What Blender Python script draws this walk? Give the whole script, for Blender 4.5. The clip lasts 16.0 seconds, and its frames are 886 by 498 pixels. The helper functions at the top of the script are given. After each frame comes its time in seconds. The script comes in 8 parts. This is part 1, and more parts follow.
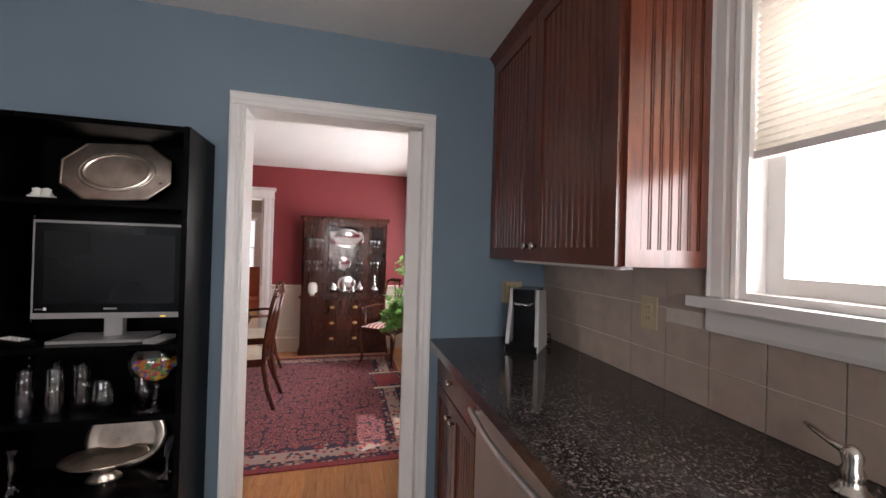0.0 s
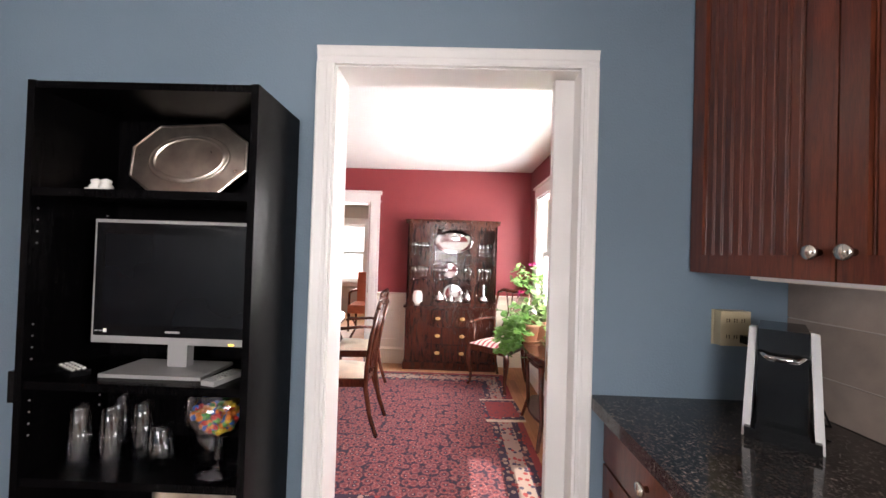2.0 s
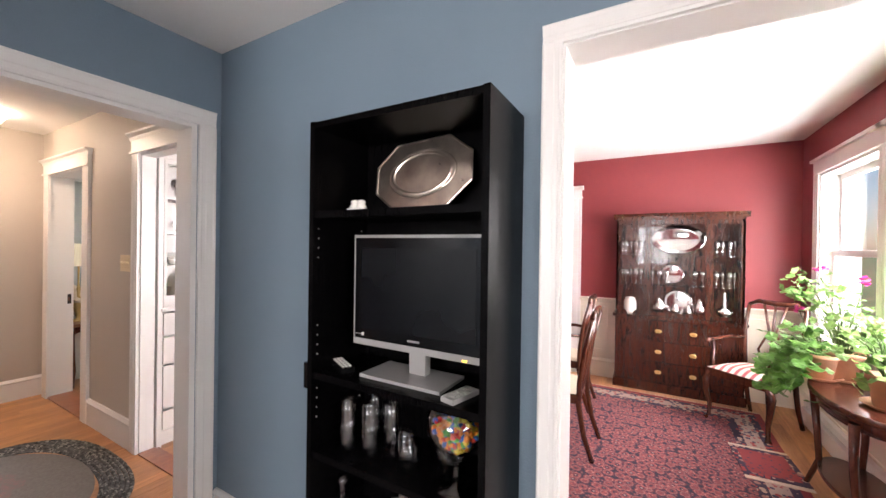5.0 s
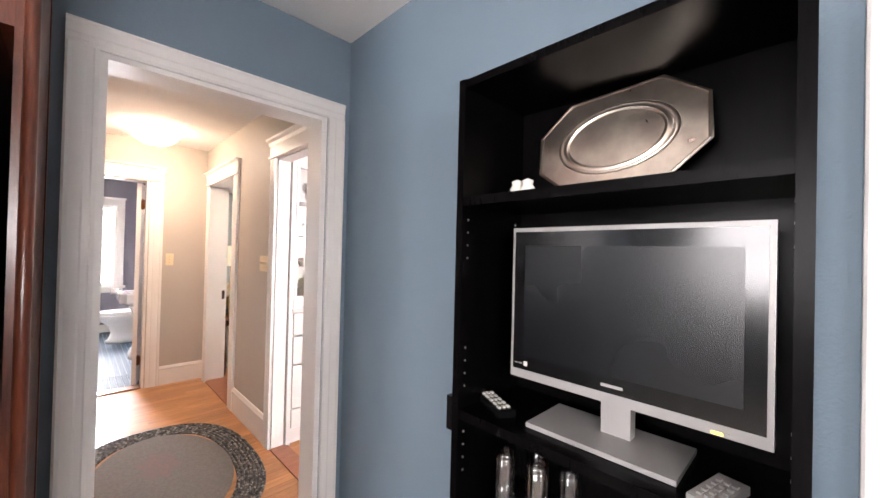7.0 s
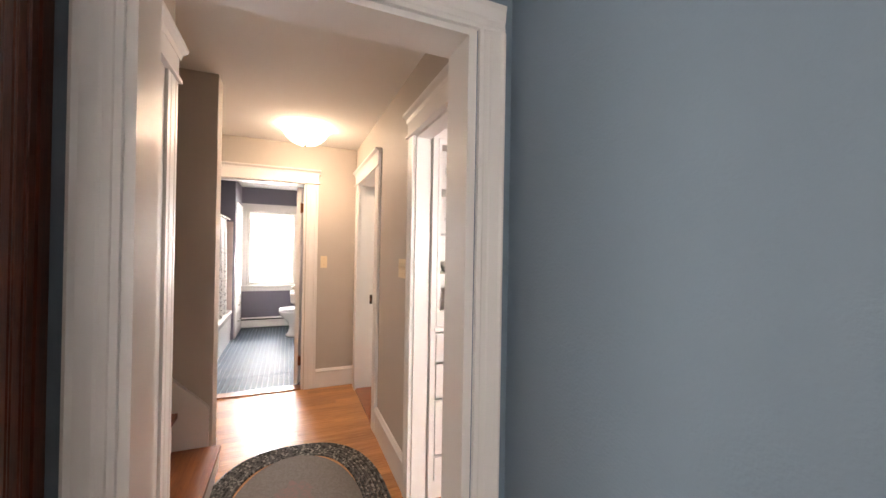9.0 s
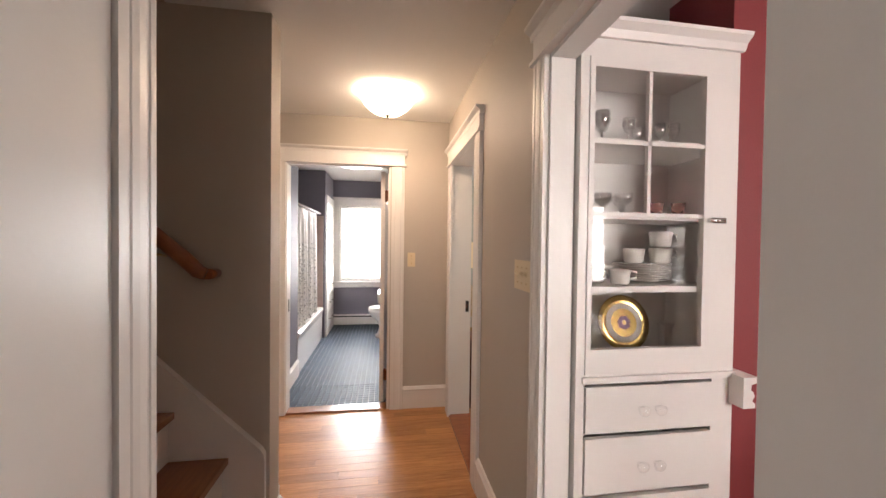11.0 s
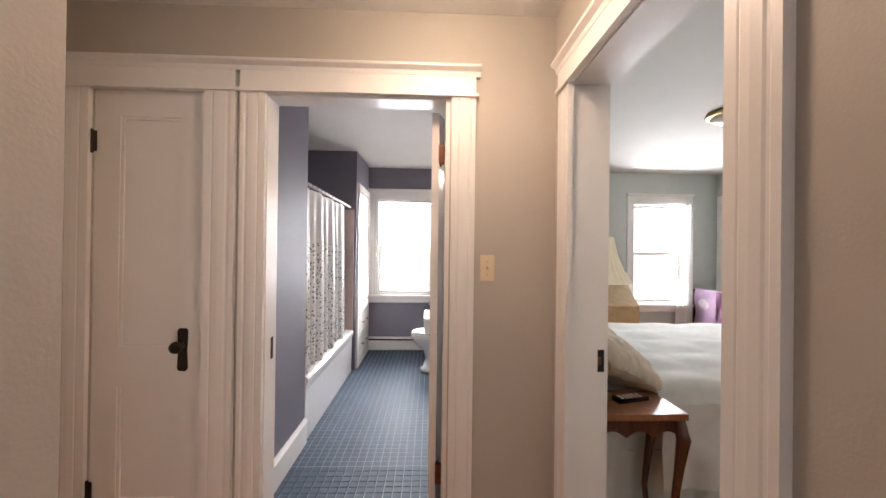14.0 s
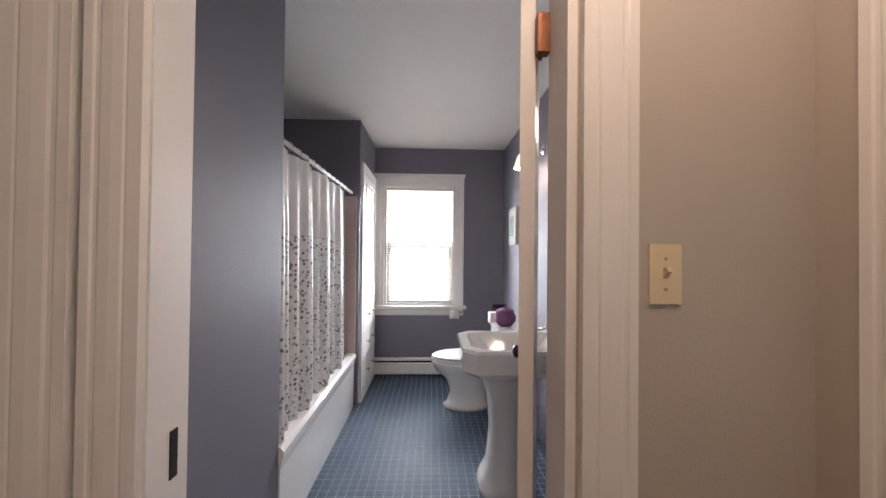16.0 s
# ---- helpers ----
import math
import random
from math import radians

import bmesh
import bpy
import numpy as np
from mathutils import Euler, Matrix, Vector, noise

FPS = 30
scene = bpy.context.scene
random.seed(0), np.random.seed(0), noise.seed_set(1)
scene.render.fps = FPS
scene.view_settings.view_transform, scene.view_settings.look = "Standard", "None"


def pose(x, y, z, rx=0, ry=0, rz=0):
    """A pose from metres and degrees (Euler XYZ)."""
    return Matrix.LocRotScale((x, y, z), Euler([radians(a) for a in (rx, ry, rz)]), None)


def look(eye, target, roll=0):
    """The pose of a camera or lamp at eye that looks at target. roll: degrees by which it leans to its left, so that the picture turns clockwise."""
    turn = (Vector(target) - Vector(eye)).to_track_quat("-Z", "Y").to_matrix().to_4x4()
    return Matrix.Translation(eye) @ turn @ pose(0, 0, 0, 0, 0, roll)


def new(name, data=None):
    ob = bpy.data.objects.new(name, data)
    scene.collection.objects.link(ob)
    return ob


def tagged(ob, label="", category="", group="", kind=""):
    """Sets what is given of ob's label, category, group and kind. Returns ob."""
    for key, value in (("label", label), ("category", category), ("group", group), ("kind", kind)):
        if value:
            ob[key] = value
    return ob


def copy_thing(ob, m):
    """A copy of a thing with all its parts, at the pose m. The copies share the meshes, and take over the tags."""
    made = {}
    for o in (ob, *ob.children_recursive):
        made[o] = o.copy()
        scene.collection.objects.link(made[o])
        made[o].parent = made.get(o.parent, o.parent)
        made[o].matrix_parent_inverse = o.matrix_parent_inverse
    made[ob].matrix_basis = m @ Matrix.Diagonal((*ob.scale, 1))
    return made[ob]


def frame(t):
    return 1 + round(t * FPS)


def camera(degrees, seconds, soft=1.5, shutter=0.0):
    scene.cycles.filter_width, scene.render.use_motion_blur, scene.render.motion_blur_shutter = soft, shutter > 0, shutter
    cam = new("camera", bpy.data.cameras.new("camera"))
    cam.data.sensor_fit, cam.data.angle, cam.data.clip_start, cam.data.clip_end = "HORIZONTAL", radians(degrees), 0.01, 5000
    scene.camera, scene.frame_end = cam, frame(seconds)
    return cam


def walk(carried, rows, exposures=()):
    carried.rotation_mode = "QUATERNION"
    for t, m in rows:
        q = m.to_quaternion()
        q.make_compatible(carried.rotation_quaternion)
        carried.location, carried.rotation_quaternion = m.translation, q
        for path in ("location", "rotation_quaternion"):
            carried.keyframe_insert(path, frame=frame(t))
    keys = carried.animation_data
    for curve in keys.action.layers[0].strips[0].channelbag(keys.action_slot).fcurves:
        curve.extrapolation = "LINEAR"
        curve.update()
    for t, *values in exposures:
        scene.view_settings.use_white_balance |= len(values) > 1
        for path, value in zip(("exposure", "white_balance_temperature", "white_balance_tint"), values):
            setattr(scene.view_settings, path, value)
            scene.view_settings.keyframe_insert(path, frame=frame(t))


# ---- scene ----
cam = camera(100.3, 16.0)
PATH = [
    (0, (0.078, 0.114, 1.382), (0.571, 2.052, 1.396), 1.6),
    (0.5, (0.077, 0.321, 1.366), (0.457, 2.284, 1.39), 1.6),
    (1, (0.064, 0.51, 1.361), (0.322, 2.494, 1.392), 1.8),
    (1.5, (0.045, 0.641, 1.372), (0.157, 2.638, 1.403), 2.2),
    (2, (0.012, 0.727, 1.386), (-0.028, 2.726, 1.413), 1.8),
    (2.5, (-0.016, 0.771, 1.391), (-0.213, 2.761, 1.411), 1.9),
    (3, (-0.038, 0.787, 1.401), (-0.395, 2.754, 1.405), 1.9),
    (3.1, (-0.037, 0.793, 1.407), (-0.428, 2.755, 1.414), 1.6),
    (3.5, (-0.074, 0.823, 1.429), (-0.593, 2.755, 1.418), 1.2),
    (4, (-0.101, 0.847, 1.44), (-0.787, 2.726, 1.422), 1.0),
    (4.5, (-0.117, 0.836, 1.414), (-0.973, 2.643, 1.416), 0.7),
    (4.7, (-0.135, 0.846, 1.422), (-1.049, 2.625, 1.419), 0.7),
    (7, (-0.519, 1.029, 1.394), (-1.936, 2.439, 1.413), 1.4),
    (7.5, (-0.669, 1.128, 1.394), (-2.229, 2.38, 1.4), 0.7),
    (8, (-0.824, 1.204, 1.373), (-2.5, 2.294, 1.393), 0.8),
    (8.5, (-1.023, 1.288, 1.385), (-2.793, 2.219, 1.396), 0.6),
    (9, (-1.229, 1.383, 1.393), (-3.075, 2.153, 1.401), 1.0),
    (11.3, (-2.152, 1.511, 1.402), (-4.134, 1.778, 1.389), 1.0),
    (11.5, (-2.25, 1.523, 1.372), (-4.235, 1.77, 1.374), 1.2),
    (12, (-2.468, 1.505, 1.365), (-4.456, 1.727, 1.357), 0.9),
    (12.5, (-2.702, 1.496, 1.352), (-4.694, 1.678, 1.346), 1.1),
    (13, (-2.951, 1.502, 1.344), (-4.947, 1.619, 1.341), 0.9),
    (13.5, (-3.183, 1.491, 1.332), (-5.181, 1.569, 1.338), 1.1),
    (14, (-3.442, 1.447, 1.334), (-5.44, 1.519, 1.342), 0.7),
    (14.5, (-3.69, 1.397, 1.33), (-5.69, 1.45, 1.34), 0.7),
    (15, (-3.94, 1.361, 1.329), (-5.939, 1.383, 1.336), 0.5),
    (15.5, (-4.18, 1.301, 1.302), (-6.179, 1.328, 1.319), 0.3),
    (16, (-4.408, 1.25, 1.293), (-6.407, 1.309, 1.318), 0.6),
]
EXPOSURES = [
    (0.0, -0.85, 6450, 13.0),
    (0.5, -0.5, 6450, 13.0),
    (1.0, -0.15, 6450, 13.0),
    (1.5, 0.05, 6450, 13.0),
    (2.5, 0.1, 6450, 13.0),
    (3.5, 0.15, 6450, 13.0),
    (4.5, 0.2, 6450, 13.0),
    (7.0, 0.8, 6486, 13.7),
    (8.0, 0.75, 6500, 14.0),
    (9.0, 0.4, 7000, 13.0),
    (10.3, 0.15, 6896, 12.5),
    (11.5, -0.2, 6800, 12.0),
    (12.2, -0.05, 6700, 12.0),
    (13.5, -0.08, 6500, 12.0),
    (14.5, -0.52, 6350, 12.0),
    (15.0, -0.68, 6280, 12.0),
    (16.0, -0.7, 6280, 12.0),
]
walk(cam, [(t, look(eye, target, roll)) for t, eye, target, roll in PATH], EXPOSURES)

# ---- world, sun, large lights ----
world = bpy.data.worlds.new("sky")
scene.world = world
world.use_nodes = True
_sky = world.node_tree.nodes.new("ShaderNodeTexSky")
_sky.sky_type = 'NISHITA'
_sky.sun_disc = False
_sky.sun_elevation = radians(63)
_sky.sun_rotation = radians(70)
world.node_tree.links.new(_sky.outputs[0], world.node_tree.nodes["Background"].inputs[0])
world.node_tree.nodes["Background"].inputs[1].default_value = 0.12

_sun = bpy.data.lights.new("sun", 'SUN')
_sun.energy, _sun.angle, _sun.color = 5.0, radians(0.6), (1.0, 0.95, 0.86)
new("sun", _sun).matrix_world = look((7.0, 5.2, 13.5), (0.7, 3.0, 0.6))


def window_light(name, eye, target, w, h, watts, color=(1.0, 0.955, 0.95)):
    """The sky's light in a window's opening."""
    d = bpy.data.lights.new(name, 'AREA')
    d.shape, d.size, d.size_y, d.energy, d.color = 'RECTANGLE', w, h, watts, color
    new(name, d).matrix_world = look(eye, target)


window_light("kitchen_window_light", (1.50, 0.35, 1.75), (0, 0.35, 1.75), 1.5, 1.3, 165)
window_light("kitchen_south_light", (-0.6, -2.85, 1.55), (-0.6, 0, 1.55), 1.7, 1.15, 115)
window_light("dining_window_light", (1.42, 3.95, 1.45), (0, 3.95, 1.45), 2.6, 1.8, 380)
window_light("bathroom_window_light", (-8.72, 1.07, 1.40), (-7, 1.07, 1.40), 1.0, 1.5, 410, (0.95, 0.96, 1.0))
window_light("bedroom_window_light", (-8.86, 4.66, 1.35), (-7, 4.66, 1.35), 1.0, 1.7, 300, (0.95, 0.97, 1.0))
window_light("living_window_light", (-2.0, 9.35, 1.4), (-2.0, 8, 1.4), 2.2, 1.6, 140)
_hl = bpy.data.lights.new("hall_bulb", 'POINT')
_hl.energy, _hl.color, _hl.shadow_soft_size = 7.5, (1.0, 0.69, 0.51), 0.07
new("hall_bulb", _hl).location = (-4.585, 1.50, 2.33)
_hd = bpy.data.lights.new("hall_bowl_light", 'AREA')
_hd.shape, _hd.size, _hd.energy, _hd.color = 'DISK', 0.36, 7.5, (1.0, 0.69, 0.51)
new("hall_bowl_light", _hd).matrix_world = look((-4.585, 1.50, 2.235), (-4.585, 1.50, 0))
_sl = bpy.data.lights.new("sconce_bulb", 'POINT')
_sl.energy, _sl.color, _sl.shadow_soft_size = 9, (1.0, 0.72, 0.42), 0.04
for _x in (-6.95, -5.95):
    _bl = bpy.data.lights.new("bathroom_sconce_bulb", 'POINT')
    _bl.energy, _bl.color, _bl.shadow_soft_size = 7, (1.0, 0.80, 0.62), 0.05
    new("bathroom_sconce_bulb", _bl).location = (_x, 1.88, 1.86)
new("sconce_bulb", _sl).location = (-3.55, 3.90, 1.66)


# ---- materials ----
def nodes_of(name):
    m = bpy.data.materials.new(name)
    m.use_nodes = True
    return m, m.node_tree.nodes, m.node_tree.links, m.node_tree.nodes["Principled BSDF"]


def coords(n, l, scale=(1, 1, 1)):
    c = n.new("ShaderNodeTexCoord")
    mp = n.new("ShaderNodeMapping")
    mp.inputs["Scale"].default_value = scale
    l.new(c.outputs["Object"], mp.inputs[0])
    return mp.outputs[0]


def ramp(n, stops):
    r = n.new("ShaderNodeValToRGB")
    while len(r.color_ramp.elements) < len(stops):
        r.color_ramp.elements.new(0.5)
    for e, (p, c) in zip(r.color_ramp.elements, stops):
        e.position, e.color = p, (*c, 1)
    return r


def shade_of(c, k):
    return tuple(min(1, v * k) for v in c)


def surface(name, color, rough=0.5, vary=0.06, scale=3.0, grain=120.0, bump=0.02, metal=0.0, coat=0.0, stretch=(1, 1, 1), spec=0.5):
    """Paint, plaster, metal, plastic: two scales of variation and a fine relief."""
    m, n, l, p = nodes_of(name)
    co = coords(n, l, stretch)
    big, fine = n.new("ShaderNodeTexNoise"), n.new("ShaderNodeTexNoise")
    for t, s in ((big, scale), (fine, grain)):
        t.inputs["Scale"].default_value, t.inputs["Detail"].default_value = s, 4
        l.new(co, t.inputs["Vector"])
    r = ramp(n, [(0.3, shade_of(color, 1 - vary)), (0.7, shade_of(color, 1 + vary))])
    l.new(big.outputs["Fac"], r.inputs[0])
    l.new(r.outputs[0], p.inputs["Base Color"])
    rr = n.new("ShaderNodeMapRange")
    rr.inputs["To Min"].default_value, rr.inputs["To Max"].default_value = max(0.02, rough * 0.85), min(1, rough * 1.15)
    l.new(big.outputs["Fac"], rr.inputs["Value"])
    l.new(rr.outputs[0], p.inputs["Roughness"])
    if bump:
        b = n.new("ShaderNodeBump")
        b.inputs["Strength"].default_value, b.inputs["Distance"].default_value = 0.4, bump * 0.1
        l.new(fine.outputs["Fac"], b.inputs["Height"])
        l.new(b.outputs[0], p.inputs["Normal"])
    p.inputs["Metallic"].default_value = metal
    p.inputs["Coat Weight"].default_value = coat
    p.inputs["Specular IOR Level"].default_value = spec
    return m


def wood(name, dark, light, rough=0.35, along=(8, 1, 8), coat=0.2, scale=6.0, piece=0.12, spec=0.5):
    """Wood with stretched grain; the tone differs from piece to piece."""
    m, n, l, p = nodes_of(name)
    c = n.new("ShaderNodeTexCoord")
    info = n.new("ShaderNodeObjectInfo")
    add = n.new("ShaderNodeVectorMath")
    add.operation = 'MULTIPLY_ADD'
    comb = n.new("ShaderNodeCombineXYZ")
    for k in range(3):
        l.new(info.outputs["Random"], comb.inputs[k])
    l.new(comb.outputs[0], add.inputs[0])
    add.inputs[1].default_value = (37, 51, 29)
    l.new(c.outputs["Object"], add.inputs[2])
    mp = n.new("ShaderNodeMapping")
    mp.inputs["Scale"].default_value = along
    l.new(add.outputs[0], mp.inputs[0])
    g1, g2 = n.new("ShaderNodeTexNoise"), n.new("ShaderNodeTexNoise")
    for t, s, d in ((g1, scale, 5), (g2, scale * 6, 3)):
        t.inputs["Scale"].default_value, t.inputs["Detail"].default_value = s, d
        l.new(mp.outputs[0], t.inputs["Vector"])
    g1.inputs["Distortion"].default_value = 0.8
    mix = n.new("ShaderNodeMix")
    mix.inputs["Factor"].default_value = 0.35
    l.new(g1.outputs["Fac"], mix.inputs[2])
    l.new(g2.outputs["Fac"], mix.inputs[3])
    r = ramp(n, [(0.3, dark), (0.68, light)])
    l.new(mix.outputs[0], r.inputs[0])
    hsv = n.new("ShaderNodeHueSaturation")
    mr = n.new("ShaderNodeMapRange")
    mr.inputs["To Min"].default_value, mr.inputs["To Max"].default_value = 1 - piece, 1 + piece
    l.new(info.outputs["Random"], mr.inputs["Value"])
    l.new(mr.outputs[0], hsv.inputs["Value"])
    l.new(r.outputs[0], hsv.inputs["Color"])
    l.new(hsv.outputs[0], p.inputs["Base Color"])
    b = n.new("ShaderNodeBump")
    b.inputs["Strength"].default_value, b.inputs["Distance"].default_value = 0.25, 0.001
    l.new(g2.outputs["Fac"], b.inputs["Height"])
    l.new(b.outputs[0], p.inputs["Normal"])
    p.inputs["Roughness"].default_value = rough
    p.inputs["Specular IOR Level"].default_value = spec
    p.inputs["Coat Weight"].default_value = coat
    p.inputs["Coat Roughness"].default_value = 0.15
    return m


def glass(name, tint=(1, 1, 1), rough=0.0):
    m, n, l, p = nodes_of(name)
    p.inputs["Base Color"].default_value = (*tint, 1)
    p.inputs["Transmission Weight"].default_value = 1
    p.inputs["Roughness"].default_value = rough
    p.inputs["IOR"].default_value = 1.45
    return m


def thin_glass(name, gloss=0.12):
    """A window pane: clear, with a mirror film over it."""
    m, n, l, p = nodes_of(name)
    out = n["Material Output"]
    tr, gl, mix, fr = n.new("ShaderNodeBsdfTransparent"), n.new("ShaderNodeBsdfGlossy"), n.new("ShaderNodeMixShader"), n.new("ShaderNodeLayerWeight")
    gl.inputs["Roughness"].default_value = 0.02
    fr.inputs["Blend"].default_value = 0.25
    mr = n.new("ShaderNodeMapRange")
    mr.inputs["To Min"].default_value, mr.inputs["To Max"].default_value = gloss * 0.5, 0.9
    pw = n.new("ShaderNodeMath")
    pw.operation = 'POWER'
    pw.inputs[1].default_value = 2.2
    l.new(fr.outputs["Facing"], pw.inputs[0])
    l.new(pw.outputs[0], mr.inputs["Value"])
    l.new(mr.outputs[0], mix.inputs[0])
    l.new(tr.outputs[0], mix.inputs[1])
    l.new(gl.outputs[0], mix.inputs[2])
    l.new(mix.outputs[0], out.inputs["Surface"])
    return m


def glowing(name, color, strength, base=(0.9, 0.88, 0.84)):
    m, n, l, p = nodes_of(name)
    p.inputs["Base Color"].default_value = (*base, 1)
    p.inputs["Roughness"].default_value = 0.3
    p.inputs["Emission Color"].default_value = (*color, 1)
    p.inputs["Emission Strength"].default_value = strength
    return m


def granite(name):
    m, n, l, p = nodes_of(name)
    co = coords(n, l)
    v, s, b = n.new("ShaderNodeTexVoronoi"), n.new("ShaderNodeTexNoise"), n.new("ShaderNodeTexNoise")
    v.inputs["Scale"].default_value = 230
    s.inputs["Scale"].default_value, s.inputs["Detail"].default_value = 150, 5
    b.inputs["Scale"].default_value = 9
    for t in (v, s, b):
        l.new(co, t.inputs["Vector"])
    r1 = ramp(n, [(0.34, (0.014, 0.013, 0.014)), (0.48, (0.036, 0.032, 0.031)), (0.60, (0.085, 0.073, 0.068)), (0.76, (0.19, 0.165, 0.15))])
    l.new(s.outputs["Fac"], r1.inputs[0])
    sep = n.new("ShaderNodeSeparateColor")
    l.new(v.outputs["Color"], sep.inputs[0])
    r2 = ramp(n, [(0.0, (0.35, 0.35, 0.38)), (0.6, (0.8, 0.75, 0.72)), (1.0, (1.5, 1.35, 1.25))])
    l.new(sep.outputs[0], r2.inputs[0])
    mix = n.new("ShaderNodeMix")
    mix.data_type, mix.blend_type = 'RGBA', 'MULTIPLY'
    mix.inputs["Factor"].default_value = 1
    l.new(r1.outputs[0], mix.inputs[6])
    l.new(r2.outputs[0], mix.inputs[7])
    l.new(mix.outputs[2], p.inputs["Base Color"])
    p.inputs["Roughness"].default_value = 0.1
    return m


def cloth(name, color, through_light=0.5):
    """Thin fabric that lets daylight glow through."""
    m, n, l, p = nodes_of(name)
    d, t, mix = n.new("ShaderNodeBsdfDiffuse"), n.new("ShaderNodeBsdfTranslucent"), n.new("ShaderNodeMixShader")
    no = n.new("ShaderNodeTexNoise")
    no.inputs["Scale"].default_value = 40
    l.new(coords(n, l), no.inputs["Vector"])
    r = ramp(n, [(0.3, shade_of(color, 0.95)), (0.7, color)])
    l.new(no.outputs["Fac"], r.inputs[0])
    for s in (d, t):
        l.new(r.outputs[0], s.inputs["Color"])
    mix.inputs[0].default_value = through_light
    l.new(d.outputs[0], mix.inputs[1])
    l.new(t.outputs[0], mix.inputs[2])
    l.new(mix.outputs[0], n["Material Output"].inputs["Surface"])
    return m


WHITE = surface("white_trim_paint", (0.80, 0.775, 0.745), 0.34, 0.025, 2.5, 60, 0.008)
CEIL = surface("ceiling_paint", (0.80, 0.79, 0.77), 0.9, 0.02, 2, 90, 0.03)
BLUE = surface("blue_wall_paint", (0.165, 0.225, 0.280), 0.62, 0.05, 1.6, 140, 0.03)
RED = surface("red_wall_paint", (0.235, 0.032, 0.037), 0.55, 0.05, 1.6, 140, 0.03)
CREAM = surface("cream_panel_paint", (0.78, 0.72, 0.60), 0.42, 0.03, 2, 90, 0.02)
GREIGE = surface("greige_wall_paint", (0.49, 0.44, 0.385), 0.6, 0.04, 1.6, 140, 0.015)
MAUVE = surface("slate_purple_wall_paint", (0.165, 0.155, 0.190), 0.62, 0.05, 1.6, 140, 0.03)
SAGE = surface("pale_green_grey_paint", (0.52, 0.555, 0.53), 0.7, 0.03, 1.6, 140, 0.03)
BLACKWOOD = wood("black_stained_wood", (0.0015, 0.0015, 0.002), (0.0035, 0.003, 0.003), 0.27, (10, 10, 1), 0.0, 6.0, 0.12, 0.06)
CHERRY = wood("cherry_cabinet_wood", (0.050, 0.010, 0.005), (0.155, 0.038, 0.016), 0.30, (9, 9, 1), 0.25)
MAHOG = wood("mahogany_wood", (0.032, 0.009, 0.006), (0.12, 0.034, 0.017), 0.26, (7, 7, 1), 0.4)
HUTCHW = wood("dark_polished_mahogany", (0.016, 0.0045, 0.003), (0.075, 0.019, 0.009), 0.24, (7, 7, 1), 0.35)
OAK = wood("honey_oak_board", (0.33, 0.135, 0.045), (0.58, 0.285, 0.115), 0.38, (14, 1, 14), 0.10, 5.0, 0.16, 0.35)
OAKD = wood("stair_oak", (0.20, 0.065, 0.022), (0.36, 0.135, 0.05), 0.32, (1, 12, 12), 0.3, 5.0, 0.05)
RAILW = wood("handrail_wood", (0.20, 0.055, 0.018), (0.34, 0.115, 0.042), 0.28, (12, 2, 2), 0.3, 4.0)
GRANITE = granite("speckled_dark_granite")
TILE = surface("taupe_ceramic_tile", (0.42, 0.335, 0.28), 0.32, 0.10, 14, 60, 0.02)
GROUT = surface("grout", (0.62, 0.56, 0.50), 0.9, 0.06, 20, 200, 0.04)
STEEL = surface("brushed_steel", (0.58, 0.56, 0.53), 0.30, 0.05, 3, 90, 0.02, 1.0, 0, (1, 60, 1))
CHROME = surface("polished_chrome", (0.75, 0.74, 0.73), 0.10, 0.03, 5, 60, 0, 1.0)
NICKEL = surface("satin_nickel", (0.62, 0.58, 0.52), 0.25, 0.04, 9, 60, 0, 1.0)
SILVER = surface("tarnished_silver", (0.90, 0.74, 0.63), 0.29, 0.20, 16, 60, 0.006, 1.0)
BRASS = surface("aged_brass", (0.55, 0.38, 0.16), 0.30, 0.12, 12, 60, 0.02, 1.0)
GOLD = surface("gilt_rim", (0.80, 0.58, 0.22), 0.18, 0.1, 14, 60, 0.01, 1.0)
BRONZE = surface("dark_bronze", (0.030, 0.022, 0.017), 0.42, 0.2, 18, 80, 0.03, 0.6)
COPPER = surface("copper_hinge", (0.189, 0.086, 0.05), 0.38, 0.2, 22, 80, 0.03, 1.0)
BLACKP = surface("black_plastic", (0.006, 0.006, 0.0065), 0.16, 0.1, 8, 90, 0)
BLACKM = surface("black_appliance", (0.008, 0.008, 0.009), 0.22, 0.1, 8, 90, 0.01)
SCREEN = surface("lcd_screen", (0.004, 0.0045, 0.006), 0.27, 0.05, 2, 60, 0, 0, 0, (1, 1, 1), 0.5)
PALESILVER = surface("pale_silver_plastic", (0.62, 0.61, 0.59), 0.30, 0.03, 6, 90, 0.01, 0.1)
SILVERP = surface("silver_plastic", (0.36, 0.35, 0.34), 0.36, 0.03, 6, 90, 0.01, 0.15)
GREYP = surface("grey_plastic", (0.36, 0.35, 0.34), 0.42, 0.05, 6, 90, 0.01)
IVORY = surface("ivory_plastic", (0.74, 0.62, 0.42), 0.36, 0.03, 8, 90, 0.01)
IVORYD = surface("beige_outlet_plastic", (0.52, 0.43, 0.27), 0.40, 0.05, 8, 90, 0.01)
PORCELAIN = surface("white_porcelain", (0.82, 0.80, 0.77), 0.10, 0.02, 4, 60, 0, 0, 0.5)
CERAMIC = surface("white_ceramic", (0.78, 0.75, 0.70), 0.2, 0.04, 14, 60, 0.01)
GLASS = thin_glass("clear_glass", 0.24)
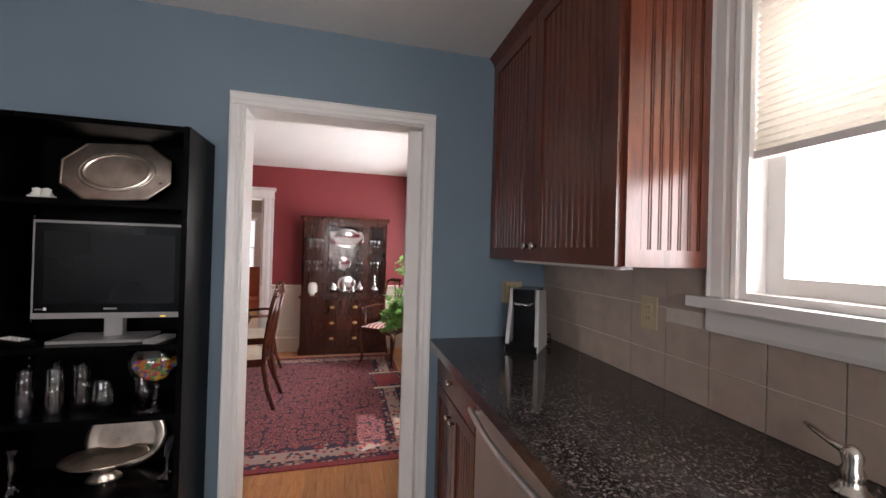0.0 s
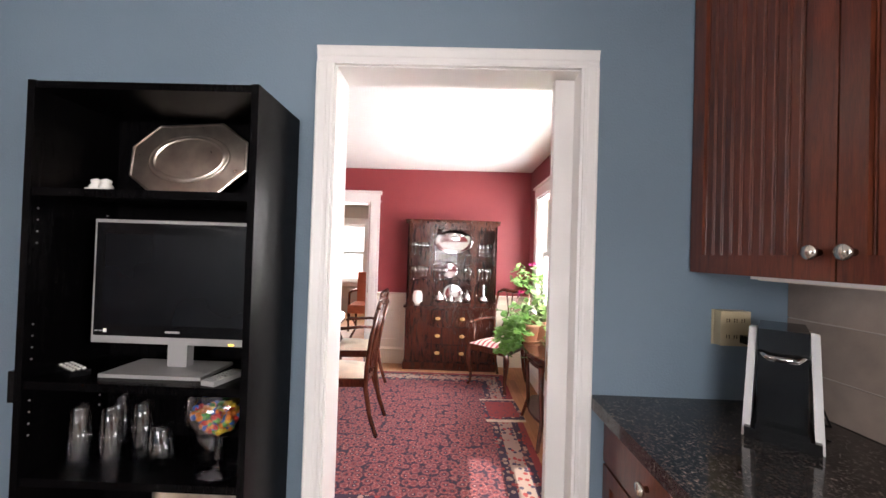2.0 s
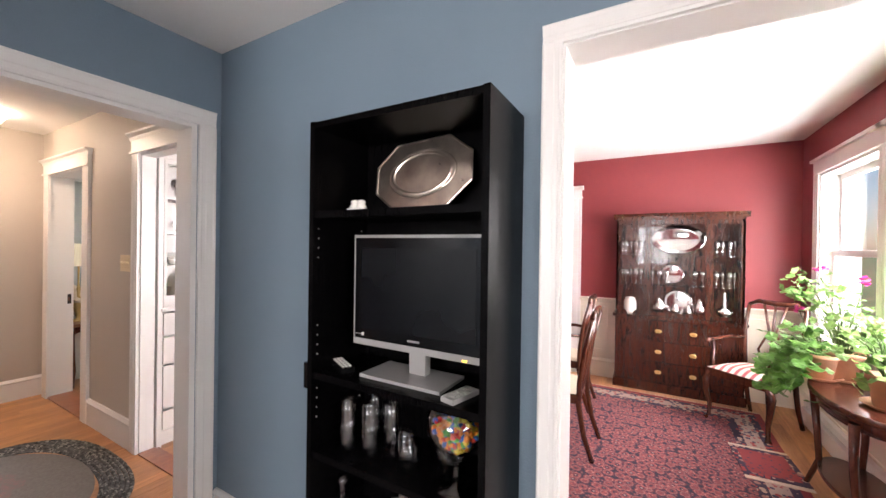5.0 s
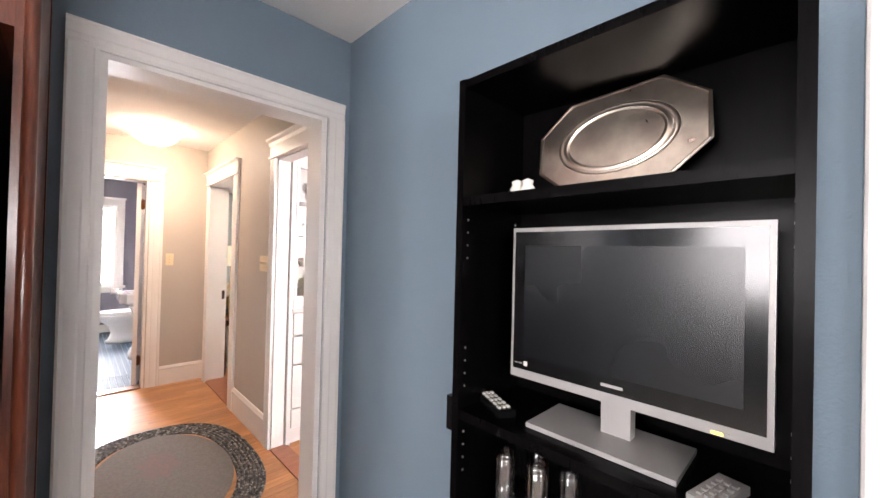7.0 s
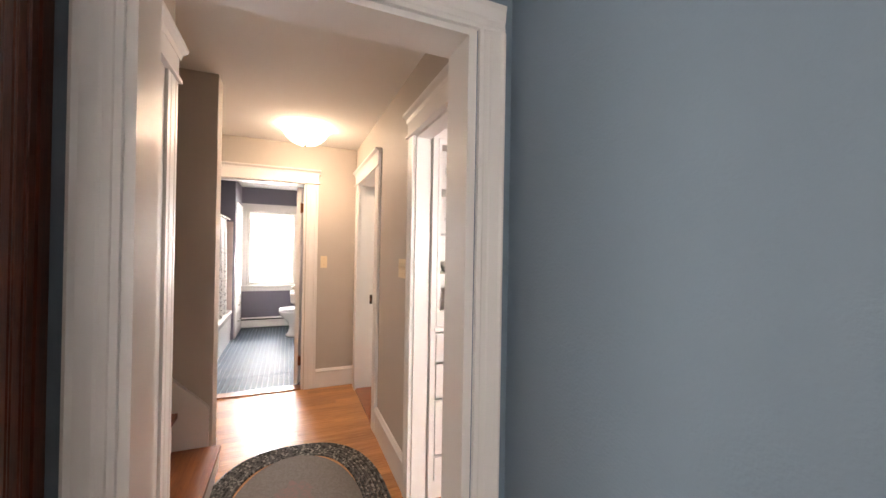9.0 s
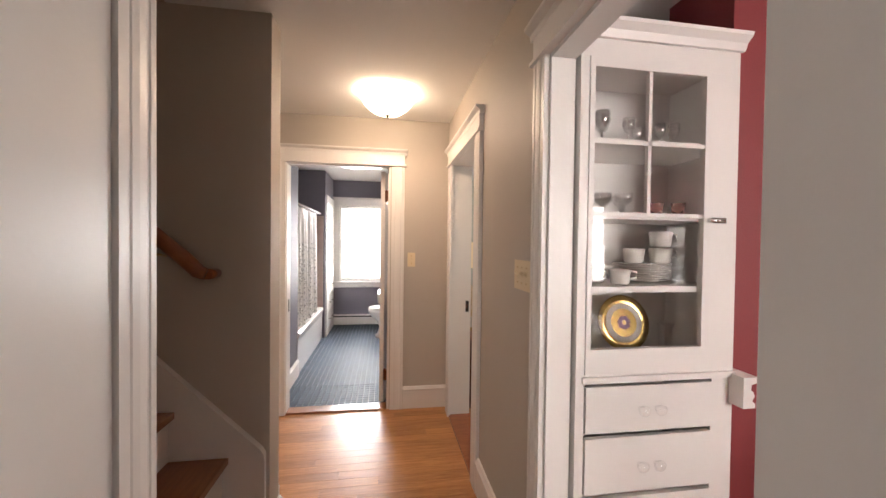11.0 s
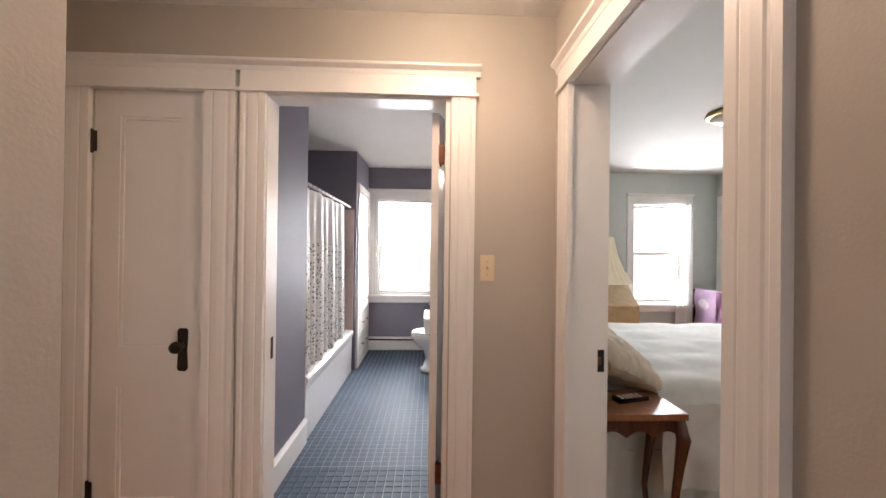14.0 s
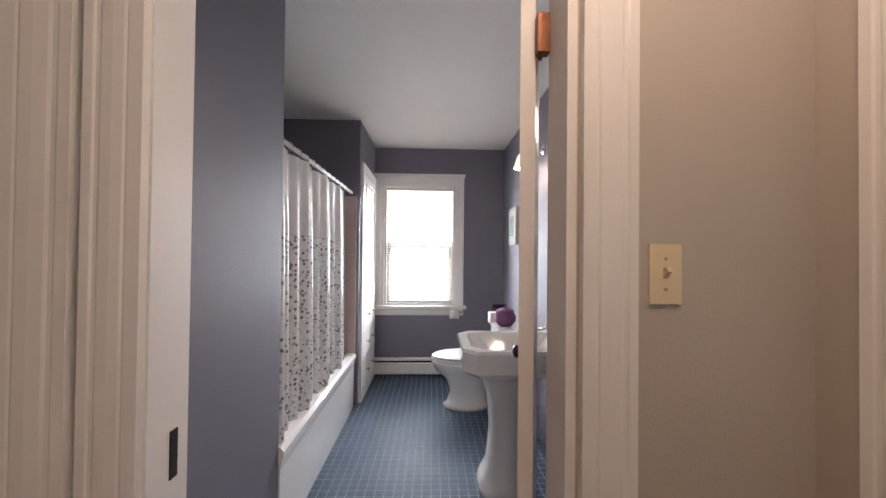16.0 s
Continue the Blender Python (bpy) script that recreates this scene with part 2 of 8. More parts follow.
PINKGLASS = glass("pink_glass", (0.95, 0.72, 0.70))
PANE = thin_glass("window_pane", 0.06)
CLEARPANE = thin_glass("hutch_pane", 0.015)
CRYSTAL = thin_glass("cut_crystal", 0.75)
MIRROR = surface("mirror_silver", (0.86, 0.87, 0.87), 0.015, 0.0, 2, 60, 0, 1.0)
LEAF = surface("plant_leaf", (0.115, 0.27, 0.045), 0.45, 0.35, 16, 90, 0.03)
LEAF2 = surface("pale_plant_leaf", (0.20, 0.36, 0.09), 0.45, 0.3, 16, 90, 0.03)
STEM = surface("plant_stem", (0.12, 0.20, 0.05), 0.6, 0.2, 16, 90, 0.03)
TERRA = surface("terracotta_pot", (0.48, 0.25, 0.15), 0.8, 0.12, 14, 120, 0.04)
MAGENTA = surface("magenta_petal", (0.62, 0.03, 0.25), 0.5, 0.2, 20, 90, 0.02)
LINEN = surface("white_bed_linen", (0.74, 0.72, 0.68), 0.9, 0.05, 7, 300, 0.08)
LACE = surface("cream_pillow_cotton", (0.72, 0.60, 0.46), 0.9, 0.10, 11, 300, 0.08)
SHEER = cloth("sheer_white_curtain", (0.88, 0.88, 0.87), 0.55)
def striped(name, a, b, scale, turn):
    """Woven stripes."""
    m, n, l, p = nodes_of(name)
    c, mp, w = n.new("ShaderNodeTexCoord"), n.new("ShaderNodeMapping"), n.new("ShaderNodeTexWave")
    mp.inputs["Rotation"].default_value = (0, 0, radians(turn))
    w.inputs["Scale"].default_value, w.inputs["Distortion"].default_value = scale, 0.4
    l.new(c.outputs["Object"], mp.inputs[0])
    l.new(mp.outputs[0], w.inputs["Vector"])
    r = ramp(n, [(0.35, a), (0.45, shade_of(b, 0.9)), (0.8, b)])
    l.new(w.outputs["Fac"], r.inputs[0])
    l.new(r.outputs[0], p.inputs["Base Color"])
    p.inputs["Roughness"].default_value = 0.9
    return m


STRIPE_R = striped("rose_striped_cushion", (0.40, 0.10, 0.11), (0.66, 0.58, 0.50), 5.5, 40)
CREAMF = surface("cream_upholstery", (0.62, 0.53, 0.40), 0.9, 0.10, 12, 300, 0.06)
ORANGEF = surface("coral_upholstery", (0.62, 0.20, 0.11), 0.9, 0.12, 9, 300, 0.06)
PURPLE = surface("purple_cloth", (0.16, 0.06, 0.13), 0.9, 0.2, 9, 300, 0.06)
LILAC = surface("lilac_cloth", (0.36, 0.24, 0.36), 0.9, 0.15, 9, 300, 0.06)
BASKETM = surface("tan_leather", (0.42, 0.29, 0.15), 0.6, 0.16, 12, 120, 0.05)
BLINDM = cloth("cellular_blind_fabric", (0.86, 0.83, 0.78), 0.6)
SHADE = glowing("pleated_lamp_shade", (1.0, 0.86, 0.62), 0.25, (0.80, 0.70, 0.52))
BOWL = glowing("frosted_glass_bowl", (1.0, 0.82, 0.60), 10.5)
SCONCEG = glowing("frosted_sconce_glass", (1.0, 0.88, 0.70), 1.6)
LED = glowing("amber_led", (1.0, 0.55, 0.05), 4.0, (0.8, 0.5, 0.1))
DARKVOID = surface("dark_recess", (0.01, 0.01, 0.01), 0.9, 0.1, 5, 60, 0)
LAMPGLASS = surface("cream_lamp_glass", (0.78, 0.72, 0.62), 0.25, 0.03, 5, 60, 0)
PRINT = surface("picture_print", (0.12, 0.22, 0.19), 0.4, 0.4, 30, 90, 0)
CANDY = [surface("candy_" + k, c, 0.35, 0.05, 9, 60, 0) for k, c in (("red", (0.6, 0.03, 0.02)), ("orange", (0.8, 0.25, 0.02)), ("yellow", (0.8, 0.6, 0.05)), ("green", (0.08, 0.4, 0.06)), ("blue", (0.03, 0.14, 0.5)))]
FLOWERS = [surface("dried_" + k, c, 0.8, 0.25, 14, 120, 0.05) for k, c in (("yellow", (0.52, 0.37, 0.08)), ("ochre", (0.42, 0.22, 0.04)), ("burgundy", (0.18, 0.02, 0.04)), ("rose", (0.42, 0.14, 0.18)), ("cream", (0.5, 0.42, 0.24)), ("green", (0.11, 0.14, 0.04)))]


def rug_material():
    """Persian field: small repeating flowers over madder red, with a border."""
    m, n, l, p = nodes_of("persian_rug_wool")
    co = coords(n, l)
    v1, v2, no = n.new("ShaderNodeTexVoronoi"), n.new("ShaderNodeTexVoronoi"), n.new("ShaderNodeTexNoise")
    v1.inputs["Scale"].default_value, v2.inputs["Scale"].default_value = 17, 46
    v1.inputs["Randomness"].default_value = 0.55
    no.inputs["Scale"].default_value = 90
    for t in (v1, v2, no):
        l.new(co, t.inputs["Vector"])
    r1 = ramp(n, [(0.0, (0.62, 0.50, 0.44)), (0.10, (0.50, 0.30, 0.27)), (0.14, (0.03, 0.025, 0.05)), (0.22, (0.05, 0.03, 0.05)), (0.26, (0.34, 0.085, 0.08)), (0.40, (0.30, 0.07, 0.07)), (0.46, (0.46, 0.25, 0.22)), (0.50, (0.30, 0.065, 0.065)), (0.62, (0.04, 0.03, 0.055))])
    l.new(v1.outputs["Distance"], r1.inputs[0])
    r2 = ramp(n, [(0.0, (0.66, 0.54, 0.48)), (0.16, (0.40, 0.16, 0.14)), (0.30, (0.30, 0.07, 0.07)), (0.52, (0.025, 0.022, 0.045))])
    l.new(v2.outputs["Distance"], r2.inputs[0])
    mix = n.new("ShaderNodeMix")
    mix.data_type = 'RGBA'
    mix.inputs["Factor"].default_value = 0.42
    l.new(r1.outputs[0], mix.inputs[6])
    l.new(r2.outputs[0], mix.inputs[7])
    l.new(mix.outputs[2], p.inputs["Base Color"])
    b = n.new("ShaderNodeBump")
    b.inputs["Strength"].default_value, b.inputs["Distance"].default_value = 0.5, 0.002
    l.new(no.outputs["Fac"], b.inputs["Height"])
    l.new(b.outputs[0], p.inputs["Normal"])
    p.inputs["Roughness"].default_value = 0.95
    return m


def spotted(name, base, spots, scale=45, size=0.35, rough=0.9, stretch=(1, 1, 1)):
    m, n, l, p = nodes_of(name)
    co = coords(n, l, stretch)
    v = n.new("ShaderNodeTexVoronoi")
    v.inputs["Scale"].default_value = scale
    l.new(co, v.inputs["Vector"])
    lt = n.new("ShaderNodeMath")
    lt.operation = 'LESS_THAN'
    lt.inputs[1].default_value = size
    l.new(v.outputs["Distance"], lt.inputs[0])
    sep = n.new("ShaderNodeSeparateColor")
    l.new(v.outputs["Color"], sep.inputs[0])
    r = ramp(n, [(i / max(1, len(spots) - 1), c) for i, c in enumerate(spots)])
    r.color_ramp.interpolation = 'CONSTANT'
    l.new(sep.outputs[0], r.inputs[0])
    mix = n.new("ShaderNodeMix")
    mix.data_type = 'RGBA'
    l.new(lt.outputs[0], mix.inputs["Factor"])
    mix.inputs[6].default_value = (*base, 1)
    l.new(r.outputs[0], mix.inputs[7])
    l.new(mix.outputs[2], p.inputs["Base Color"])
    p.inputs["Roughness"].default_value = rough
    return m


RUG = rug_material()
RUGDARK = spotted("rug_dark_border_wool", (0.045, 0.03, 0.06), [(0.42, 0.30, 0.24), (0.33, 0.05, 0.05), (0.30, 0.16, 0.14), (0.10, 0.09, 0.16)], 24, 0.42)
RUGPALE = spotted("rug_pale_border_wool", (0.40, 0.30, 0.25), [(0.06, 0.05, 0.09), (0.33, 0.05, 0.05), (0.07, 0.07, 0.12)], 26, 0.40)
RUGRED = spotted("rug_red_border_wool", (0.26, 0.04, 0.045), [(0.07, 0.04, 0.07), (0.40, 0.20, 0.16)], 30, 0.25)
BRAID = spotted("braided_rug_yarn", (0.075, 0.075, 0.072), [(0.022, 0.022, 0.022), (0.28, 0.27, 0.25), (0.13, 0.13, 0.125), (0.05, 0.05, 0.05)], 55, 0.5)
HOOKED = spotted("hooked_rug_wool", (0.165, 0.148, 0.132), [(0.15, 0.135, 0.12), (0.18, 0.165, 0.148), (0.14, 0.125, 0.115)], 70, 0.5)
ROSEW = spotted("rose_rug_wool", (0.19, 0.142, 0.13), [(0.22, 0.14, 0.13), (0.17, 0.145, 0.13), (0.23, 0.17, 0.155)], 60, 0.5)
CURTAINM = spotted("patterned_shower_curtain", (0.70, 0.70, 0.68), [(0.66, 0.66, 0.64), (0.17, 0.165, 0.15), (0.34, 0.35, 0.38), (0.62, 0.60, 0.56), (0.24, 0.23, 0.20)], 52, 0.44, 0.30)
VINYL = surface("clear_vinyl_curtain", (0.72, 0.71, 0.69), 0.22, 0.05, 5, 60, 0.02)
BTILE = surface("slate_blue_mosaic_tile", (0.066, 0.090, 0.126), 0.55, 0.30, 6, 120, 0.02, 0, 0, (1, 1, 1), 0.12)
BGROUT = surface("pale_tile_grout", (0.42, 0.45, 0.49), 0.7, 0.06, 20, 200, 0.03)
KTILE = surface("kitchen_floor_tile", (0.42, 0.36, 0.30), 0.4, 0.08, 5, 60, 0.02)
OUTWALL = surface("exterior_ground", (0.10, 0.14, 0.06), 0.95, 0.2, 2, 60, 0.05)


# ---- mesh helpers ----
def box(bm, x0, x1, y0, y1, z0, z1):
    v = [bm.verts.new((x, y, z)) for z in (z0, z1) for y in (y0, y1) for x in (x0, x1)]
    for f in ((0, 2, 3, 1), (4, 5, 7, 6), (0, 1, 5, 4), (2, 6, 7, 3), (0, 4, 6, 2), (1, 3, 7, 5)):
        bm.faces.new([v[i] for i in f])
    return v


def boxes(*dims):
    bm = bmesh.new()
    for d in dims:
        box(bm, *d)
    return bm


def lathe(bm, profile, at=(0, 0, 0), seg=24, squash=(1, 1), m=None):
    """A turned form from (radius, height) pairs."""
    rings = []
    start = len(bm.verts)
    new_v = []
    for r, z in profile:
        ring = []
        for i in range(seg):
            a = 2 * math.pi * i / seg
            co = Vector((r * math.cos(a) * squash[0], r * math.sin(a) * squash[1], z))
            if m:
                co = m @ co
            ring.append(bm.verts.new(co + Vector(at)))
        rings.append(ring)
    for a, b in zip(rings, rings[1:]):
        for i in range(seg):
            j = (i + 1) % seg
            bm.faces.new((a[i], a[j], b[j], b[i])).smooth = True
    for ring, flip in ((rings[0], True), (rings[-1], False)):
        try:
            bm.faces.new(ring[::-1] if flip else ring)
        except ValueError:
            pass
    return bm


def tube(bm, pts, radii, seg=8, squash=1.0):
    """A round bar swept along points."""
    pts = [Vector(p) for p in pts]
    if isinstance(radii, (int, float)):
        radii = [radii] * len(pts)
    rings = []
    for i, p in enumerate(pts):
        d = (pts[min(i + 1, len(pts) - 1)] - pts[max(i - 1, 0)]).normalized()
        ref = Vector((0, 0, 1)) if abs(d.z) < 0.9 else Vector((1, 0, 0))
        u = d.cross(ref).normalized()
        w = u.cross(d).normalized()
        rings.append([bm.verts.new(p + radii[i] * (math.cos(2 * math.pi * k / seg) * u + squash * math.sin(2 * math.pi * k / seg) * w)) for k in range(seg)])
    for a, b in zip(rings, rings[1:]):
        for k in range(seg):
            j = (k + 1) % seg
            bm.faces.new((a[k], a[j], b[j], b[k])).smooth = True
    bm.faces.new(rings[0][::-1])
    bm.faces.new(rings[-1])
    return bm


def prism(bm, outline, fn, d0, d1):
    """An outline of (a, b) pairs pushed from depth d0 to d1; fn(a, b, d) gives the place."""
    lo = [bm.verts.new(fn(a, b, d0)) for a, b in outline]
    hi = [bm.verts.new(fn(a, b, d1)) for a, b in outline]
    n = len(outline)
    for i in range(n):
        j = (i + 1) % n
        bm.faces.new((lo[i], lo[j], hi[j], hi[i]))
    bm.faces.new(lo[::-1])
    bm.faces.new(hi)
    return bm


def grid(bm, nu, nv, fn):
    vs = [[bm.verts.new(fn(i / nu, j / nv)) for j in range(nv + 1)] for i in range(nu + 1)]
    for i in range(nu):
        for j in range(nv):
            bm.faces.new((vs[i][j], vs[i + 1][j], vs[i + 1][j + 1], vs[i][j + 1])).smooth = True
    return bm


def part(name, bm, material, parent=None, label="", bevel=0.0, seg=1):
    """Links a bmesh as one mesh object, alone or under a thing or a part."""
    if bevel:
        bmesh.ops.bevel(bm, geom=[e for e in bm.edges if e.is_manifold and e.calc_face_angle(0) > 0.6], offset=bevel, segments=seg, profile=0.6, affect='EDGES', clamp_overlap=True)
    bmesh.ops.recalc_face_normals(bm, faces=bm.faces)
    me = bpy.data.meshes.new(name)
    bm.to_mesh(me)
    bm.free()
    me.materials.append(material)
    ob = new(name, me)
    if parent is not None:
        ob.parent = parent
        if parent.type == 'EMPTY':
            ob.location = -parent.location
    if label:
        ob["label"] = label
    return ob


def thing(name, at, label, category, group="", kind=""):
    ob = new(name)
    ob.location = at
    ob.empty_display_size = 0.1
    return tagged(ob, label, category, group, kind)


def setting(name, bm, material, label, category="structure", bevel=0.0):
    return tagged(part(name, bm, material, None, "", bevel), label, category, "", "structure")


def pieces(bm, x0, x1, y0, y1, z0, z1, holes, axis):
    """Fills a wall's leaf round its openings; holes are (a0, a1, z0, z1) along the wall."""
    a0, a1 = (x0, x1) if axis == 'y' else (y0, y1)
    cuts = sorted({a0, a1, *[h[0] for h in holes], *[h[1] for h in holes]})
    for s, e in zip(cuts, cuts[1:]):
        here = sorted([h for h in holes if h[0] < (s + e) / 2 < h[1]], key=lambda h: h[2])
        z = z0
        for h in [*here, (0, 0, z1, z1)]:
            if h[2] - z > 0.001:
                if axis == 'y':
                    box(bm, s, e, y0, y1, z, h[2])
                else:
                    box(bm, x0, x1, s, e, z, h[2])
            z = h[3]


def wall(name, axis, p0, p1, a0, a1, z0, z1, material, label, holes=()):
    bm = bmesh.new()
    if axis == 'y':
        pieces(bm, a0, a1, p0, p1, z0, z1, holes, 'y')
    else:
        pieces(bm, p0, p1, a0, a1, z0, z1, holes, 'x')
    return setting(name, bm, material, label, "wall")


def on_wall(axis, plane, out):
    """A place on a wall: a along it, z up, d out of it."""
    if axis == 'y':
        return lambda a, z, d: (a, plane + out * d, z)
    return lambda a, z, d: (plane + out * d, a, z)


def wbox(bm, fn, a0, a1, z0, z1, d0, d1):
    p, q = fn(a0, z0, d0), fn(a1, z1, d1)
    box(bm, min(p[0], q[0]), max(p[0], q[0]), min(p[1], q[1]), max(p[1], q[1]), min(p[2], q[2]), max(p[2], q[2]))


def profile_board(bm, fn, a0, a1, z0, z1, prof, upright):
    """A moulded board: prof is a list of (across 0..1, depth)."""
    w = (a1 - a0) if upright else (z1 - z0)
    pts = [(0, 0)] + [(t * w, d) for t, d in prof] + [(w, 0)]
    if upright:
        prism(bm, pts, lambda s, d, e: fn(a0 + s, z0 + e * (z1 - z0), d), 0, 1)
    else:
        prism(bm, pts, lambda s, d, e: fn(a0 + e * (a1 - a0), z0 + s, d), 0, 1)


PLAINC = [(0, 0.022), (0.08, 0.025), (0.2, 0.021), (0.55, 0.019), (0.62, 0.016), (0.8, 0.016), (0.86, 0.018), (1, 0.015)]
FLUTED = [(0, 0.022), (0.16, 0.022), (0.20, 0.0195), (0.26, 0.0195), (0.31, 0.022), (0.5, 0.0235), (0.68, 0.0225), (0.72, 0.020), (0.76, 0.0215), (1, 0.0215)]


def flat_casing(name, fn, a0, a1, top, label, w=0.085):
    """Moulded kitchen casing, outer edges a0 to a1."""
    t = thing(name, fn((a0 + a1) / 2, 0, 0), label, "door casing", "", "structure")
    bm = bmesh.new()
    profile_board(bm, fn, a0, a0 + w, 0, top - w, PLAINC, True)
    part("side_casing", bm, WHITE, t)
    bm = bmesh.new()
    profile_board(bm, fn, a1, a1 - w, 0, top - w, PLAINC, True)
    part("side_casing", bm, WHITE, t)
    bm = bmesh.new()
    profile_board(bm, fn, a0, a1, top, top - w, PLAINC, False)
    part("head_casing", bm, WHITE, t)
    return t


def cap_casing(name, fn, a0, a1, head, label, w=0.13, wl=None, sides=(True, True), bottom=0.0):
    """Fluted side casings under a head board with a cap; a0 to a1 are the outer edges."""
    t = thing(name, fn((a0 + a1) / 2, bottom, 0), label, "door casing", "", "structure")
    for on, s, e in ((sides[0], a0, a0 + w), (sides[1], a1, a1 - w)):
        if on:
            bm = bmesh.new()
            profile_board(bm, fn, s, e, bottom, head, FLUTED, True)
            part("side_casing", bm, WHITE, t)
    bm = bmesh.new()
    wbox(bm, fn, a0, a1, head + 0.001, head + 0.086, 0, 0.024)
    part("head_board", bm, WHITE, t, "", 0.002)
    bm = bmesh.new()
    wbox(bm, fn, a0 - 0.012, a1 + 0.012, head - 0.006, head + 0.008, 0, 0.034)
    part("fillet", bm, WHITE, t, "", 0.004, 2)
    bm = bmesh.new()
    prism(bm, [(0, 0), (0, 0.026), (0.02, 0.03), (0.034, 0.05), (0.045, 0.052), (0.045, 0)], lambda s, d, e: fn(a0 - 0.02 + e * (a1 - a0 + 0.04), head + 0.086 + s, d), 0, 1)
    part("cap_moulding", bm, WHITE, t)
    return t


def jamb(name, axis, p0, p1, a0, a1, top, label, th=0.02, proud=0.002):
    """The lining of a doorway."""
    t = thing(name, ((a0 + a1) / 2, (p0 + p1) / 2, 0) if axis == 'y' else ((p0 + p1) / 2, (a0 + a1) / 2, 0), label, "door lining", "", "structure")
    lo, hi = p0 - proud, p1 + proud
    for s, e, z0, z1 in ((a0, a0 + th, 0, top), (a1 - th, a1, 0, top), (a0 + th, a1 - th, top - th, top)):
        bm = boxes((s, e, lo, hi, z0, z1) if axis == 'y' else (lo, hi, s, e, z0, z1))
        part("side_jamb" if z0 == 0 else "head_jamb", bm, WHITE, t)
    return t


def baseboard(name, fn, a0, a1, h, label, material=None):
    bm = bmesh.new()
    prism(bm, [(0, 0), (0, 0.018), (h * 0.82, 0.018), (h * 0.88, 0.024), (h * 0.94, 0.016), (h, 0.010), (h, 0)], lambda s, d, e: fn(a0 + e * (a1 - a0), s, d), 0, 1)
    return setting(name, bm, material or WHITE, label, "baseboard")


# ---- large structure ----
KX0, KX1, KY0, KY1 = -2.168, 1.15, -2.6, 1.985       # kitchen
HX0, HY1 = -5.13, 2.022                              # hall
BX0, BY1 = -8.37, 2.02                              # bathroom
DX0, DX1, DY0, DY1 = -3.30, 1.005, 2.125, 5.38       # dining room
RX0, RX1, RY0, RY1 = -8.375, -3.80, 2.18, 5.38        # bedroom
CZ = 2.42
KD = (-0.422, 0.462, 2.046)                          # kitchen to dining opening: x, x, head
HD = (1.066, 1.868, 2.03)                           # kitchen to hall: y, y, head
BD = (0.694, 1.534, 2.04)                            # bathroom doorway: y, y, head
RD = (-4.955, -4.112, 2.04)                           # bedroom doorway: x, x, head
AO = (-3.172, -2.30, 2.03)                           # hall to dining opening

setting("floor_kitchen", boxes((KX0 - 0.07, KX1, KY0, KY1, -0.08, 0.0)), KTILE, "tan tiled kitchen floor", "floor")
setting("ceiling_kitchen", boxes((KX0 - 0.14, KX1 + 0.15, KY0 - 0.14, KY1 + 0.07, 2.43, 2.52)), CEIL, "flat white painted kitchen ceiling", "ceiling")
wall("wall_kitchen_north", 'y', KY1, KY1 + 0.07, KX0, KX1, 0, 2.43, BLUE, "slate blue painted kitchen wall with a doorway", [(KD[0], KD[1], 0, KD[2])])
wall("wall_dining_south", 'y', KY1 + 0.071, DY0, -2.28, DX1, 0, CZ, RED, "deep red painted dining room wall", [(KD[0], KD[1], 0, KD[2])])
wall("wall_kitchen_west", 'x', KX0 - 0.07, KX0, KY0, KY1 + 0.07, 0, 2.43, BLUE, "slate blue painted kitchen wall beside the hall", [(HD[0], HD[1], 0, HD[2])])
wall("wall_hall_east", 'x', KX0 - 0.14, KX0 - 0.071, 0.83, HY1 + 0.07, 0, CZ, GREIGE, "greige painted hall wall", [(HD[0], HD[1], 0, HD[2])])
wall("wall_kitchen_east", 'x', KX1, KX1 + 0.15, KY0, KY1 + 0.07, 0, 2.43, BLUE, "slate blue painted kitchen wall with a window", [(-0.27, 0.92, 1.27, 2.17)])
wall("wall_kitchen_south", 'y', KY0 - 0.14, KY0, KX0 - 0.14, KX1 + 0.15, 0, 2.43, BLUE, "slate blue painted kitchen wall with windows", [(-1.5, 0.3, 0.95, 2.15)])

setting("floor_hall", boxes((HX0, -2.21, -1.4, HY1 + 0.13, -0.08, -0.022)), DARKVOID, "wooden hall subfloor", "floor")
setting("ceiling_hall", boxes((HX0 - 0.115, -2.211, 0.55, HY1 + 0.07, CZ, 2.50), (HX0 - 0.115, -3.79, -0.45, 0.55, CZ, 2.50)), CEIL, "flat white painted hall ceiling", "ceiling")
wall("wall_hall_north", 'y', HY1, HY1 + 0.07, HX0, -2.21, 0, CZ, GREIGE, "greige painted hall wall with two doorways", [(RD[0], RD[1], 0, RD[2]), (AO[0], AO[1], 0, AO[2])])
wall("wall_bedroom_south", 'y', HY1 + 0.071, RY0, RX0, RX1, 0, CZ, SAGE, "pale grey green bedroom wall", [(RD[0], RD[1], 0, RD[2])])
wall("wall_dining_passage", 'y', HY1 + 0.071, 2.106, -3.46, -2.281, 0, CZ, RED, "deep red painted wall over the cased opening", [(AO[0], AO[1], 0, AO[2])])
wall("wall_hall_west", 'x', HX0 - 0.07, HX0, -0.45, HY1 + 0.13, 0, CZ, GREIGE, "greige painted hall wall with bathroom and closet doors", [(BD[0], BD[1], 0, BD[2]), (-0.048, 0.446, 0, 2.04)])
wall("wall_bathroom_east", 'x', HX0 - 0.115, HX0 - 0.071, 0.43, HY1 + 0.13, 0, CZ, MAUVE, "slate purple painted bathroom wall", [(BD[0], BD[1], 0, BD[2])])
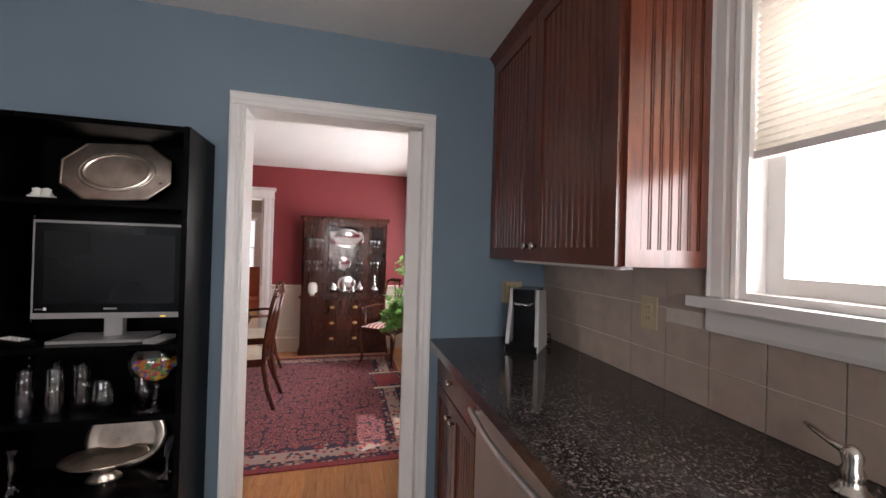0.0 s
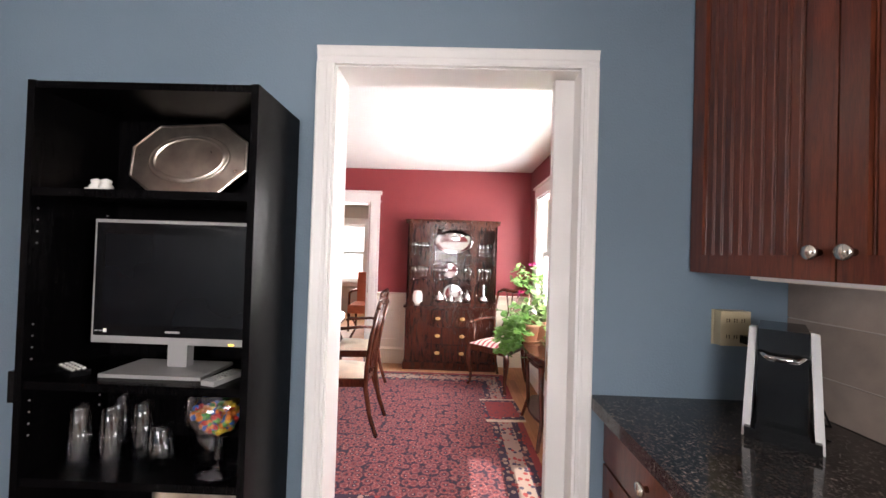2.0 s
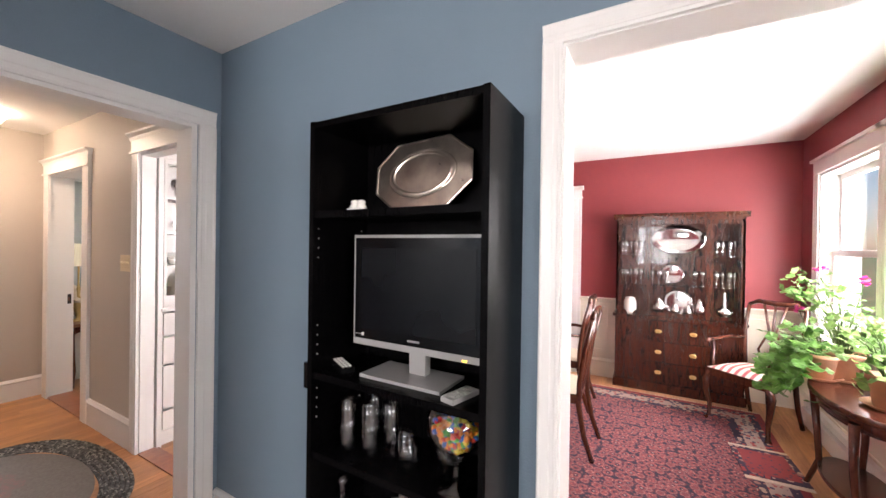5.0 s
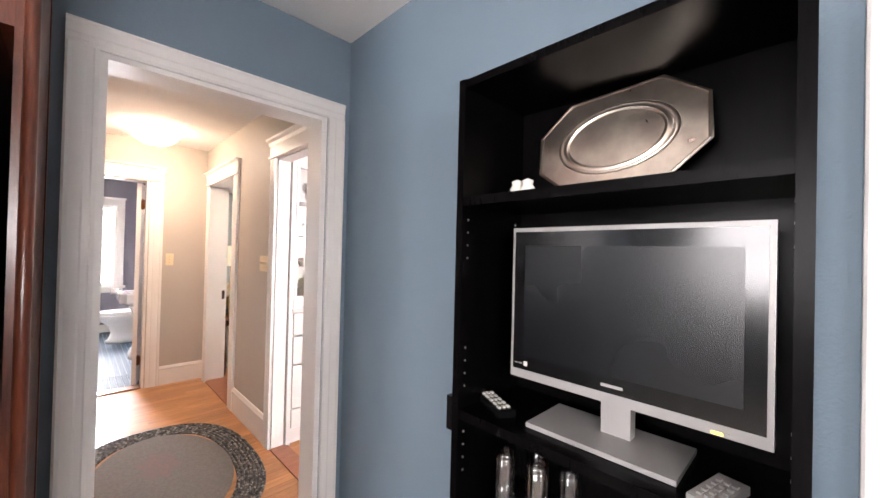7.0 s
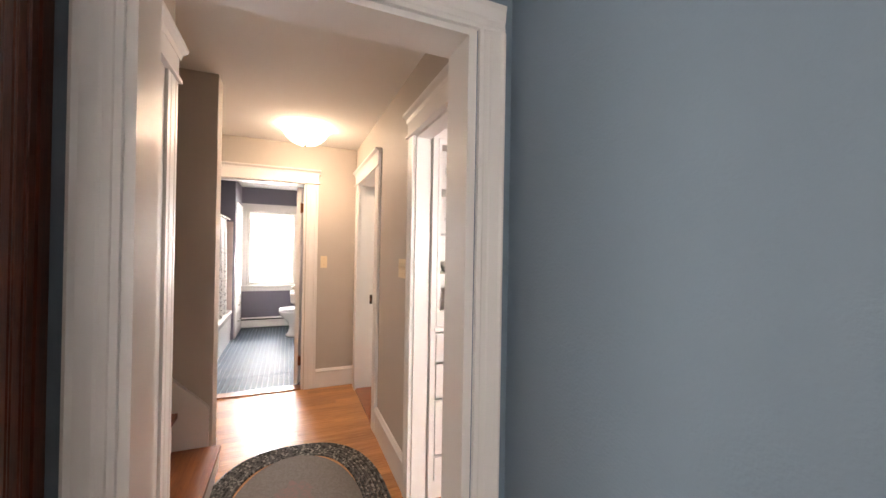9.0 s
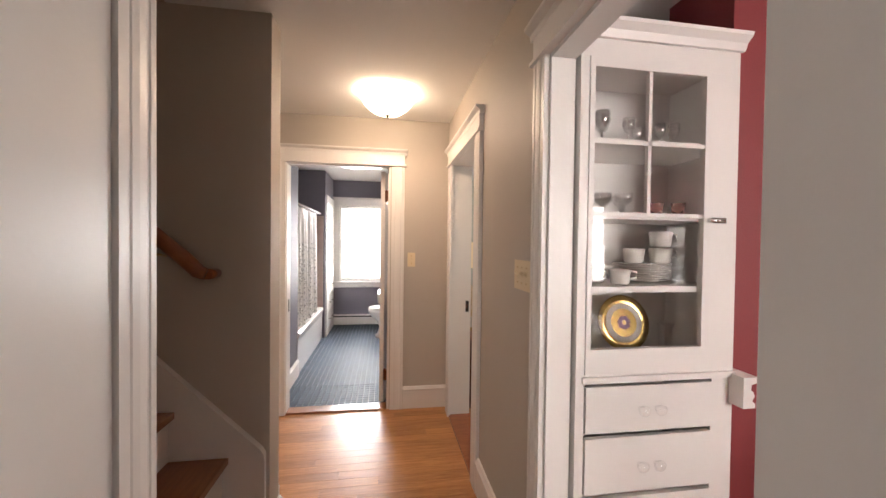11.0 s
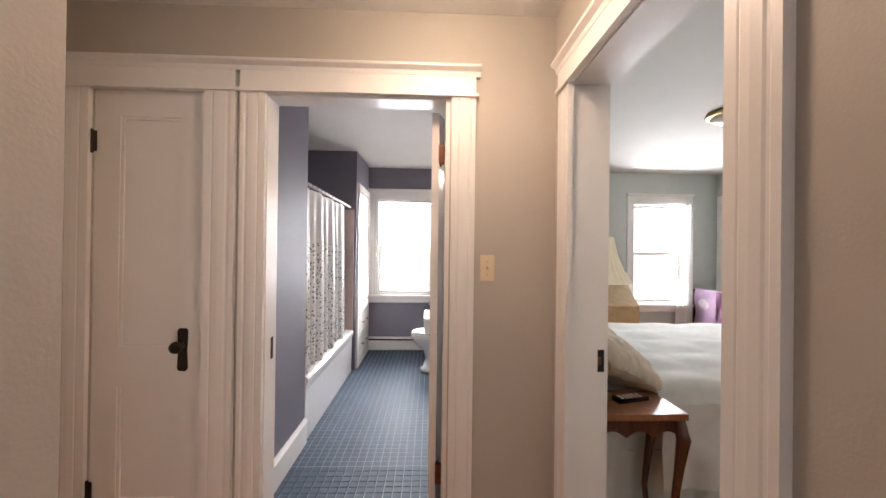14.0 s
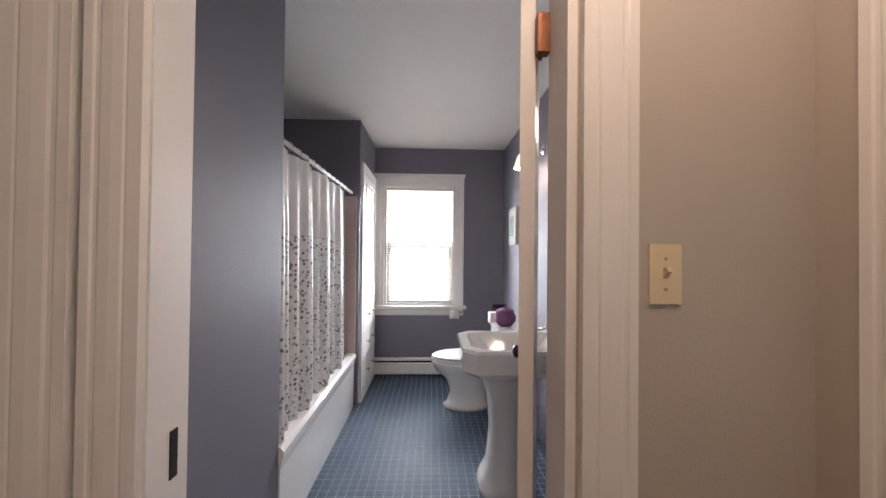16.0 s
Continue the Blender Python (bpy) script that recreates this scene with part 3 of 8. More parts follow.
wall("wall_hall_south", 'y', 0.83, 0.955, -2.98, -2.21, 0, CZ, GREIGE, "greige hall wall with a narrow cased door", [])
wall("wall_stair_stub", 'x', -3.93, -3.785, -2.2, 0.980, 0, 2.42, GREIGE, "greige painted wall between stairs and hall", [])
wall("wall_stair_upper", 'x', -3.93, -3.785, -2.2, 0.549, 2.42, 4.6, GREIGE, "greige painted stairwell wall", [])
wall("wall_stair_east", 'x', -2.98, -2.84, -2.2, 0.83, 0, 4.6, GREIGE, "greige painted stairwell wall", [])
wall("wall_stair_end", 'y', -2.34, -2.2, -3.93, -2.84, 0, 4.6, GREIGE, "greige painted stairwell end wall", [])
wall("wall_stair_header", 'y', 0.41, 0.55, -3.785, -2.98, CZ, 4.6, GREIGE, "greige painted stairwell header", [])
setting("ceiling_stairwell", boxes((-3.93, -2.84, -2.34, 0.55, 4.6, 4.68)), CEIL, "white stairwell ceiling", "ceiling")
wall("wall_hall_nook", 'y', -0.34, -0.20, HX0 - 0.115, -3.93, 0, CZ, GREIGE, "greige painted wall at the end of the hall nook", [])

setting("floor_bathroom", boxes((BX0 - 0.02, HX0 - 0.04, -0.35, BY1 + 0.02, -0.08, -0.006)), BGROUT, "pale grout bed of the mosaic bathroom floor", "floor")
setting("ceiling_bathroom", boxes((BX0 - 0.14, HX0 - 0.116, -0.5, BY1 + 0.07, CZ, 2.50)), CEIL, "flat white painted bathroom ceiling", "ceiling")
wall("wall_bathroom_west", 'x', BX0 - 0.15, BX0, -0.5, BY1 + 0.14, 0, CZ, MAUVE, "slate purple painted bathroom wall with a window", [(0.745, 1.487, 0.74, 2.012)])
wall("wall_bathroom_north", 'y', BY1, HY1 + 0.07, BX0, HX0 - 0.07, 0, CZ, MAUVE, "slate purple painted bathroom wall", [])
wall("wall_bathroom_south", 'y', 0.47, 0.60, -6.025, HX0 - 0.07, 0, CZ, MAUVE, "slate purple painted wall beside the bathtub", [])
wall("wall_tub_back", 'y', -0.45, -0.31, BX0, -5.89, 0, CZ, MAUVE, "slate purple painted wall behind the bathtub", [])
wall("wall_tub_head", 'x', -6.025, -5.895, -0.31, 0.47, 0, CZ, MAUVE, "slate purple painted wall at the head of the bathtub", [])
wall("wall_tub_foot", 'x', -7.69, -7.56, -0.31, 0.632, 0, CZ, MAUVE, "slate purple painted wall at the foot of the bathtub", [])
wall("wall_linen_front", 'y', 0.512, 0.632, BX0, -7.69, 0, CZ, MAUVE, "slate purple painted wall round the linen cupboard", [])

setting("floor_dining", boxes((-4.3, DX1, DY0 - 0.07, DY1, -0.08, -0.022)), DARKVOID, "wooden dining room subfloor", "floor")
setting("ceiling_dining", boxes((-3.80, DX1 + 0.15, DY0 - 0.055, DY1 + 0.14, CZ + 0.02, 2.52)), CEIL, "flat white dining room ceiling", "ceiling")
WIN_D = [(2.95, 3.95, 0.78, 2.06), (4.05, 4.98, 0.78, 2.06)]
wall("wall_dining_east", 'x', DX1, DX1 + 0.15, DY0, DY1 + 0.14, 0.87, 2.45, RED, "deep red dining room wall with paired windows", [(y0, y1, z0, z1) for y0, y1, z0, z1 in WIN_D])
wall("wall_dining_east_wainscot", 'x', DX1, DX1 + 0.15, DY0, DY1 + 0.14, 0, 0.869, CREAM, "cream painted wainscot under the windows", [(y0, y1, z0, 0.869) for y0, y1, z0, z1 in WIN_D])
wall("wall_dining_north", 'y', DY1, DY1 + 0.14, -4.3, DX1, 0.87, 2.45, RED, "deep red dining room wall above cream wainscot", [(-2.9, -1.02, 0.87, 2.02)])
wall("wall_dining_north_wainscot", 'y', DY1, DY1 + 0.14, -4.3, DX1, 0, 0.869, CREAM, "cream painted wooden wainscot", [(-2.9, -1.02, 0, 0.869)])

# arched alcove in the dining room's west wall
bm = bmesh.new()
_arch = [(3.02 + 0.62 - 0.62 * math.cos(math.pi * i / 20), 1.86 + 0.46 * math.sin(math.pi * i / 20)) for i in range(21)]
_out = [(2.736, 0), (2.736, 2.45), (DY1, 2.45), (DY1, 0), (4.26, 0)] + _arch[::-1] + [(3.02, 0)]
prism(bm, _out, lambda a, b, d: (d, a, b), DX0 - 0.10, DX0)
setting("wall_dining_west", bm, RED, "deep red dining room wall with an arched alcove", "wall")
bm = bmesh.new()
_in = [(3.02, 0)] + _arch + [(4.26, 0)]
for (a0, b0), (a1, b1) in zip(_in, _in[1:]):
    bm.faces.new([bm.verts.new(c) for c in ((DX0 - 0.10, a0, b0), (DX0 - 0.10, a1, b1), (DX0 - 0.42, a1, b1), (DX0 - 0.42, a0, b0))])
bm.faces.new([bm.verts.new((DX0 - 0.42, a, b)) for a, b in _in])
setting("wall_alcove", bm, RED, "deep red vaulted alcove lining", "wall")
wall("wall_cabinet_side", 'y', 2.715, 2.735, -3.48, -3.17, 0, 2.45, RED, "deep red wall edge beside the china cupboard")

setting("floor_living", boxes((-5.2, DX1, DY1, 9.1, -0.08, 0.0)), OAK, "honey oak living room floor", "floor")
setting("ceiling_living", boxes((-5.2, DX1, DY1 + 0.141, 9.1, CZ, 2.5)), CEIL, "white living room ceiling", "ceiling")
wall("wall_living_north", 'y', 9.0, 9.14, -5.2, DX1, 0, CZ, GREIGE, "cream painted living room wall with windows", [(-3.2, -1.9, 0.7, 2.0), (-1.72, -0.9, 0.7, 2.0)])
wall("wall_living_west", 'x', -5.2, -5.06, DY1, 9.0, 0, CZ, GREIGE, "cream painted living room wall")
wall("wall_living_east", 'x', 0.2, 0.34, DY1 + 0.14, 9.0, 0, CZ, GREIGE, "cream painted living room wall")

setting("floor_bedroom", boxes((RX0, RX1, HY1, RY1, -0.08, -0.022)), DARKVOID, "wooden bedroom subfloor", "floor")
setting("ceiling_bedroom", boxes((RX0 - 0.14, RX1 + 0.1, HY1 + 0.071, RY1 + 0.14, CZ, 2.5)), CEIL, "flat white bedroom ceiling", "ceiling")
wall("wall_bedroom_west", 'x', RX0 - 0.15, RX0, RY0, RY1 + 0.14, 0, CZ, SAGE, "pale grey green bedroom wall with a window", [(4.20, 4.94, 0.64, 2.01)])
NICHE = (-8.265, -7.905, 0.93, 2.0)
wall("wall_bedroom_north", 'y', RY1, RY1 + 0.16, RX0, RX1, 0, CZ, SAGE, "pale grey green bedroom wall with a shelved niche", [NICHE])
wall("wall_bedroom_east", 'x', RX1, RX1 + 0.07, RY0, RY1 + 0.14, 0, CZ, SAGE, "pale grey green bedroom wall")

setting("ground", boxes((-300, 300, -300, 300, -0.6, -0.5)), OUTWALL, "grassy ground round the house", "ground")

# unseen slab added over the kitchen window to block direct sun
setting("roof_overhang", boxes((KX1 + 0.15, KX1 + 1.15, -2.8, 2.05, 2.45, 2.55)), WHITE, "unseen white slab added to keep sun off the kitchen window", "roof")
# second unseen slab, its near edge set to limit sun on the rug
setting("porch_roof", boxes((DX1 + 0.15, DX1 + 1.6, 3.72, 6.2, 2.55, 2.65)), WHITE, "unseen white slab added to trim the dining room sun patch", "roof")

# linings and casings
jamb("door_lining_dining", 'y', KY1, DY0, *KD, "white painted lining of the kitchen doorway", 0.026)
jamb("door_lining_hall", 'x', KX0 - 0.14, KX0, *HD, "white painted lining of the hall doorway", 0.026)
jamb("door_lining_bathroom", 'x', HX0 - 0.115, HX0, *BD, "white painted lining of the bathroom doorway")
jamb("door_lining_bedroom", 'y', HY1, RY0, *RD, "white painted lining of the bedroom doorway")
jamb("door_lining_opening", 'y', HY1, 2.102, *AO, "white painted lining of the wide cased opening")
flat_casing("door_casing_dining", on_wall('y', KY1, -1), -0.461, 0.493, 2.083, "white moulded casing round the dining doorway", 0.058)
flat_casing("door_casing_hall", on_wall('x', KX0, 1), 0.992, 1.952, 2.102, "white moulded casing round the hall doorway", 0.08)
cap_casing("door_casing_bathroom", on_wall('x', HX0, 1), 0.600, 1.648, 2.036, "white fluted casing with a capped head round the bathroom door", 0.108)
cap_casing("door_casing_closet", on_wall('x', HX0, 1), -0.186, 0.578, 2.036, "white fluted casing with a capped head round the closet door", 0.136)
cap_casing("door_casing_bedroom", on_wall('y', HY1, -1), -5.036, -4.005, 2.03, "white fluted casing with a capped head round the bedroom door", 0.118)
cap_casing("door_casing_opening", on_wall('y', HY1, -1), -3.256, -2.285, 2.03, "white fluted casing with a capped head round the dining opening", 0.09, None, (True, False))
cap_casing("door_casing_stair_door", on_wall('y', 0.955, 1), -2.945, -2.30, 2.03, "white fluted casing with a capped head beside the stairs", 0.12)
cap_casing("door_casing_nook", on_wall('y', -0.20, 1), -5.10, -4.15, 2.04, "white fluted casing with a capped head in the hall nook", 0.12)
cap_casing("door_casing_living", on_wall('y', DY1, -1), -3.02, -0.89, 2.02, "white casing with a capped head round the living room opening", 0.12)
jamb("door_lining_living", 'y', DY1, DY1 + 0.14, -2.9, -1.02, 2.02, "white painted lining of the living room opening")

baseboard("baseboard_hall_west", on_wall('x', HX0, 1), 1.65, HY1, 0.185, "tall white moulded baseboard in the hall")
baseboard("baseboard_hall_north", on_wall('y', HY1, -1), -4.003, -3.258, 0.20, "tall white moulded baseboard in the hall")
baseboard("baseboard_kitchen_north", on_wall('y', KY1, -1), KX0, -1.22, 0.13, "white moulded kitchen baseboard")
baseboard("baseboard_stub", on_wall('y', 0.980, 1), -3.93, -3.785, 0.14, "white baseboard at the foot of the stair wall")
baseboard("baseboard_stub_west", on_wall('x', -3.93, -1), -0.31, 0.980, 0.19, "tall white baseboard in the hall nook")
baseboard("baseboard_bath_south", on_wall('y', 0.60, 1), -6.025, HX0 - 0.115, 0.17, "white bathroom baseboard")
baseboard("baseboard_dining_north", on_wall('y', DY1, -1), -0.89, DX1, 0.20, "tall cream baseboard in the dining room", CREAM)
baseboard("baseboard_dining_east", on_wall('x', DX1, -1), DY0, DY1, 0.20, "tall cream baseboard under the dining windows", CREAM)
for nm, fn, a0, a1 in (("chair_rail_north", on_wall('y', DY1, -1), -0.89, DX1), ("chair_rail_east", on_wall('x', DX1, -1), 5.06, DY1)):
    bm = bmesh.new()
    prism(bm, [(0.83, 0), (0.83, 0.012), (0.85, 0.02), (0.87, 0.034), (0.88, 0.034), (0.885, 0.0)], lambda s, d, e: fn(a0 + e * (a1 - a0), s, d), 0, 1)
    setting(nm, bm, CREAM, "cream moulded chair rail", "trim")
for x in (-0.80, 0.66):
    fn = on_wall('y', DY1, -1)
    bm = bmesh.new()
    for s in ((x - 0.08, x + 0.20, 0.76, 0.785), (x - 0.08, x + 0.20, 0.28, 0.305), (x - 0.08, x - 0.055, 0.305, 0.76), (x + 0.175, x + 0.20, 0.305, 0.76)):
        wbox(bm, fn, *s, 0, 0.012)
    setting("panel_moulding", bm, CREAM, "cream raised moulding on the wainscot", "trim", 0.004)


def door_leaf(name, fn, a0, a1, z0, z1, panels, label, th=0.04, knob=None, d0=0.0):
    """A panelled door; panels are (a0, a1, z0, z1) sunk into the leaf."""
    t = thing(name, fn((a0 + a1) / 2, z0, d0), label, "door", "", "structure")
    bm = bmesh.new()
    cuts_a = sorted({a0, a1, *[p[0] for p in panels], *[p[1] for p in panels]})
    cuts_z = sorted({z0, z1, *[p[2] for p in panels], *[p[3] for p in panels]})
    for s, e in zip(cuts_a, cuts_a[1:]):
        for lo, hi in zip(cuts_z, cuts_z[1:]):
            ma, mz = (s + e) / 2, (lo + hi) / 2
            sunk = any(p[0] < ma < p[1] and p[2] < mz < p[3] for p in panels)
            wbox(bm, fn, s, e, lo, hi, d0 + (0.012 if sunk else 0), d0 + th - (0.012 if sunk else 0))
    bmesh.ops.remove_doubles(bm, verts=bm.verts, dist=0.0005)
    part("leaf", bm, WHITE, t)
    for p in panels:
        bm = bmesh.new()
        for s in ((p[0], p[0] + 0.014, p[2], p[3]), (p[1] - 0.014, p[1], p[2], p[3]), (p[0] + 0.014, p[1] - 0.014, p[2], p[2] + 0.014), (p[0] + 0.014, p[1] - 0.014, p[3] - 0.014, p[3])):
            wbox(bm, fn, *s, d0 + th - 0.013, d0 + th - 0.004)
        part("panel_moulding", bm, WHITE, t, "", 0.003)
    return t


def knob_set(t, fn, a, z, d, out=1, plate=(0.045, 0.19), material=None):
    """Escutcheon plate with a turned knob."""
    material = material or BRONZE
    w, h = plate
    bm = bmesh.new()
    prism(bm, [(-w / 2, -h / 2 + 0.012), (-w / 3, -h / 2), (w / 3, -h / 2), (w / 2, -h / 2 + 0.012), (w / 2.4, 0), (w / 2, h / 2 - 0.012), (w / 3, h / 2), (-w / 3, h / 2), (-w / 2, h / 2 - 0.012), (-w / 2.4, 0)], lambda p, q, e: fn(a + p, z + q, d + out * e), 0, 0.006)
    pl = part("escutcheon", bm, material, t, "dark bronze escutcheon plate", 0.001)
    bm = bmesh.new()
    o, tip = Vector(fn(a, z + 0.02, d)), Vector(fn(a, z + 0.02, d + out))
    rot = (tip - o).normalized().to_track_quat('Z', 'Y').to_matrix().to_4x4()
    lathe(bm, [(0.012, 0.0), (0.012, 0.02), (0.010, 0.03), (0.022, 0.038), (0.027, 0.05), (0.024, 0.06), (0.010, 0.066), (0.001, 0.067)], o, 20, (1, 1), rot)
    part("knob", bm, material, pl, "dark bronze door knob")


def hinge(t, fn, a, z, d, material=None, h=0.09):
    bm = bmesh.new()
    o = Vector(fn(a, z, d))
    lathe(bm, [(0.004, -h / 2 - 0.008), (0.007, -h / 2 - 0.002), (0.006, -h / 2), (0.006, h / 2), (0.007, h / 2 + 0.002), (0.004, h / 2 + 0.008)], o, 10)
    wbox(bm, fn, a - 0.018, a + 0.018, z - h / 2, z + h / 2, d - 0.004, d)
    part("hinge", bm, material or BRONZE, t, "dark bronze butt hinge")


_fw = on_wall('x', HX0, 1)
_d = door_leaf("door_1", _fw, -0.045, 0.443, 0.008, 2.032, [(0.066, 0.332, 0.89, 1.915), (0.066, 0.332, 0.20, 0.71)], "closed white two-panel closet door with a dark knob", 0.038, None, -0.044)
knob_set(_d, _fw, 0.352, 0.878, -0.006)
hinge(_d, _fw, -0.047, 1.80, 0.004)
hinge(_d, _fw, -0.047, 0.25, 0.004)
_fn = on_wall('y', -0.20, 1)
_d = door_leaf("door_2", _fn, -4.97, -4.28, 0.008, 2.03, [(-4.86, -4.39, 0.89, 1.915), (-4.86, -4.39, 0.2, 0.71)], "closed white two-panel door in the hall nook", 0.02, None, 0.0)
_fs = on_wall('y', 0.955, 1)
_d = door_leaf("door_3", _fs, -2.82, -2.42, 0.008, 2.025, [(-2.76, -2.48, 0.89, 1.9), (-2.76, -2.48, 0.2, 0.71)], "closed white narrow panelled door beside the stairs", 0.012, None, 0.0)
knob_set(_d, _fs, -2.52, 0.90, 0.012, 1, (0.04, 0.12), NICKEL)

# pocket door showing its edge in the dining doorway
_d = thing("door_4", (0.36, 2.055, 0), "white sliding door mostly hidden in its wall pocket", "door", "", "structure")
part("leaf", boxes((0.366, 0.4345, 2.038, 2.072, 0.01, 2.015)), WHITE, _d, "", 0.002)
part("edge_pull", boxes((0.3655, 0.367, 2.046, 2.064, 0.95, 1.05)), BRASS, _d, "small brass edge pull")
part("track_bracket", boxes((0.392, 0.412, 2.073, 2.079, 1.92, 1.99)), BRASS, _d, "small brass bracket")

# bathroom door, open against the wall side
_d = thing("door_5", (-5.27, 1.50, 0), "open white bathroom door with dark knobs", "door", "", "structure")
_fb = lambda a, z, d: (-5.262 - a, 1.452 + 0.30 * a + d, z)
bm = bmesh.new()
prism(bm, [(0, 0.008), (0.74, 0.008), (0.74, 2.01), (0, 2.01)], lambda a, z, d: _fb(a, z, d), 0.0, 0.036)
part("leaf", bm, WHITE, _d, "", 0.002)
knob_set(_d, _fb, 0.68, 0.87, 0.0, -1)
for z in (1.80, 0.25):
    bm = boxes((-5.261, -5.235, 1.486, 1.514, z - 0.045, z + 0.045))
    lathe(bm, [(0.004, -0.055), (0.007, -0.047), (0.006, -0.045), (0.006, 0.045), (0.007, 0.047), (0.004, 0.055)], (-5.256, 1.496, z), 10)
    part("hinge", bm, COPPER, _d, "worn copper butt hinge")
_s = thing("latch_plate", (-5.2, 0.72, 0.85), "dark bronze strike plate on the bathroom door lining", "strike plate")
bm = boxes((-5.212, -5.19, 0.7135, 0.7165, 0.82, 0.92))
part("plate", bm, BRONZE, _s)
_s = thing("strike_plate", (-4.96, 2.17, 0.85), "dark bronze strike plate on the bedroom door lining", "strike plate")
part("plate", boxes((-4.937, -4.932, 2.140, 2.166, 0.845, 0.935)), BRONZE, _s, "", 0.001)
part("keeper", boxes((-4.932, -4.927, 2.140, 2.152, 0.875, 0.905)), COPPER, _s, "worn copper keeper")


# windows
def window(name, axis, plane, out, a0, a1, z0, z1, label, depth=0.15, cas=0.09, sill=True, meet=0.5, light=None):
    """A double-hung window: a0..z1 is the opening; out points into the room."""
    fn = on_wall(axis, plane, out)
    t = thing(name, fn((a0 + a1) / 2, z0, 0), label, "window", "", "structure")
    for s, e in ((a0 - cas, a0), (a1 + cas, a1)):
        bm = bmesh.new()
        profile_board(bm, fn, s, e, z0, z1, PLAINC, True)
        part("side_casing", bm, WHITE, t)
    bm = bmesh.new()
    wbox(bm, fn, a0 - cas, a1 + cas, z1 + 0.001, z1 + 0.10, 0, 0.024)
    wbox(bm, fn, a0 - cas - 0.012, a1 + cas + 0.012, z1 + 0.101, z1 + 0.125, 0, 0.045)
    part("head_casing", bm, WHITE, t, "", 0.003)
    if sill:
        bm = bmesh.new()
        wbox(bm, fn, a0 - cas - 0.03, a1 + cas + 0.03, z0 - 0.032, z0 - 0.001, -0.02, 0.062)
        part("window_sill", bm, WHITE, t, "", 0.008, 2)
        bm = bmesh.new()
        profile_board(bm, fn, a0 - cas, a1 + cas, z0 - 0.105, z0 - 0.033, [(0, 0.014), (0.2, 0.018), (0.8, 0.018), (1, 0.022)], False)
        part("apron", bm, WHITE, t)
    for s, e, lo, hi in ((a0, a0 + 0.02, z0, z1), (a1 - 0.02, a1, z0, z1), (a0 + 0.02, a1 - 0.02, z1 - 0.02, z1), (a0 + 0.02, a1 - 0.02, z0, z0 + 0.02)):
        bm = bmesh.new()
        wbox(bm, fn, s, e, lo, hi, -depth, 0.002)
        part("lining", bm, WHITE, t)
    zm = z0 + (z1 - z0) * meet
    for lo, hi, d in ((z0 + 0.02, zm + 0.02, -0.07), (zm - 0.02, z1 - 0.02, -0.11)):
        bm = bmesh.new()
        f = 0.045
        for s, e, p, q in ((a0 + 0.02, a0 + 0.02 + f, lo, hi), (a1 - 0.02 - f, a1 - 0.02, lo, hi), (a0 + 0.02 + f, a1 - 0.02 - f, lo, lo + f), (a0 + 0.02 + f, a1 - 0.02 - f, hi - f, hi)):
            wbox(bm, fn, s, e, p, q, d - 0.03, d)
        sash = part("sash", bm, WHITE, t, "", 0.003)
        bm = bmesh.new()
        wbox(bm, fn, a0 + 0.02 + f, a1 - 0.02 - f, lo + f, hi - f, d - 0.017, d - 0.013)
        g = part("pane", bm, PANE, sash, "clear glass pane")
        g.visible_shadow = False
    return t


window("window_1", 'x', KX1, -1, -0.27, 0.92, 1.27, 2.17, "white double-hung kitchen window with a half-lowered blind", 0.15, 0.085)
for i, (y0, y1, z0, z1) in enumerate(WIN_D):
    window("window_%d" % (i + 2), 'x', DX1, -1, y0, y1, z0, z1, "bright white double-hung dining room window", 0.15, 0.075 if i else 0.05)
window("window_4", 'x', BX0, 1, 0.745, 1.487, 0.74, 2.012, "bright white bathroom window with a half-drawn slatted blind", 0.15, 0.10)
window("window_5", 'x', RX0, 1, 4.20, 4.94, 0.64, 2.01, "bright white bedroom window with a sheer curtain", 0.15, 0.08)
window("window_6", 'y', 9.0, -1, -1.72, -0.9, 0.7, 2.0, "bright white living room window with sheer curtains", 0.14, 0.09)
window("window_7", 'y', 9.0, -1, -3.2, -1.9, 0.7, 2.0, "bright white living room window", 0.14, 0.09)
window("window_8", 'y', KY0, 1, -1.5, 0.3, 0.95, 2.15, "white kitchen window on the far side of the kitchen", 0.14, 0.09)


# ---- kitchen things ----
# backsplash strip and tiles come last; cabinets first
_c = thing("base_cabinet", (0.85, 1.67, 0), "cherry base cabinet with a drawer and beadboard doors", "cabinet")
part("body", boxes((0.56, 1.15, 1.372, 1.984, 0.10, 0.888), (0.62, 1.15, 1.372, 1.984, 0.0, 0.10)), CHERRY, _c)


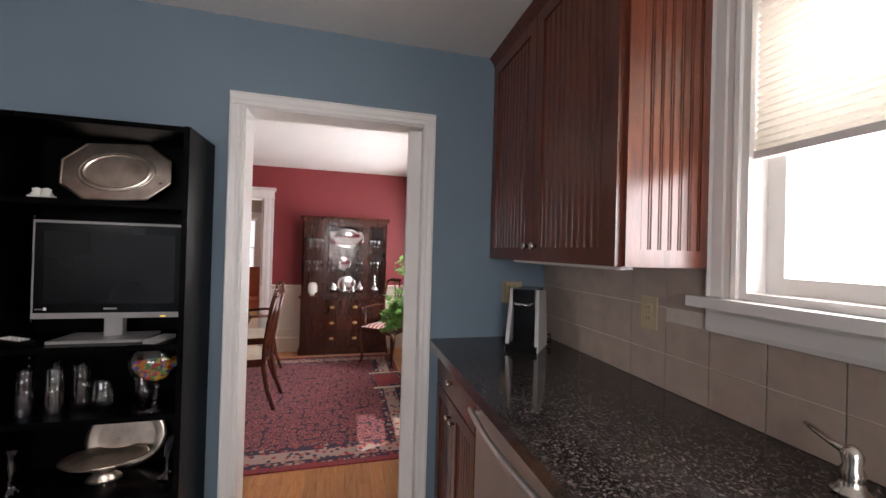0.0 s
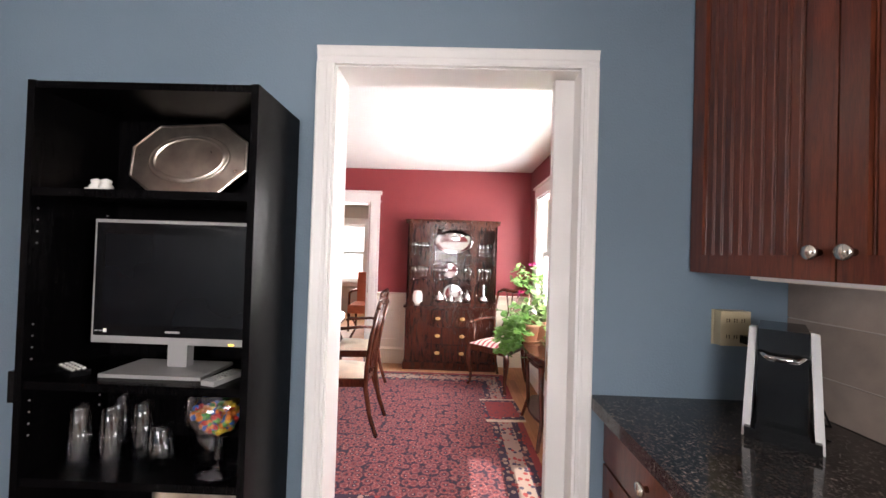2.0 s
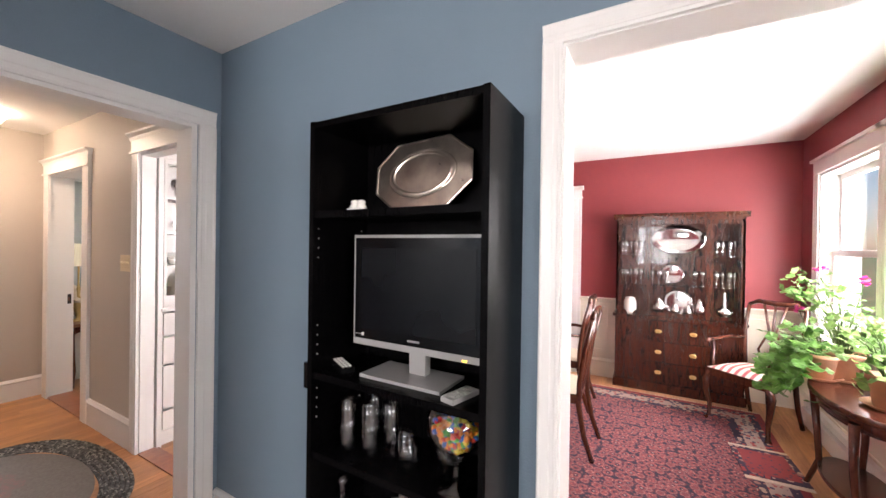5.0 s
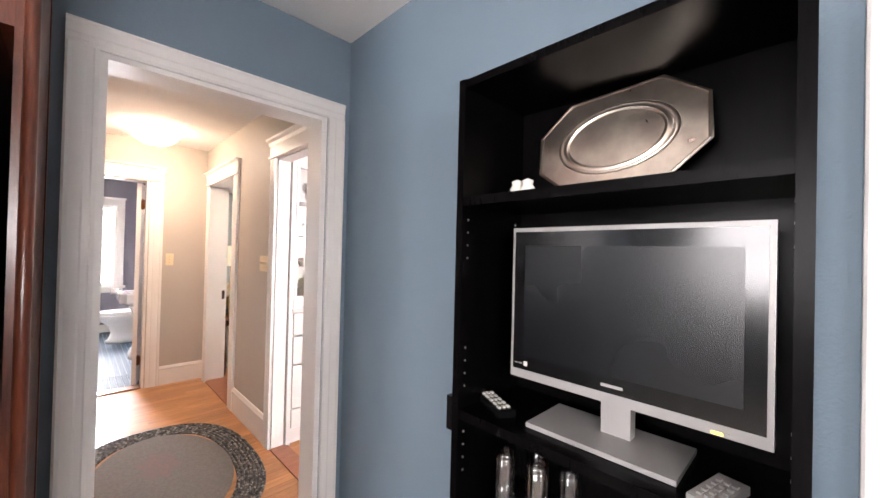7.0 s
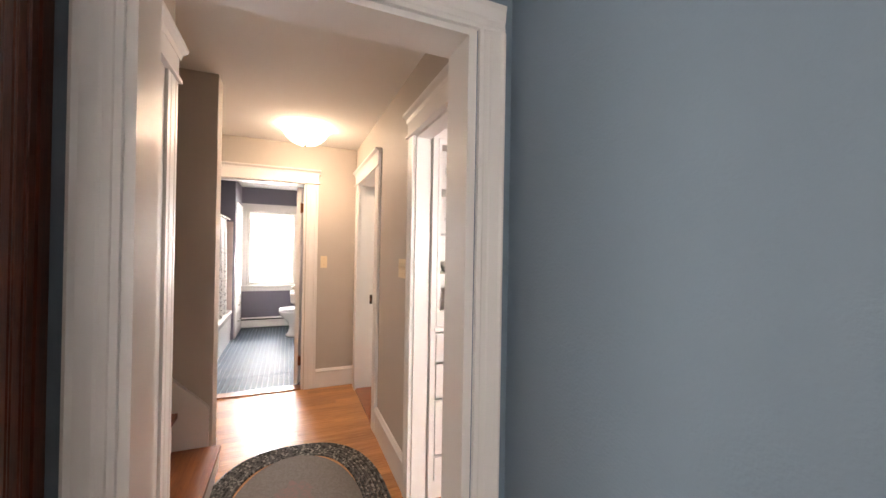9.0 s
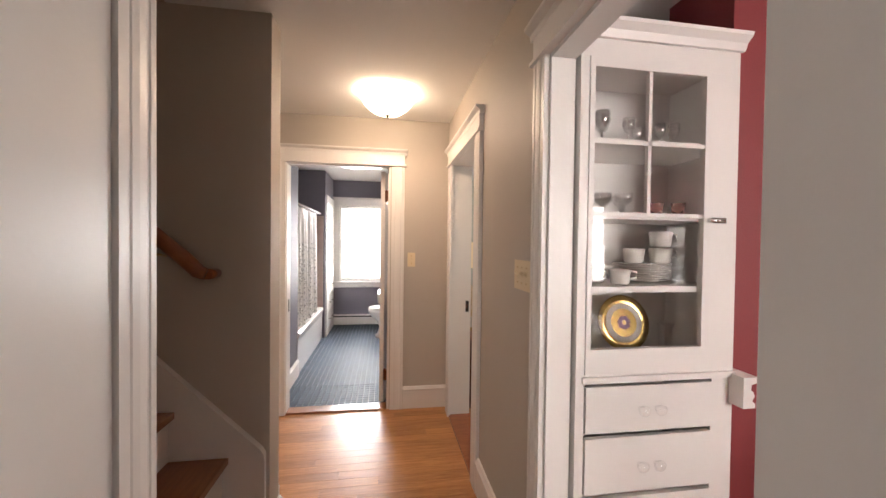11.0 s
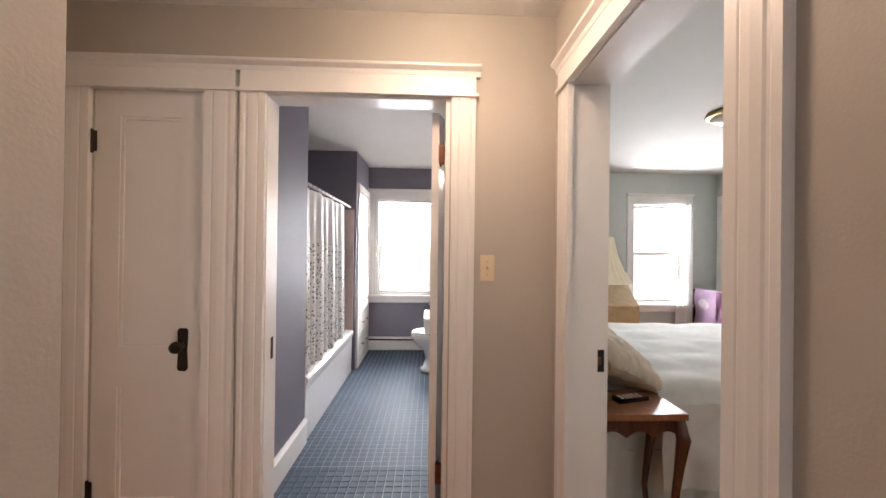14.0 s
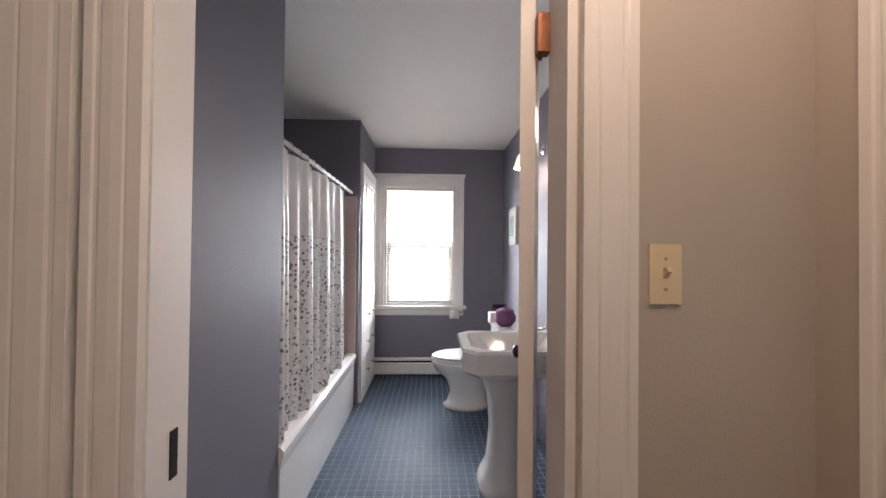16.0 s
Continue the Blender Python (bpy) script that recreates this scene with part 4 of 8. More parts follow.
def bead_door(parent, name, fn, a0, a1, z0, z1, rail=0.06, pitch=0.032, th=0.02):
    """A framed cabinet door with beadboard slats."""
    bm = bmesh.new()
    for s in ((a0, a0 + rail, z0, z1), (a1 - rail, a1, z0, z1), (a0 + rail, a1 - rail, z0, z0 + rail), (a0 + rail, a1 - rail, z1 - rail, z1)):
        wbox(bm, fn, *s, 0, th)
    d = part(name, bm, CHERRY, parent, "", 0.002)
    n = max(1, round((a1 - a0 - 2 * rail) / pitch))
    p = (a1 - a0 - 2 * rail) / n
    for i in range(n):
        bm = bmesh.new()
        s = a0 + rail + i * p
        prism(bm, [(0, 0), (0, 0.006), (0.004, 0.011), (p - 0.010, 0.011), (p - 0.007, 0.006), (p - 0.005, 0.011), (p - 0.002, 0.011), (p - 0.0005, 0.006), (p - 0.0005, 0)], lambda u, w, e: fn(s + u, z0 + rail + e * (z1 - z0 - 2 * rail), w), 0, 1)
        part("slat", bm, CHERRY, d)
    return d


def round_knob(parent, fn, a, z, d, material, r=0.015):
    bm = bmesh.new()
    o, tip = Vector(fn(a, z, d)), Vector(fn(a, z, d + 1))
    rot = (tip - o).to_track_quat('Z', 'Y').to_matrix().to_4x4()
    lathe(bm, [(r * 0.45, 0), (r * 0.4, 0.012), (r * 0.9, 0.017), (r, 0.023), (r * 0.8, 0.028), (0.001, 0.03)], o, 16, (1, 1), rot)
    return part("knob", bm, material, parent, "satin nickel knob")


_fe = on_wall('x', 0.56, -1)
bm = bmesh.new()
wbox(bm, _fe, 1.385, 1.972, 0.72, 0.875, 0, 0.02)
_dr = part("drawer", bm, CHERRY, _c, "", 0.003)
round_knob(_dr, _fe, 1.70, 0.795, 0.02, NICKEL, 0.018)
for a0, a1, k in ((1.385, 1.676, 1.65), (1.682, 1.972, 1.71)):
    _dd = bead_door(_c, "door", _fe, a0, a1, 0.11, 0.71, 0.05)
    round_knob(_dd, _fe, k, 0.64, 0.02, NICKEL, 0.013)
_c = thing("base_cabinet", (0.85, 0.0, 0), "cherry base cabinet under the sink", "cabinet")
part("body", boxes((0.56, 1.15, -2.55, 0.765, 0.10, 0.888), (0.62, 1.15, -2.55, 0.765, 0, 0.10)), CHERRY, _c)
for a in (-0.75, -0.1):
    bead_door(_c, "door", _fe, a - 0.28 + 0.4, a + 0.28 + 0.4, 0.11, 0.875, 0.05)

_w = thing("dishwasher", (0.85, 1.07, 0), "stainless steel dishwasher with a curved bar handle", "dishwasher")
part("body", boxes((0.57, 1.14, 0.772, 1.366, 0.02, 0.886)), BLACKM, _w)
part("door", boxes((0.535, 0.569, 0.775, 1.363, 0.11, 0.882)), STEEL, _w, "brushed stainless steel door", 0.004)
bm = bmesh.new()
tube(bm, [(0.505 - 0.02 * math.sin(math.pi * i / 12), 0.80 + i * 0.045, 0.835) for i in range(13)], 0.011, 10)
for y in (0.83, 1.31):
    tube(bm, [(0.537, y, 0.835), (0.497, y, 0.835)], 0.008, 8)
part("handle", bm, STEEL, _w, "curved steel bar handle")

_t = thing("worktop", (0.83, 0, 0.87), "dark speckled polished granite worktop", "worktop")
part("slab", boxes((0.494, 1.148, -2.55, 1.984, 0.890, 0.930)), GRANITE, _t, "", 0.006, 2)

_u = thing("wall_cabinet", (0.98, 1.48, 1.35), "cherry wall cabinet with two beadboard doors", "cabinet")
part("body", boxes((0.832, 1.149, 1.012, 1.978, 1.352, 2.426)), CHERRY, _u)
_fu = on_wall('x', 0.832, -1)
for a0, a1, k in ((1.014, 1.508, 1.475), (1.512, 1.976, 1.545)):
    _dd = bead_door(_u, "door", _fu, a0, a1, 1.354, 2.38, 0.055, 0.034)
    round_knob(_dd, _fu, k, 1.415, 0.02, NICKEL, 0.018)
_fend = on_wall('y', 1.012, -1)
bead_door(_u, "end_panel", _fend, 0.834, 1.147, 1.354, 2.38, 0.05, 0.034, 0.014)
bm = bmesh.new()
prism(bm, [(0, 0), (0, 0.02), (0.02, 0.03), (0.045, 0.05), (0.048, 0)], lambda s, d, e: (0.812 - d + 0.02, 0.995 + e * 0.983, 2.38 + s), 0, 1)
part("crown", bm, CHERRY, _u)
_l = thing("under_cabinet_light", (0.95, 1.40, 1.34), "slim white under-cabinet light strip", "light")
part("housing", boxes((0.87, 0.915, 1.06, 1.80, 1.3425, 1.3515)), WHITE, _l, "", 0.003)
part("lens", boxes((0.875, 0.91, 1.08, 1.78, 1.340, 1.3425)), LAMPGLASS, _l, "milky plastic lens")


def outlet(name, fn, a, z, label, material, w=0.07, h=0.115, kind="duplex", gangs=1):
    t = thing(name, fn(a, z, 0), label, "outlet" if kind == "duplex" else "light switch")
    bm = bmesh.new()
    wbox(bm, fn, a - w / 2, a + w / 2, z - h / 2, z + h / 2, 0.0, 0.006)
    p = part("plate", bm, material, t, "", 0.003)
    for g in range(gangs):
        c = a + (g - (gangs - 1) / 2) * 0.046
        if kind == "duplex":
            for dz in (-0.02, 0.02):
                bm = bmesh.new()
                wbox(bm, fn, c - 0.016, c + 0.016, z + dz - 0.014, z + dz + 0.014, 0.006, 0.0085)
                r = part("receptacle", bm, material, t, "", 0.002)
                bm = bmesh.new()
                for s in (-0.006, 0.006):
                    wbox(bm, fn, c + s - 0.001, c + s + 0.001, z + dz - 0.004, z + dz + 0.005, 0.0085, 0.0092)
                part("slot", bm, BLACKP, r, "dark slots")
        else:
            bm = bmesh.new()
            prism(bm, [(-0.011, 0.006), (0.011, 0.006), (0.012, 0.016), (0.004, 0.020), (-0.006, 0.009)], lambda s, d, e: fn(c - 0.005 + e * 0.010, z + s + 0.002, d), 0, 1)
            part("toggle", bm, material, t)
        for dz in ((0,) if kind == "duplex" else (-0.03, 0.03)):
            bm = bmesh.new()
            wbox(bm, fn, c - 0.003, c + 0.003, z + dz - 0.003, z + dz + 0.003, 0.006, 0.0075)
            part("screw", bm, BRASS, t, "small screw", 0.001)
    return t


outlet("wall_outlet", on_wall('x', KX1 - 0.009, -1), 1.228, 1.183, "beige duplex outlet on the tiled backsplash", IVORYD)
outlet("wall_outlet", on_wall('y', KY1, -1), 0.942, 1.173, "beige outlet plate on the blue wall", IVORYD, 0.10)
outlet("light_switch", on_wall('x', HX0, 1), 1.711, 1.257, "ivory single toggle switch on the hall wall", IVORY, 0.064, 0.118, "toggle")
outlet("light_switch", on_wall('y', HY1, -1), -3.377, 1.280, "ivory triple toggle switch on the hall wall", IVORY, 0.166, 0.115, "toggle", 3)

_a = thing("outlet_adapter", (0.942, 1.975, 1.173), "beige six-way outlet adapter plugged into the blue wall", "adapter")
part("body", boxes((0.895, 0.99, 1.945, 1.978, 1.118, 1.230)), IVORYD, _a, "", 0.012, 2)
for x in (0.918, 0.942, 0.966):
    for z in (1.148, 1.20):
        part("slot", boxes((x - 0.005, x - 0.003, 1.9445, 1.946, z - 0.006, z + 0.006), (x + 0.003, x + 0.005, 1.9445, 1.946, z - 0.006, z + 0.006)), BLACKP, _a, "dark outlet slots")
# coffee maker
_k = thing("coffee_maker", (0.94, 1.78, 0.93), "silver and black single-cup coffee maker on the worktop", "coffee maker")
_km = pose(0.935, 1.768, 0.93, 0, 0, -41) @ Matrix.Diagonal((0.86, 0.9, 1.0, 1.0))


def kbox(*dims):
    bm = bmesh.new()
    for d in dims:
        box(bm, *d)
    bm.transform(_km)
    return bm


part("base", kbox((-0.085, 0.085, -0.135, 0.12, 0.0, 0.028)), BLACKP, _k, "black plastic base", 0.008, 2)
part("column", kbox((-0.058, 0.058, -0.075, 0.12, 0.028, 0.25)), BLACKP, _k, "black plastic column", 0.012, 2)
part("brew_head", kbox((-0.058, 0.058, -0.10, 0.12, 0.20, 0.285)), BLACKP, _k, "black plastic brew head", 0.02, 3)
part("drip_tray", kbox((-0.06, 0.06, -0.13, -0.01, 0.028, 0.04)), BLACKP, _k, "black drip tray", 0.004)
bm = bmesh.new()
tube(bm, [(-0.055, -0.09, 0.225), (-0.03, -0.125, 0.215), (0.03, -0.125, 0.215), (0.055, -0.09, 0.225)], 0.008, 8)
bm.transform(_km)
part("handle", bm, CHROME, _k, "chrome lifting handle")
for s in (-1, 1):
    bm = bmesh.new()
    prism(bm, [(-0.12, 0.0), (0.11, 0.0), (0.10, 0.27), (-0.075, 0.285)], lambda y, z, e: (s * (0.060 + 0.020 * e + 0.012 * (1 - z / 0.28)), y, z), 0, 1)
    bm.transform(_km)
    sp = part("side_panel", bm, PALESILVER, _k, "silver side panel", 0.006, 2)
    for i in range(4):
        bm = bmesh.new()
        lathe(bm, [(0.006, 0), (0.006, 0.004), (0.001, 0.005)], (0, 0, 0), 10, (1, 1), _km @ pose(s * 0.075, -0.10 + 0.009 * i, 0.06 + 0.055 * i, 90, 0, 0))
        part("button", bm, GREYP, sp, "small grey button")
bm = bmesh.new()
tube(bm, [(1.00, 1.90, 0.936), (1.06, 1.86, 0.95), (1.08, 1.80, 0.98), (1.06, 1.76, 0.95), (1.02, 1.80, 0.936), (0.99, 1.92, 0.95), (0.975, 1.925, 1.13)], 0.004, 6)
part("power_cord", bm, BLACKP, _k, "black power cord")
part("plug", boxes((0.955, 0.99, 1.915, 1.944, 1.13, 1.155)), BLACKP, _k, "black plug", 0.004)

# faucet lever at the sink
_f = thing("sink_faucet", (1.04, 0.60, 0.93), "satin nickel lever faucet handle at the sink", "faucet")
bm = bmesh.new()
lathe(bm, [(0.032, 0), (0.032, 0.006), (0.022, 0.012), (0.017, 0.03), (0.02, 0.045), (0.014, 0.055), (0.018, 0.075), (0.012, 0.09), (0.004, 0.095)], (1.045, 0.618, 0.93), 20)
part("body", bm, NICKEL, _f)
bm = bmesh.new()
tube(bm, [(1.045, 0.618, 1.005), (1.055, 0.66, 1.012), (1.07, 0.70, 1.022), (1.075, 0.715, 1.024)], [0.009, 0.006, 0.007, 0.004], 10)
part("lever", bm, NICKEL, _f)
bm = bmesh.new()
lathe(bm, [(0.03, 0), (0.026, 0.012), (0.016, 0.03), (0.016, 0.18), (0.02, 0.19)], (1.04, 0.36, 0.93), 16)
tube(bm, [(1.04, 0.36, 1.11), (1.03, 0.36, 1.16), (0.98, 0.36, 1.20), (0.90, 0.36, 1.19), (0.86, 0.36, 1.13)], 0.013, 10)
part("spout", bm, NICKEL, _f)

# cellular blind
_b = thing("window_blind", (1.22, 0.33, 2.15), "white pleated cellular blind lowered half way", "blind")
bm = bmesh.new()
for i in range(24):
    z = 1.685 + i * 0.02
    prism(bm, [(1.172, z), (1.162, z + 0.01), (1.172, z + 0.02), (1.182, z + 0.01)], lambda a, b, d: (a, d, b), -0.245, 0.895)
part("pleats", bm, BLINDM, _b)
part("bottom_rail", boxes((1.158, 1.186, -0.245, 0.895, 1.662, 1.684)), WHITE, _b, "", 0.004)

# refrigerator and its surround
_s = thing("refrigerator_surround", (-1.80, 0.5, 0), "cherry refrigerator surround with beadboard side panel", "cabinet")
part("side_panel_core", boxes((-2.166, -1.66, 0.932, 0.95, 0, 2.426)), CHERRY, _s)
_fp = on_wall('y', 0.95, 1)
bead_door(_s, "side_panel", _fp, -2.164, -1.66, 0.0, 2.40, 0.035, 0.034, 0.014)
part("far_panel", boxes((-2.166, -1.66, -0.03, -0.012, 0, 2.426)), CHERRY, _s)
part("upper_cabinet", boxes((-2.166, -1.69, -0.01, 0.93, 1.84, 2.426)), CHERRY, _s)
bm = bmesh.new()
lathe(bm, [(0.012, 0), (0.012, 2.40)], (-1.656, 0.957, 0), 12)
part("corner_bead", bm, CHERRY, _s)
_r = thing("refrigerator", (-1.80, 0.46, 0), "black refrigerator in a wooden surround", "refrigerator")
part("body", boxes((-2.13, -1.62, 0.0, 0.918, 0.02, 1.80)), BLACKM, _r, "", 0.01)
part("door", boxes((-1.618, -1.575, 0.002, 0.916, 0.05, 1.80)), BLACKM, _r, "", 0.01, 2)

# bookcase
_k = thing("bookcase", (-0.866, 1.865, 0), "tall black bookcase with open shelves", "bookcase")
BX, BXR, BF, BT = -1.158, -0.518, 1.710, 1.829
part("side_panel", boxes((BX, BX + 0.02, BF, 1.98, 0, BT)), BLACKWOOD, _k, "", 0.001)
part("side_panel", boxes((BXR - 0.02, BXR, BF, 1.98, 0, BT)), BLACKWOOD, _k, "", 0.001)
part("back_panel", boxes((BX + 0.02, BXR - 0.02, 1.972, 1.979, 0, BT - 0.02)), BLACKWOOD, _k)
part("top_panel", boxes((BX + 0.02, BXR - 0.02, BF + 0.002, 1.971, BT - 0.022, BT - 0.002)), BLACKWOOD, _k)
SHELVES = (0.08, 0.43, 0.722, 0.983, 1.512)
for z in SHELVES:
    part("shelf", boxes((BX + 0.02, BXR - 0.02, BF + 0.004, 1.971, z, z + 0.022)), BLACKWOOD, _k, "", 0.001)
for x, d in ((BX + 0.02, 0.0006), (BXR - 0.02, -0.0006)):
    bm = bmesh.new()
    for y in (BF + 0.022, 1.94):
        for z0 in (0.85, 1.06, 1.382):
            for i in range(4):
                lathe(bm, [(0.0027, -0.0003), (0.0027, 0.0003)], (x + d, y, z0 + 0.032 * i), 8, (1, 1), pose(0, 0, 0, 0, 90, 0))
    tagged(part("shelf_pin_hole", bm, SILVERP, _k, "rows of shelf pin sockets"), "", "", "", "stuff")

_l = thing("door_latch", (-1.21, 1.76, 0.98), "small black latch on the bookcase side", "latch")
part("body", boxes((-1.180, -1.1585, 1.714, 1.745, 0.945, 1.03)), BLACKP, _l, "", 0.004)

# television
TV0, TV1 = -1.063, -0.561
_t = thing("television", (-0.85, 1.88, 1.005), "small silver flat screen television on a stand", "television")
part("housing", boxes((TV0, TV1, 1.825, 1.86, 1.088, 1.460)), SILVERP, _t, "", 0.006, 2)
part("bezel", boxes((TV0 + 0.009, TV1 - 0.009, 1.821, 1.825, 1.110, 1.450)), BLACKP, _t, "glossy black bezel", 0.002)
part("screen", boxes((TV0 + 0.039, TV1 - 0.039, 1.8195, 1.821, 1.145, 1.416)), SCREEN, _t, "matte dark screen")
part("rear_shell", boxes((TV0 + 0.07, TV1 - 0.07, 1.86, 1.895, 1.12, 1.41)), GREYP, _t, "", 0.015, 2)
part("neck", boxes((-0.842, -0.782, 1.845, 1.875, 1.012, 1.09)), SILVERP, _t, "", 0.008, 2)
part("foot", boxes((-0.975, -0.680, 1.76, 1.915, 1.006, 1.016)), SILVERP, _t, "", 0.004, 2)
part("power_light", boxes((TV1 - 0.082, TV1 - 0.066, 1.823, 1.825, 1.091, 1.095)), LED, _t, "small amber power light")
part("sticker", boxes((TV0 + 0.040, TV0 + 0.050, 1.8202, 1.8212, 1.120, 1.131)), CERAMIC, _t, "small white square sticker")
for _x in (0.014, 0.027):
    part("mark", boxes((TV0 + _x, TV0 + _x + 0.009, 1.8202, 1.8212, 1.123, 1.126)), GREYP, _t, "grey printed mark")
part("button_pad", boxes((TV1 - 0.090, TV1 - 0.055, 1.824, 1.8252, 1.0895, 1.0965)), GREYP, _t, "slim power button")
part("badge", boxes((-0.834, -0.790, 1.8202, 1.8212, 1.1225, 1.1285)), GREYP, _t, "small silver badge bar")


def remote(at, size, turn, label, pale):
    t = thing("remote_control", at, label, "remote control")
    m = pose(*at, 0, 0, turn)
    w, l, h = size
    bm = boxes((-w / 2, w / 2, -l / 2, l / 2, 0, h))
    bm.transform(m)
    b = part("case", bm, SILVERP if pale else BLACKP, t, "", 0.005, 2)
    for i in range(3):
        for j in range(5):
            bm = boxes((-w * 0.32 + i * w * 0.26, -w * 0.32 + i * w * 0.26 + w * 0.16, -l * 0.38 + j * l * 0.15, -l * 0.38 + j * l * 0.15 + l * 0.08, h, h + 0.003))
            bm.transform(m)
            part("button", bm, GREYP if pale else CERAMIC, b, "", 0.001)
    return t


remote((-1.095, 1.80, 1.0055), (0.045, 0.15, 0.016), 62, "black remote control with white buttons on the shelf", False)
remote((-0.625, 1.78, 1.0055), (0.045, 0.11, 0.014), -14, "silver remote control lying on the shelf", True)

# silver trays
_t = thing("silver_tray", (-0.866, 1.93, 1.535), "octagonal tarnished silver tray leaning on the shelf", "tray")


def octo(a, b, cut=0.42):
    return [(-a, -b * cut), (-a * (1 - 0.44), -b), (a * (1 - 0.44), -b), (a, -b * cut), (a, b * cut), (a * (1 - 0.44), b), (-a * (1 - 0.44), b), (-a, b * cut)]


_tm = pose(-0.856, 1.925, 1.672, 80, 0, 0) @ pose(0, 0, 0, 0, 0, 4)
bm = bmesh.new()
_rings = [([(x * k, y * k) for x, y in octo(0.192, 0.122)], z) for k, z in ((1.0, 0.0), (1.0, 0.004), (0.975, 0.006), (0.955, 0.003))]
vr = [[bm.verts.new((x, y, z)) for x, y in r] for r, z in _rings]
for p, q in zip(vr, vr[1:]):
    for i in range(8):
        bm.faces.new((p[i], p[(i + 1) % 8], q[(i + 1) % 8], q[i]))
bm.faces.new(vr[0][::-1])
bm.faces.new(vr[-1])
bm.transform(_tm)
part("rim", bm, SILVER, _t)
bm = bmesh.new()
lathe(bm, [(0.137, 0.0032), (0.134, 0.0065), (0.128, 0.0065), (0.122, 0.0045), (0.117, 0.0085), (0.112, 0.0085), (0.108, 0.0045), (0.107, 0.0044), (0.106, 0.0044), (0.10, 0.0042), (0.001, 0.0040)], (0, 0, 0), 48, (1.0, 0.62))
bm.transform(_tm)
part("well", bm, SILVER, _t, "oval beaded silver well")
# small white pair of figures
_o = thing("ceramic_ornament", (-1.07, 1.83, 1.534), "small white ceramic pair of salt shakers", "ornament")
bm = boxes((-1.050, -0.985, 1.772, 1.808, 1.534, 1.546))
for x in (-1.032, -1.003):
    lathe(bm, [(0.016, 0.01), (0.018, 0.018), (0.012, 0.026), (0.014, 0.036), (0.001, 0.042)], (x, 1.790, 1.534), 14)
part("body", bm, CERAMIC, _o)

# glasses on the third shelf
_g = thing("drinking_glass", (0, 0, 0), "tall clear drinking glass turned upside down on the shelf", "glass", "glasses in the bookcase")
bm = bmesh.new()
lathe(bm, [(0.0275, 0.001), (0.028, 0.0), (0.0295, 0.0), (0.0295, 0.004), (0.0275, 0.10), (0.0262, 0.160), (0.0245, 0.168), (0.021, 0.171), (0.002, 0.171), (0.0015, 0.160), (0.021, 0.158), (0.0248, 0.154), (0.0275, 0.012)], (0, 0, 0), 20)
part("bowl", bm, GLASS, _g)
for x, y in ((-1.015, 1.89), (-0.965, 1.80), (-0.905, 1.84)):
    copy_thing(_g, pose(x, y, 0.744))
_g.location = (-1.05, 1.79, 0.744)
_g = thing("tumbler", (-0.815, 1.80, 0.744), "short clear tumbler turned upside down on the shelf", "glass", "tumblers in the bookcase")
bm = bmesh.new()
lathe(bm, [(0.033, 0.745), (0.034, 0.744), (0.036, 0.744), (0.0345, 0.807), (0.031, 0.852), (0.025, 0.865), (0.014, 0.869), (0.002, 0.869), (0.0015, 0.853), (0.022, 0.850), (0.029, 0.840), (0.033, 0.757)], (-0.815, 1.80, 0), 20)
part("bowl", bm, GLASS, _g)
copy_thing(_g, pose(-0.70, 1.84, 0.744))
_g = thing("candy_goblet", (-0.638, 1.79, 0.744), "large clear goblet filled with coloured candy", "goblet")
bm = bmesh.new()
lathe(bm, [(0.058, 0.0), (0.056, 0.005), (0.014, 0.0118), (0.01, 0.0252), (0.018, 0.042), (0.01, 0.0588), (0.016, 0.084), (0.04, 0.105), (0.08, 0.1428), (0.09, 0.1764), (0.086, 0.2394), (0.0845, 0.2394), (0.087, 0.1764), (0.077, 0.1462), (0.038, 0.11), (0.001, 0.1075)], (-0.638, 1.79, 0.744), 28)
part("glass", bm, GLASS, _g)
random.seed(4)
for ci, mat in enumerate(CANDY):
    bm = bmesh.new()
    for i in range(44):
        h = random.uniform(0.118, 0.180)
        r = (0.024 + (h - 0.11) * 0.78) * math.sqrt(random.random())
        a = random.uniform(0, 6.283)
        lathe(bm, [(0.001, -0.006), (0.009, -0.003), (0.009, 0.003), (0.001, 0.006)], (-0.638 + r * math.cos(a), 1.79 + r * math.sin(a), 0.744 + h), 8, (1, 1), pose(0, 0, 0, random.uniform(0, 180), random.uniform(0, 180), 0))
    part("candy", bm, mat, _g, "small sugar-coated candies")

# lower shelf: footed silver dish and clear pieces
_g = thing("silver_dish", (-0.86, 1.84, 0.452), "scalloped silver serving dish on the low shelf", "dish")
bm = bmesh.new()
lathe(bm, [(0.06, 0), (0.055, 0.01), (0.03, 0.025), (0.06, 0.05), (0.13, 0.075), (0.145, 0.085), (0.14, 0.089), (0.12, 0.078), (0.10, 0.067), (0.09, 0.0645), (0.05, 0.061), (0.001, 0.06)], (-0.83, 1.855, 0.452), 40, (1, 0.68))
part("bowl", bm, SILVER, _g)
_g = thing("silver_platter", (-0.80, 1.93, 0.452), "silver platter leaning at the back of the low shelf", "platter")
bm = bmesh.new()
lathe(bm, [(0.12, 0), (0.122, 0.005), (0.11, 0.008), (0.088, 0.0024), (0.084, 0.002), (0.082, 0.002), (0.001, 0.0015)], (0, 0, 0), 40, (1.2, 1), pose(-0.80, 1.945, 0.57, 80, 0, 0))
part("dish", bm, SILVER, _g)
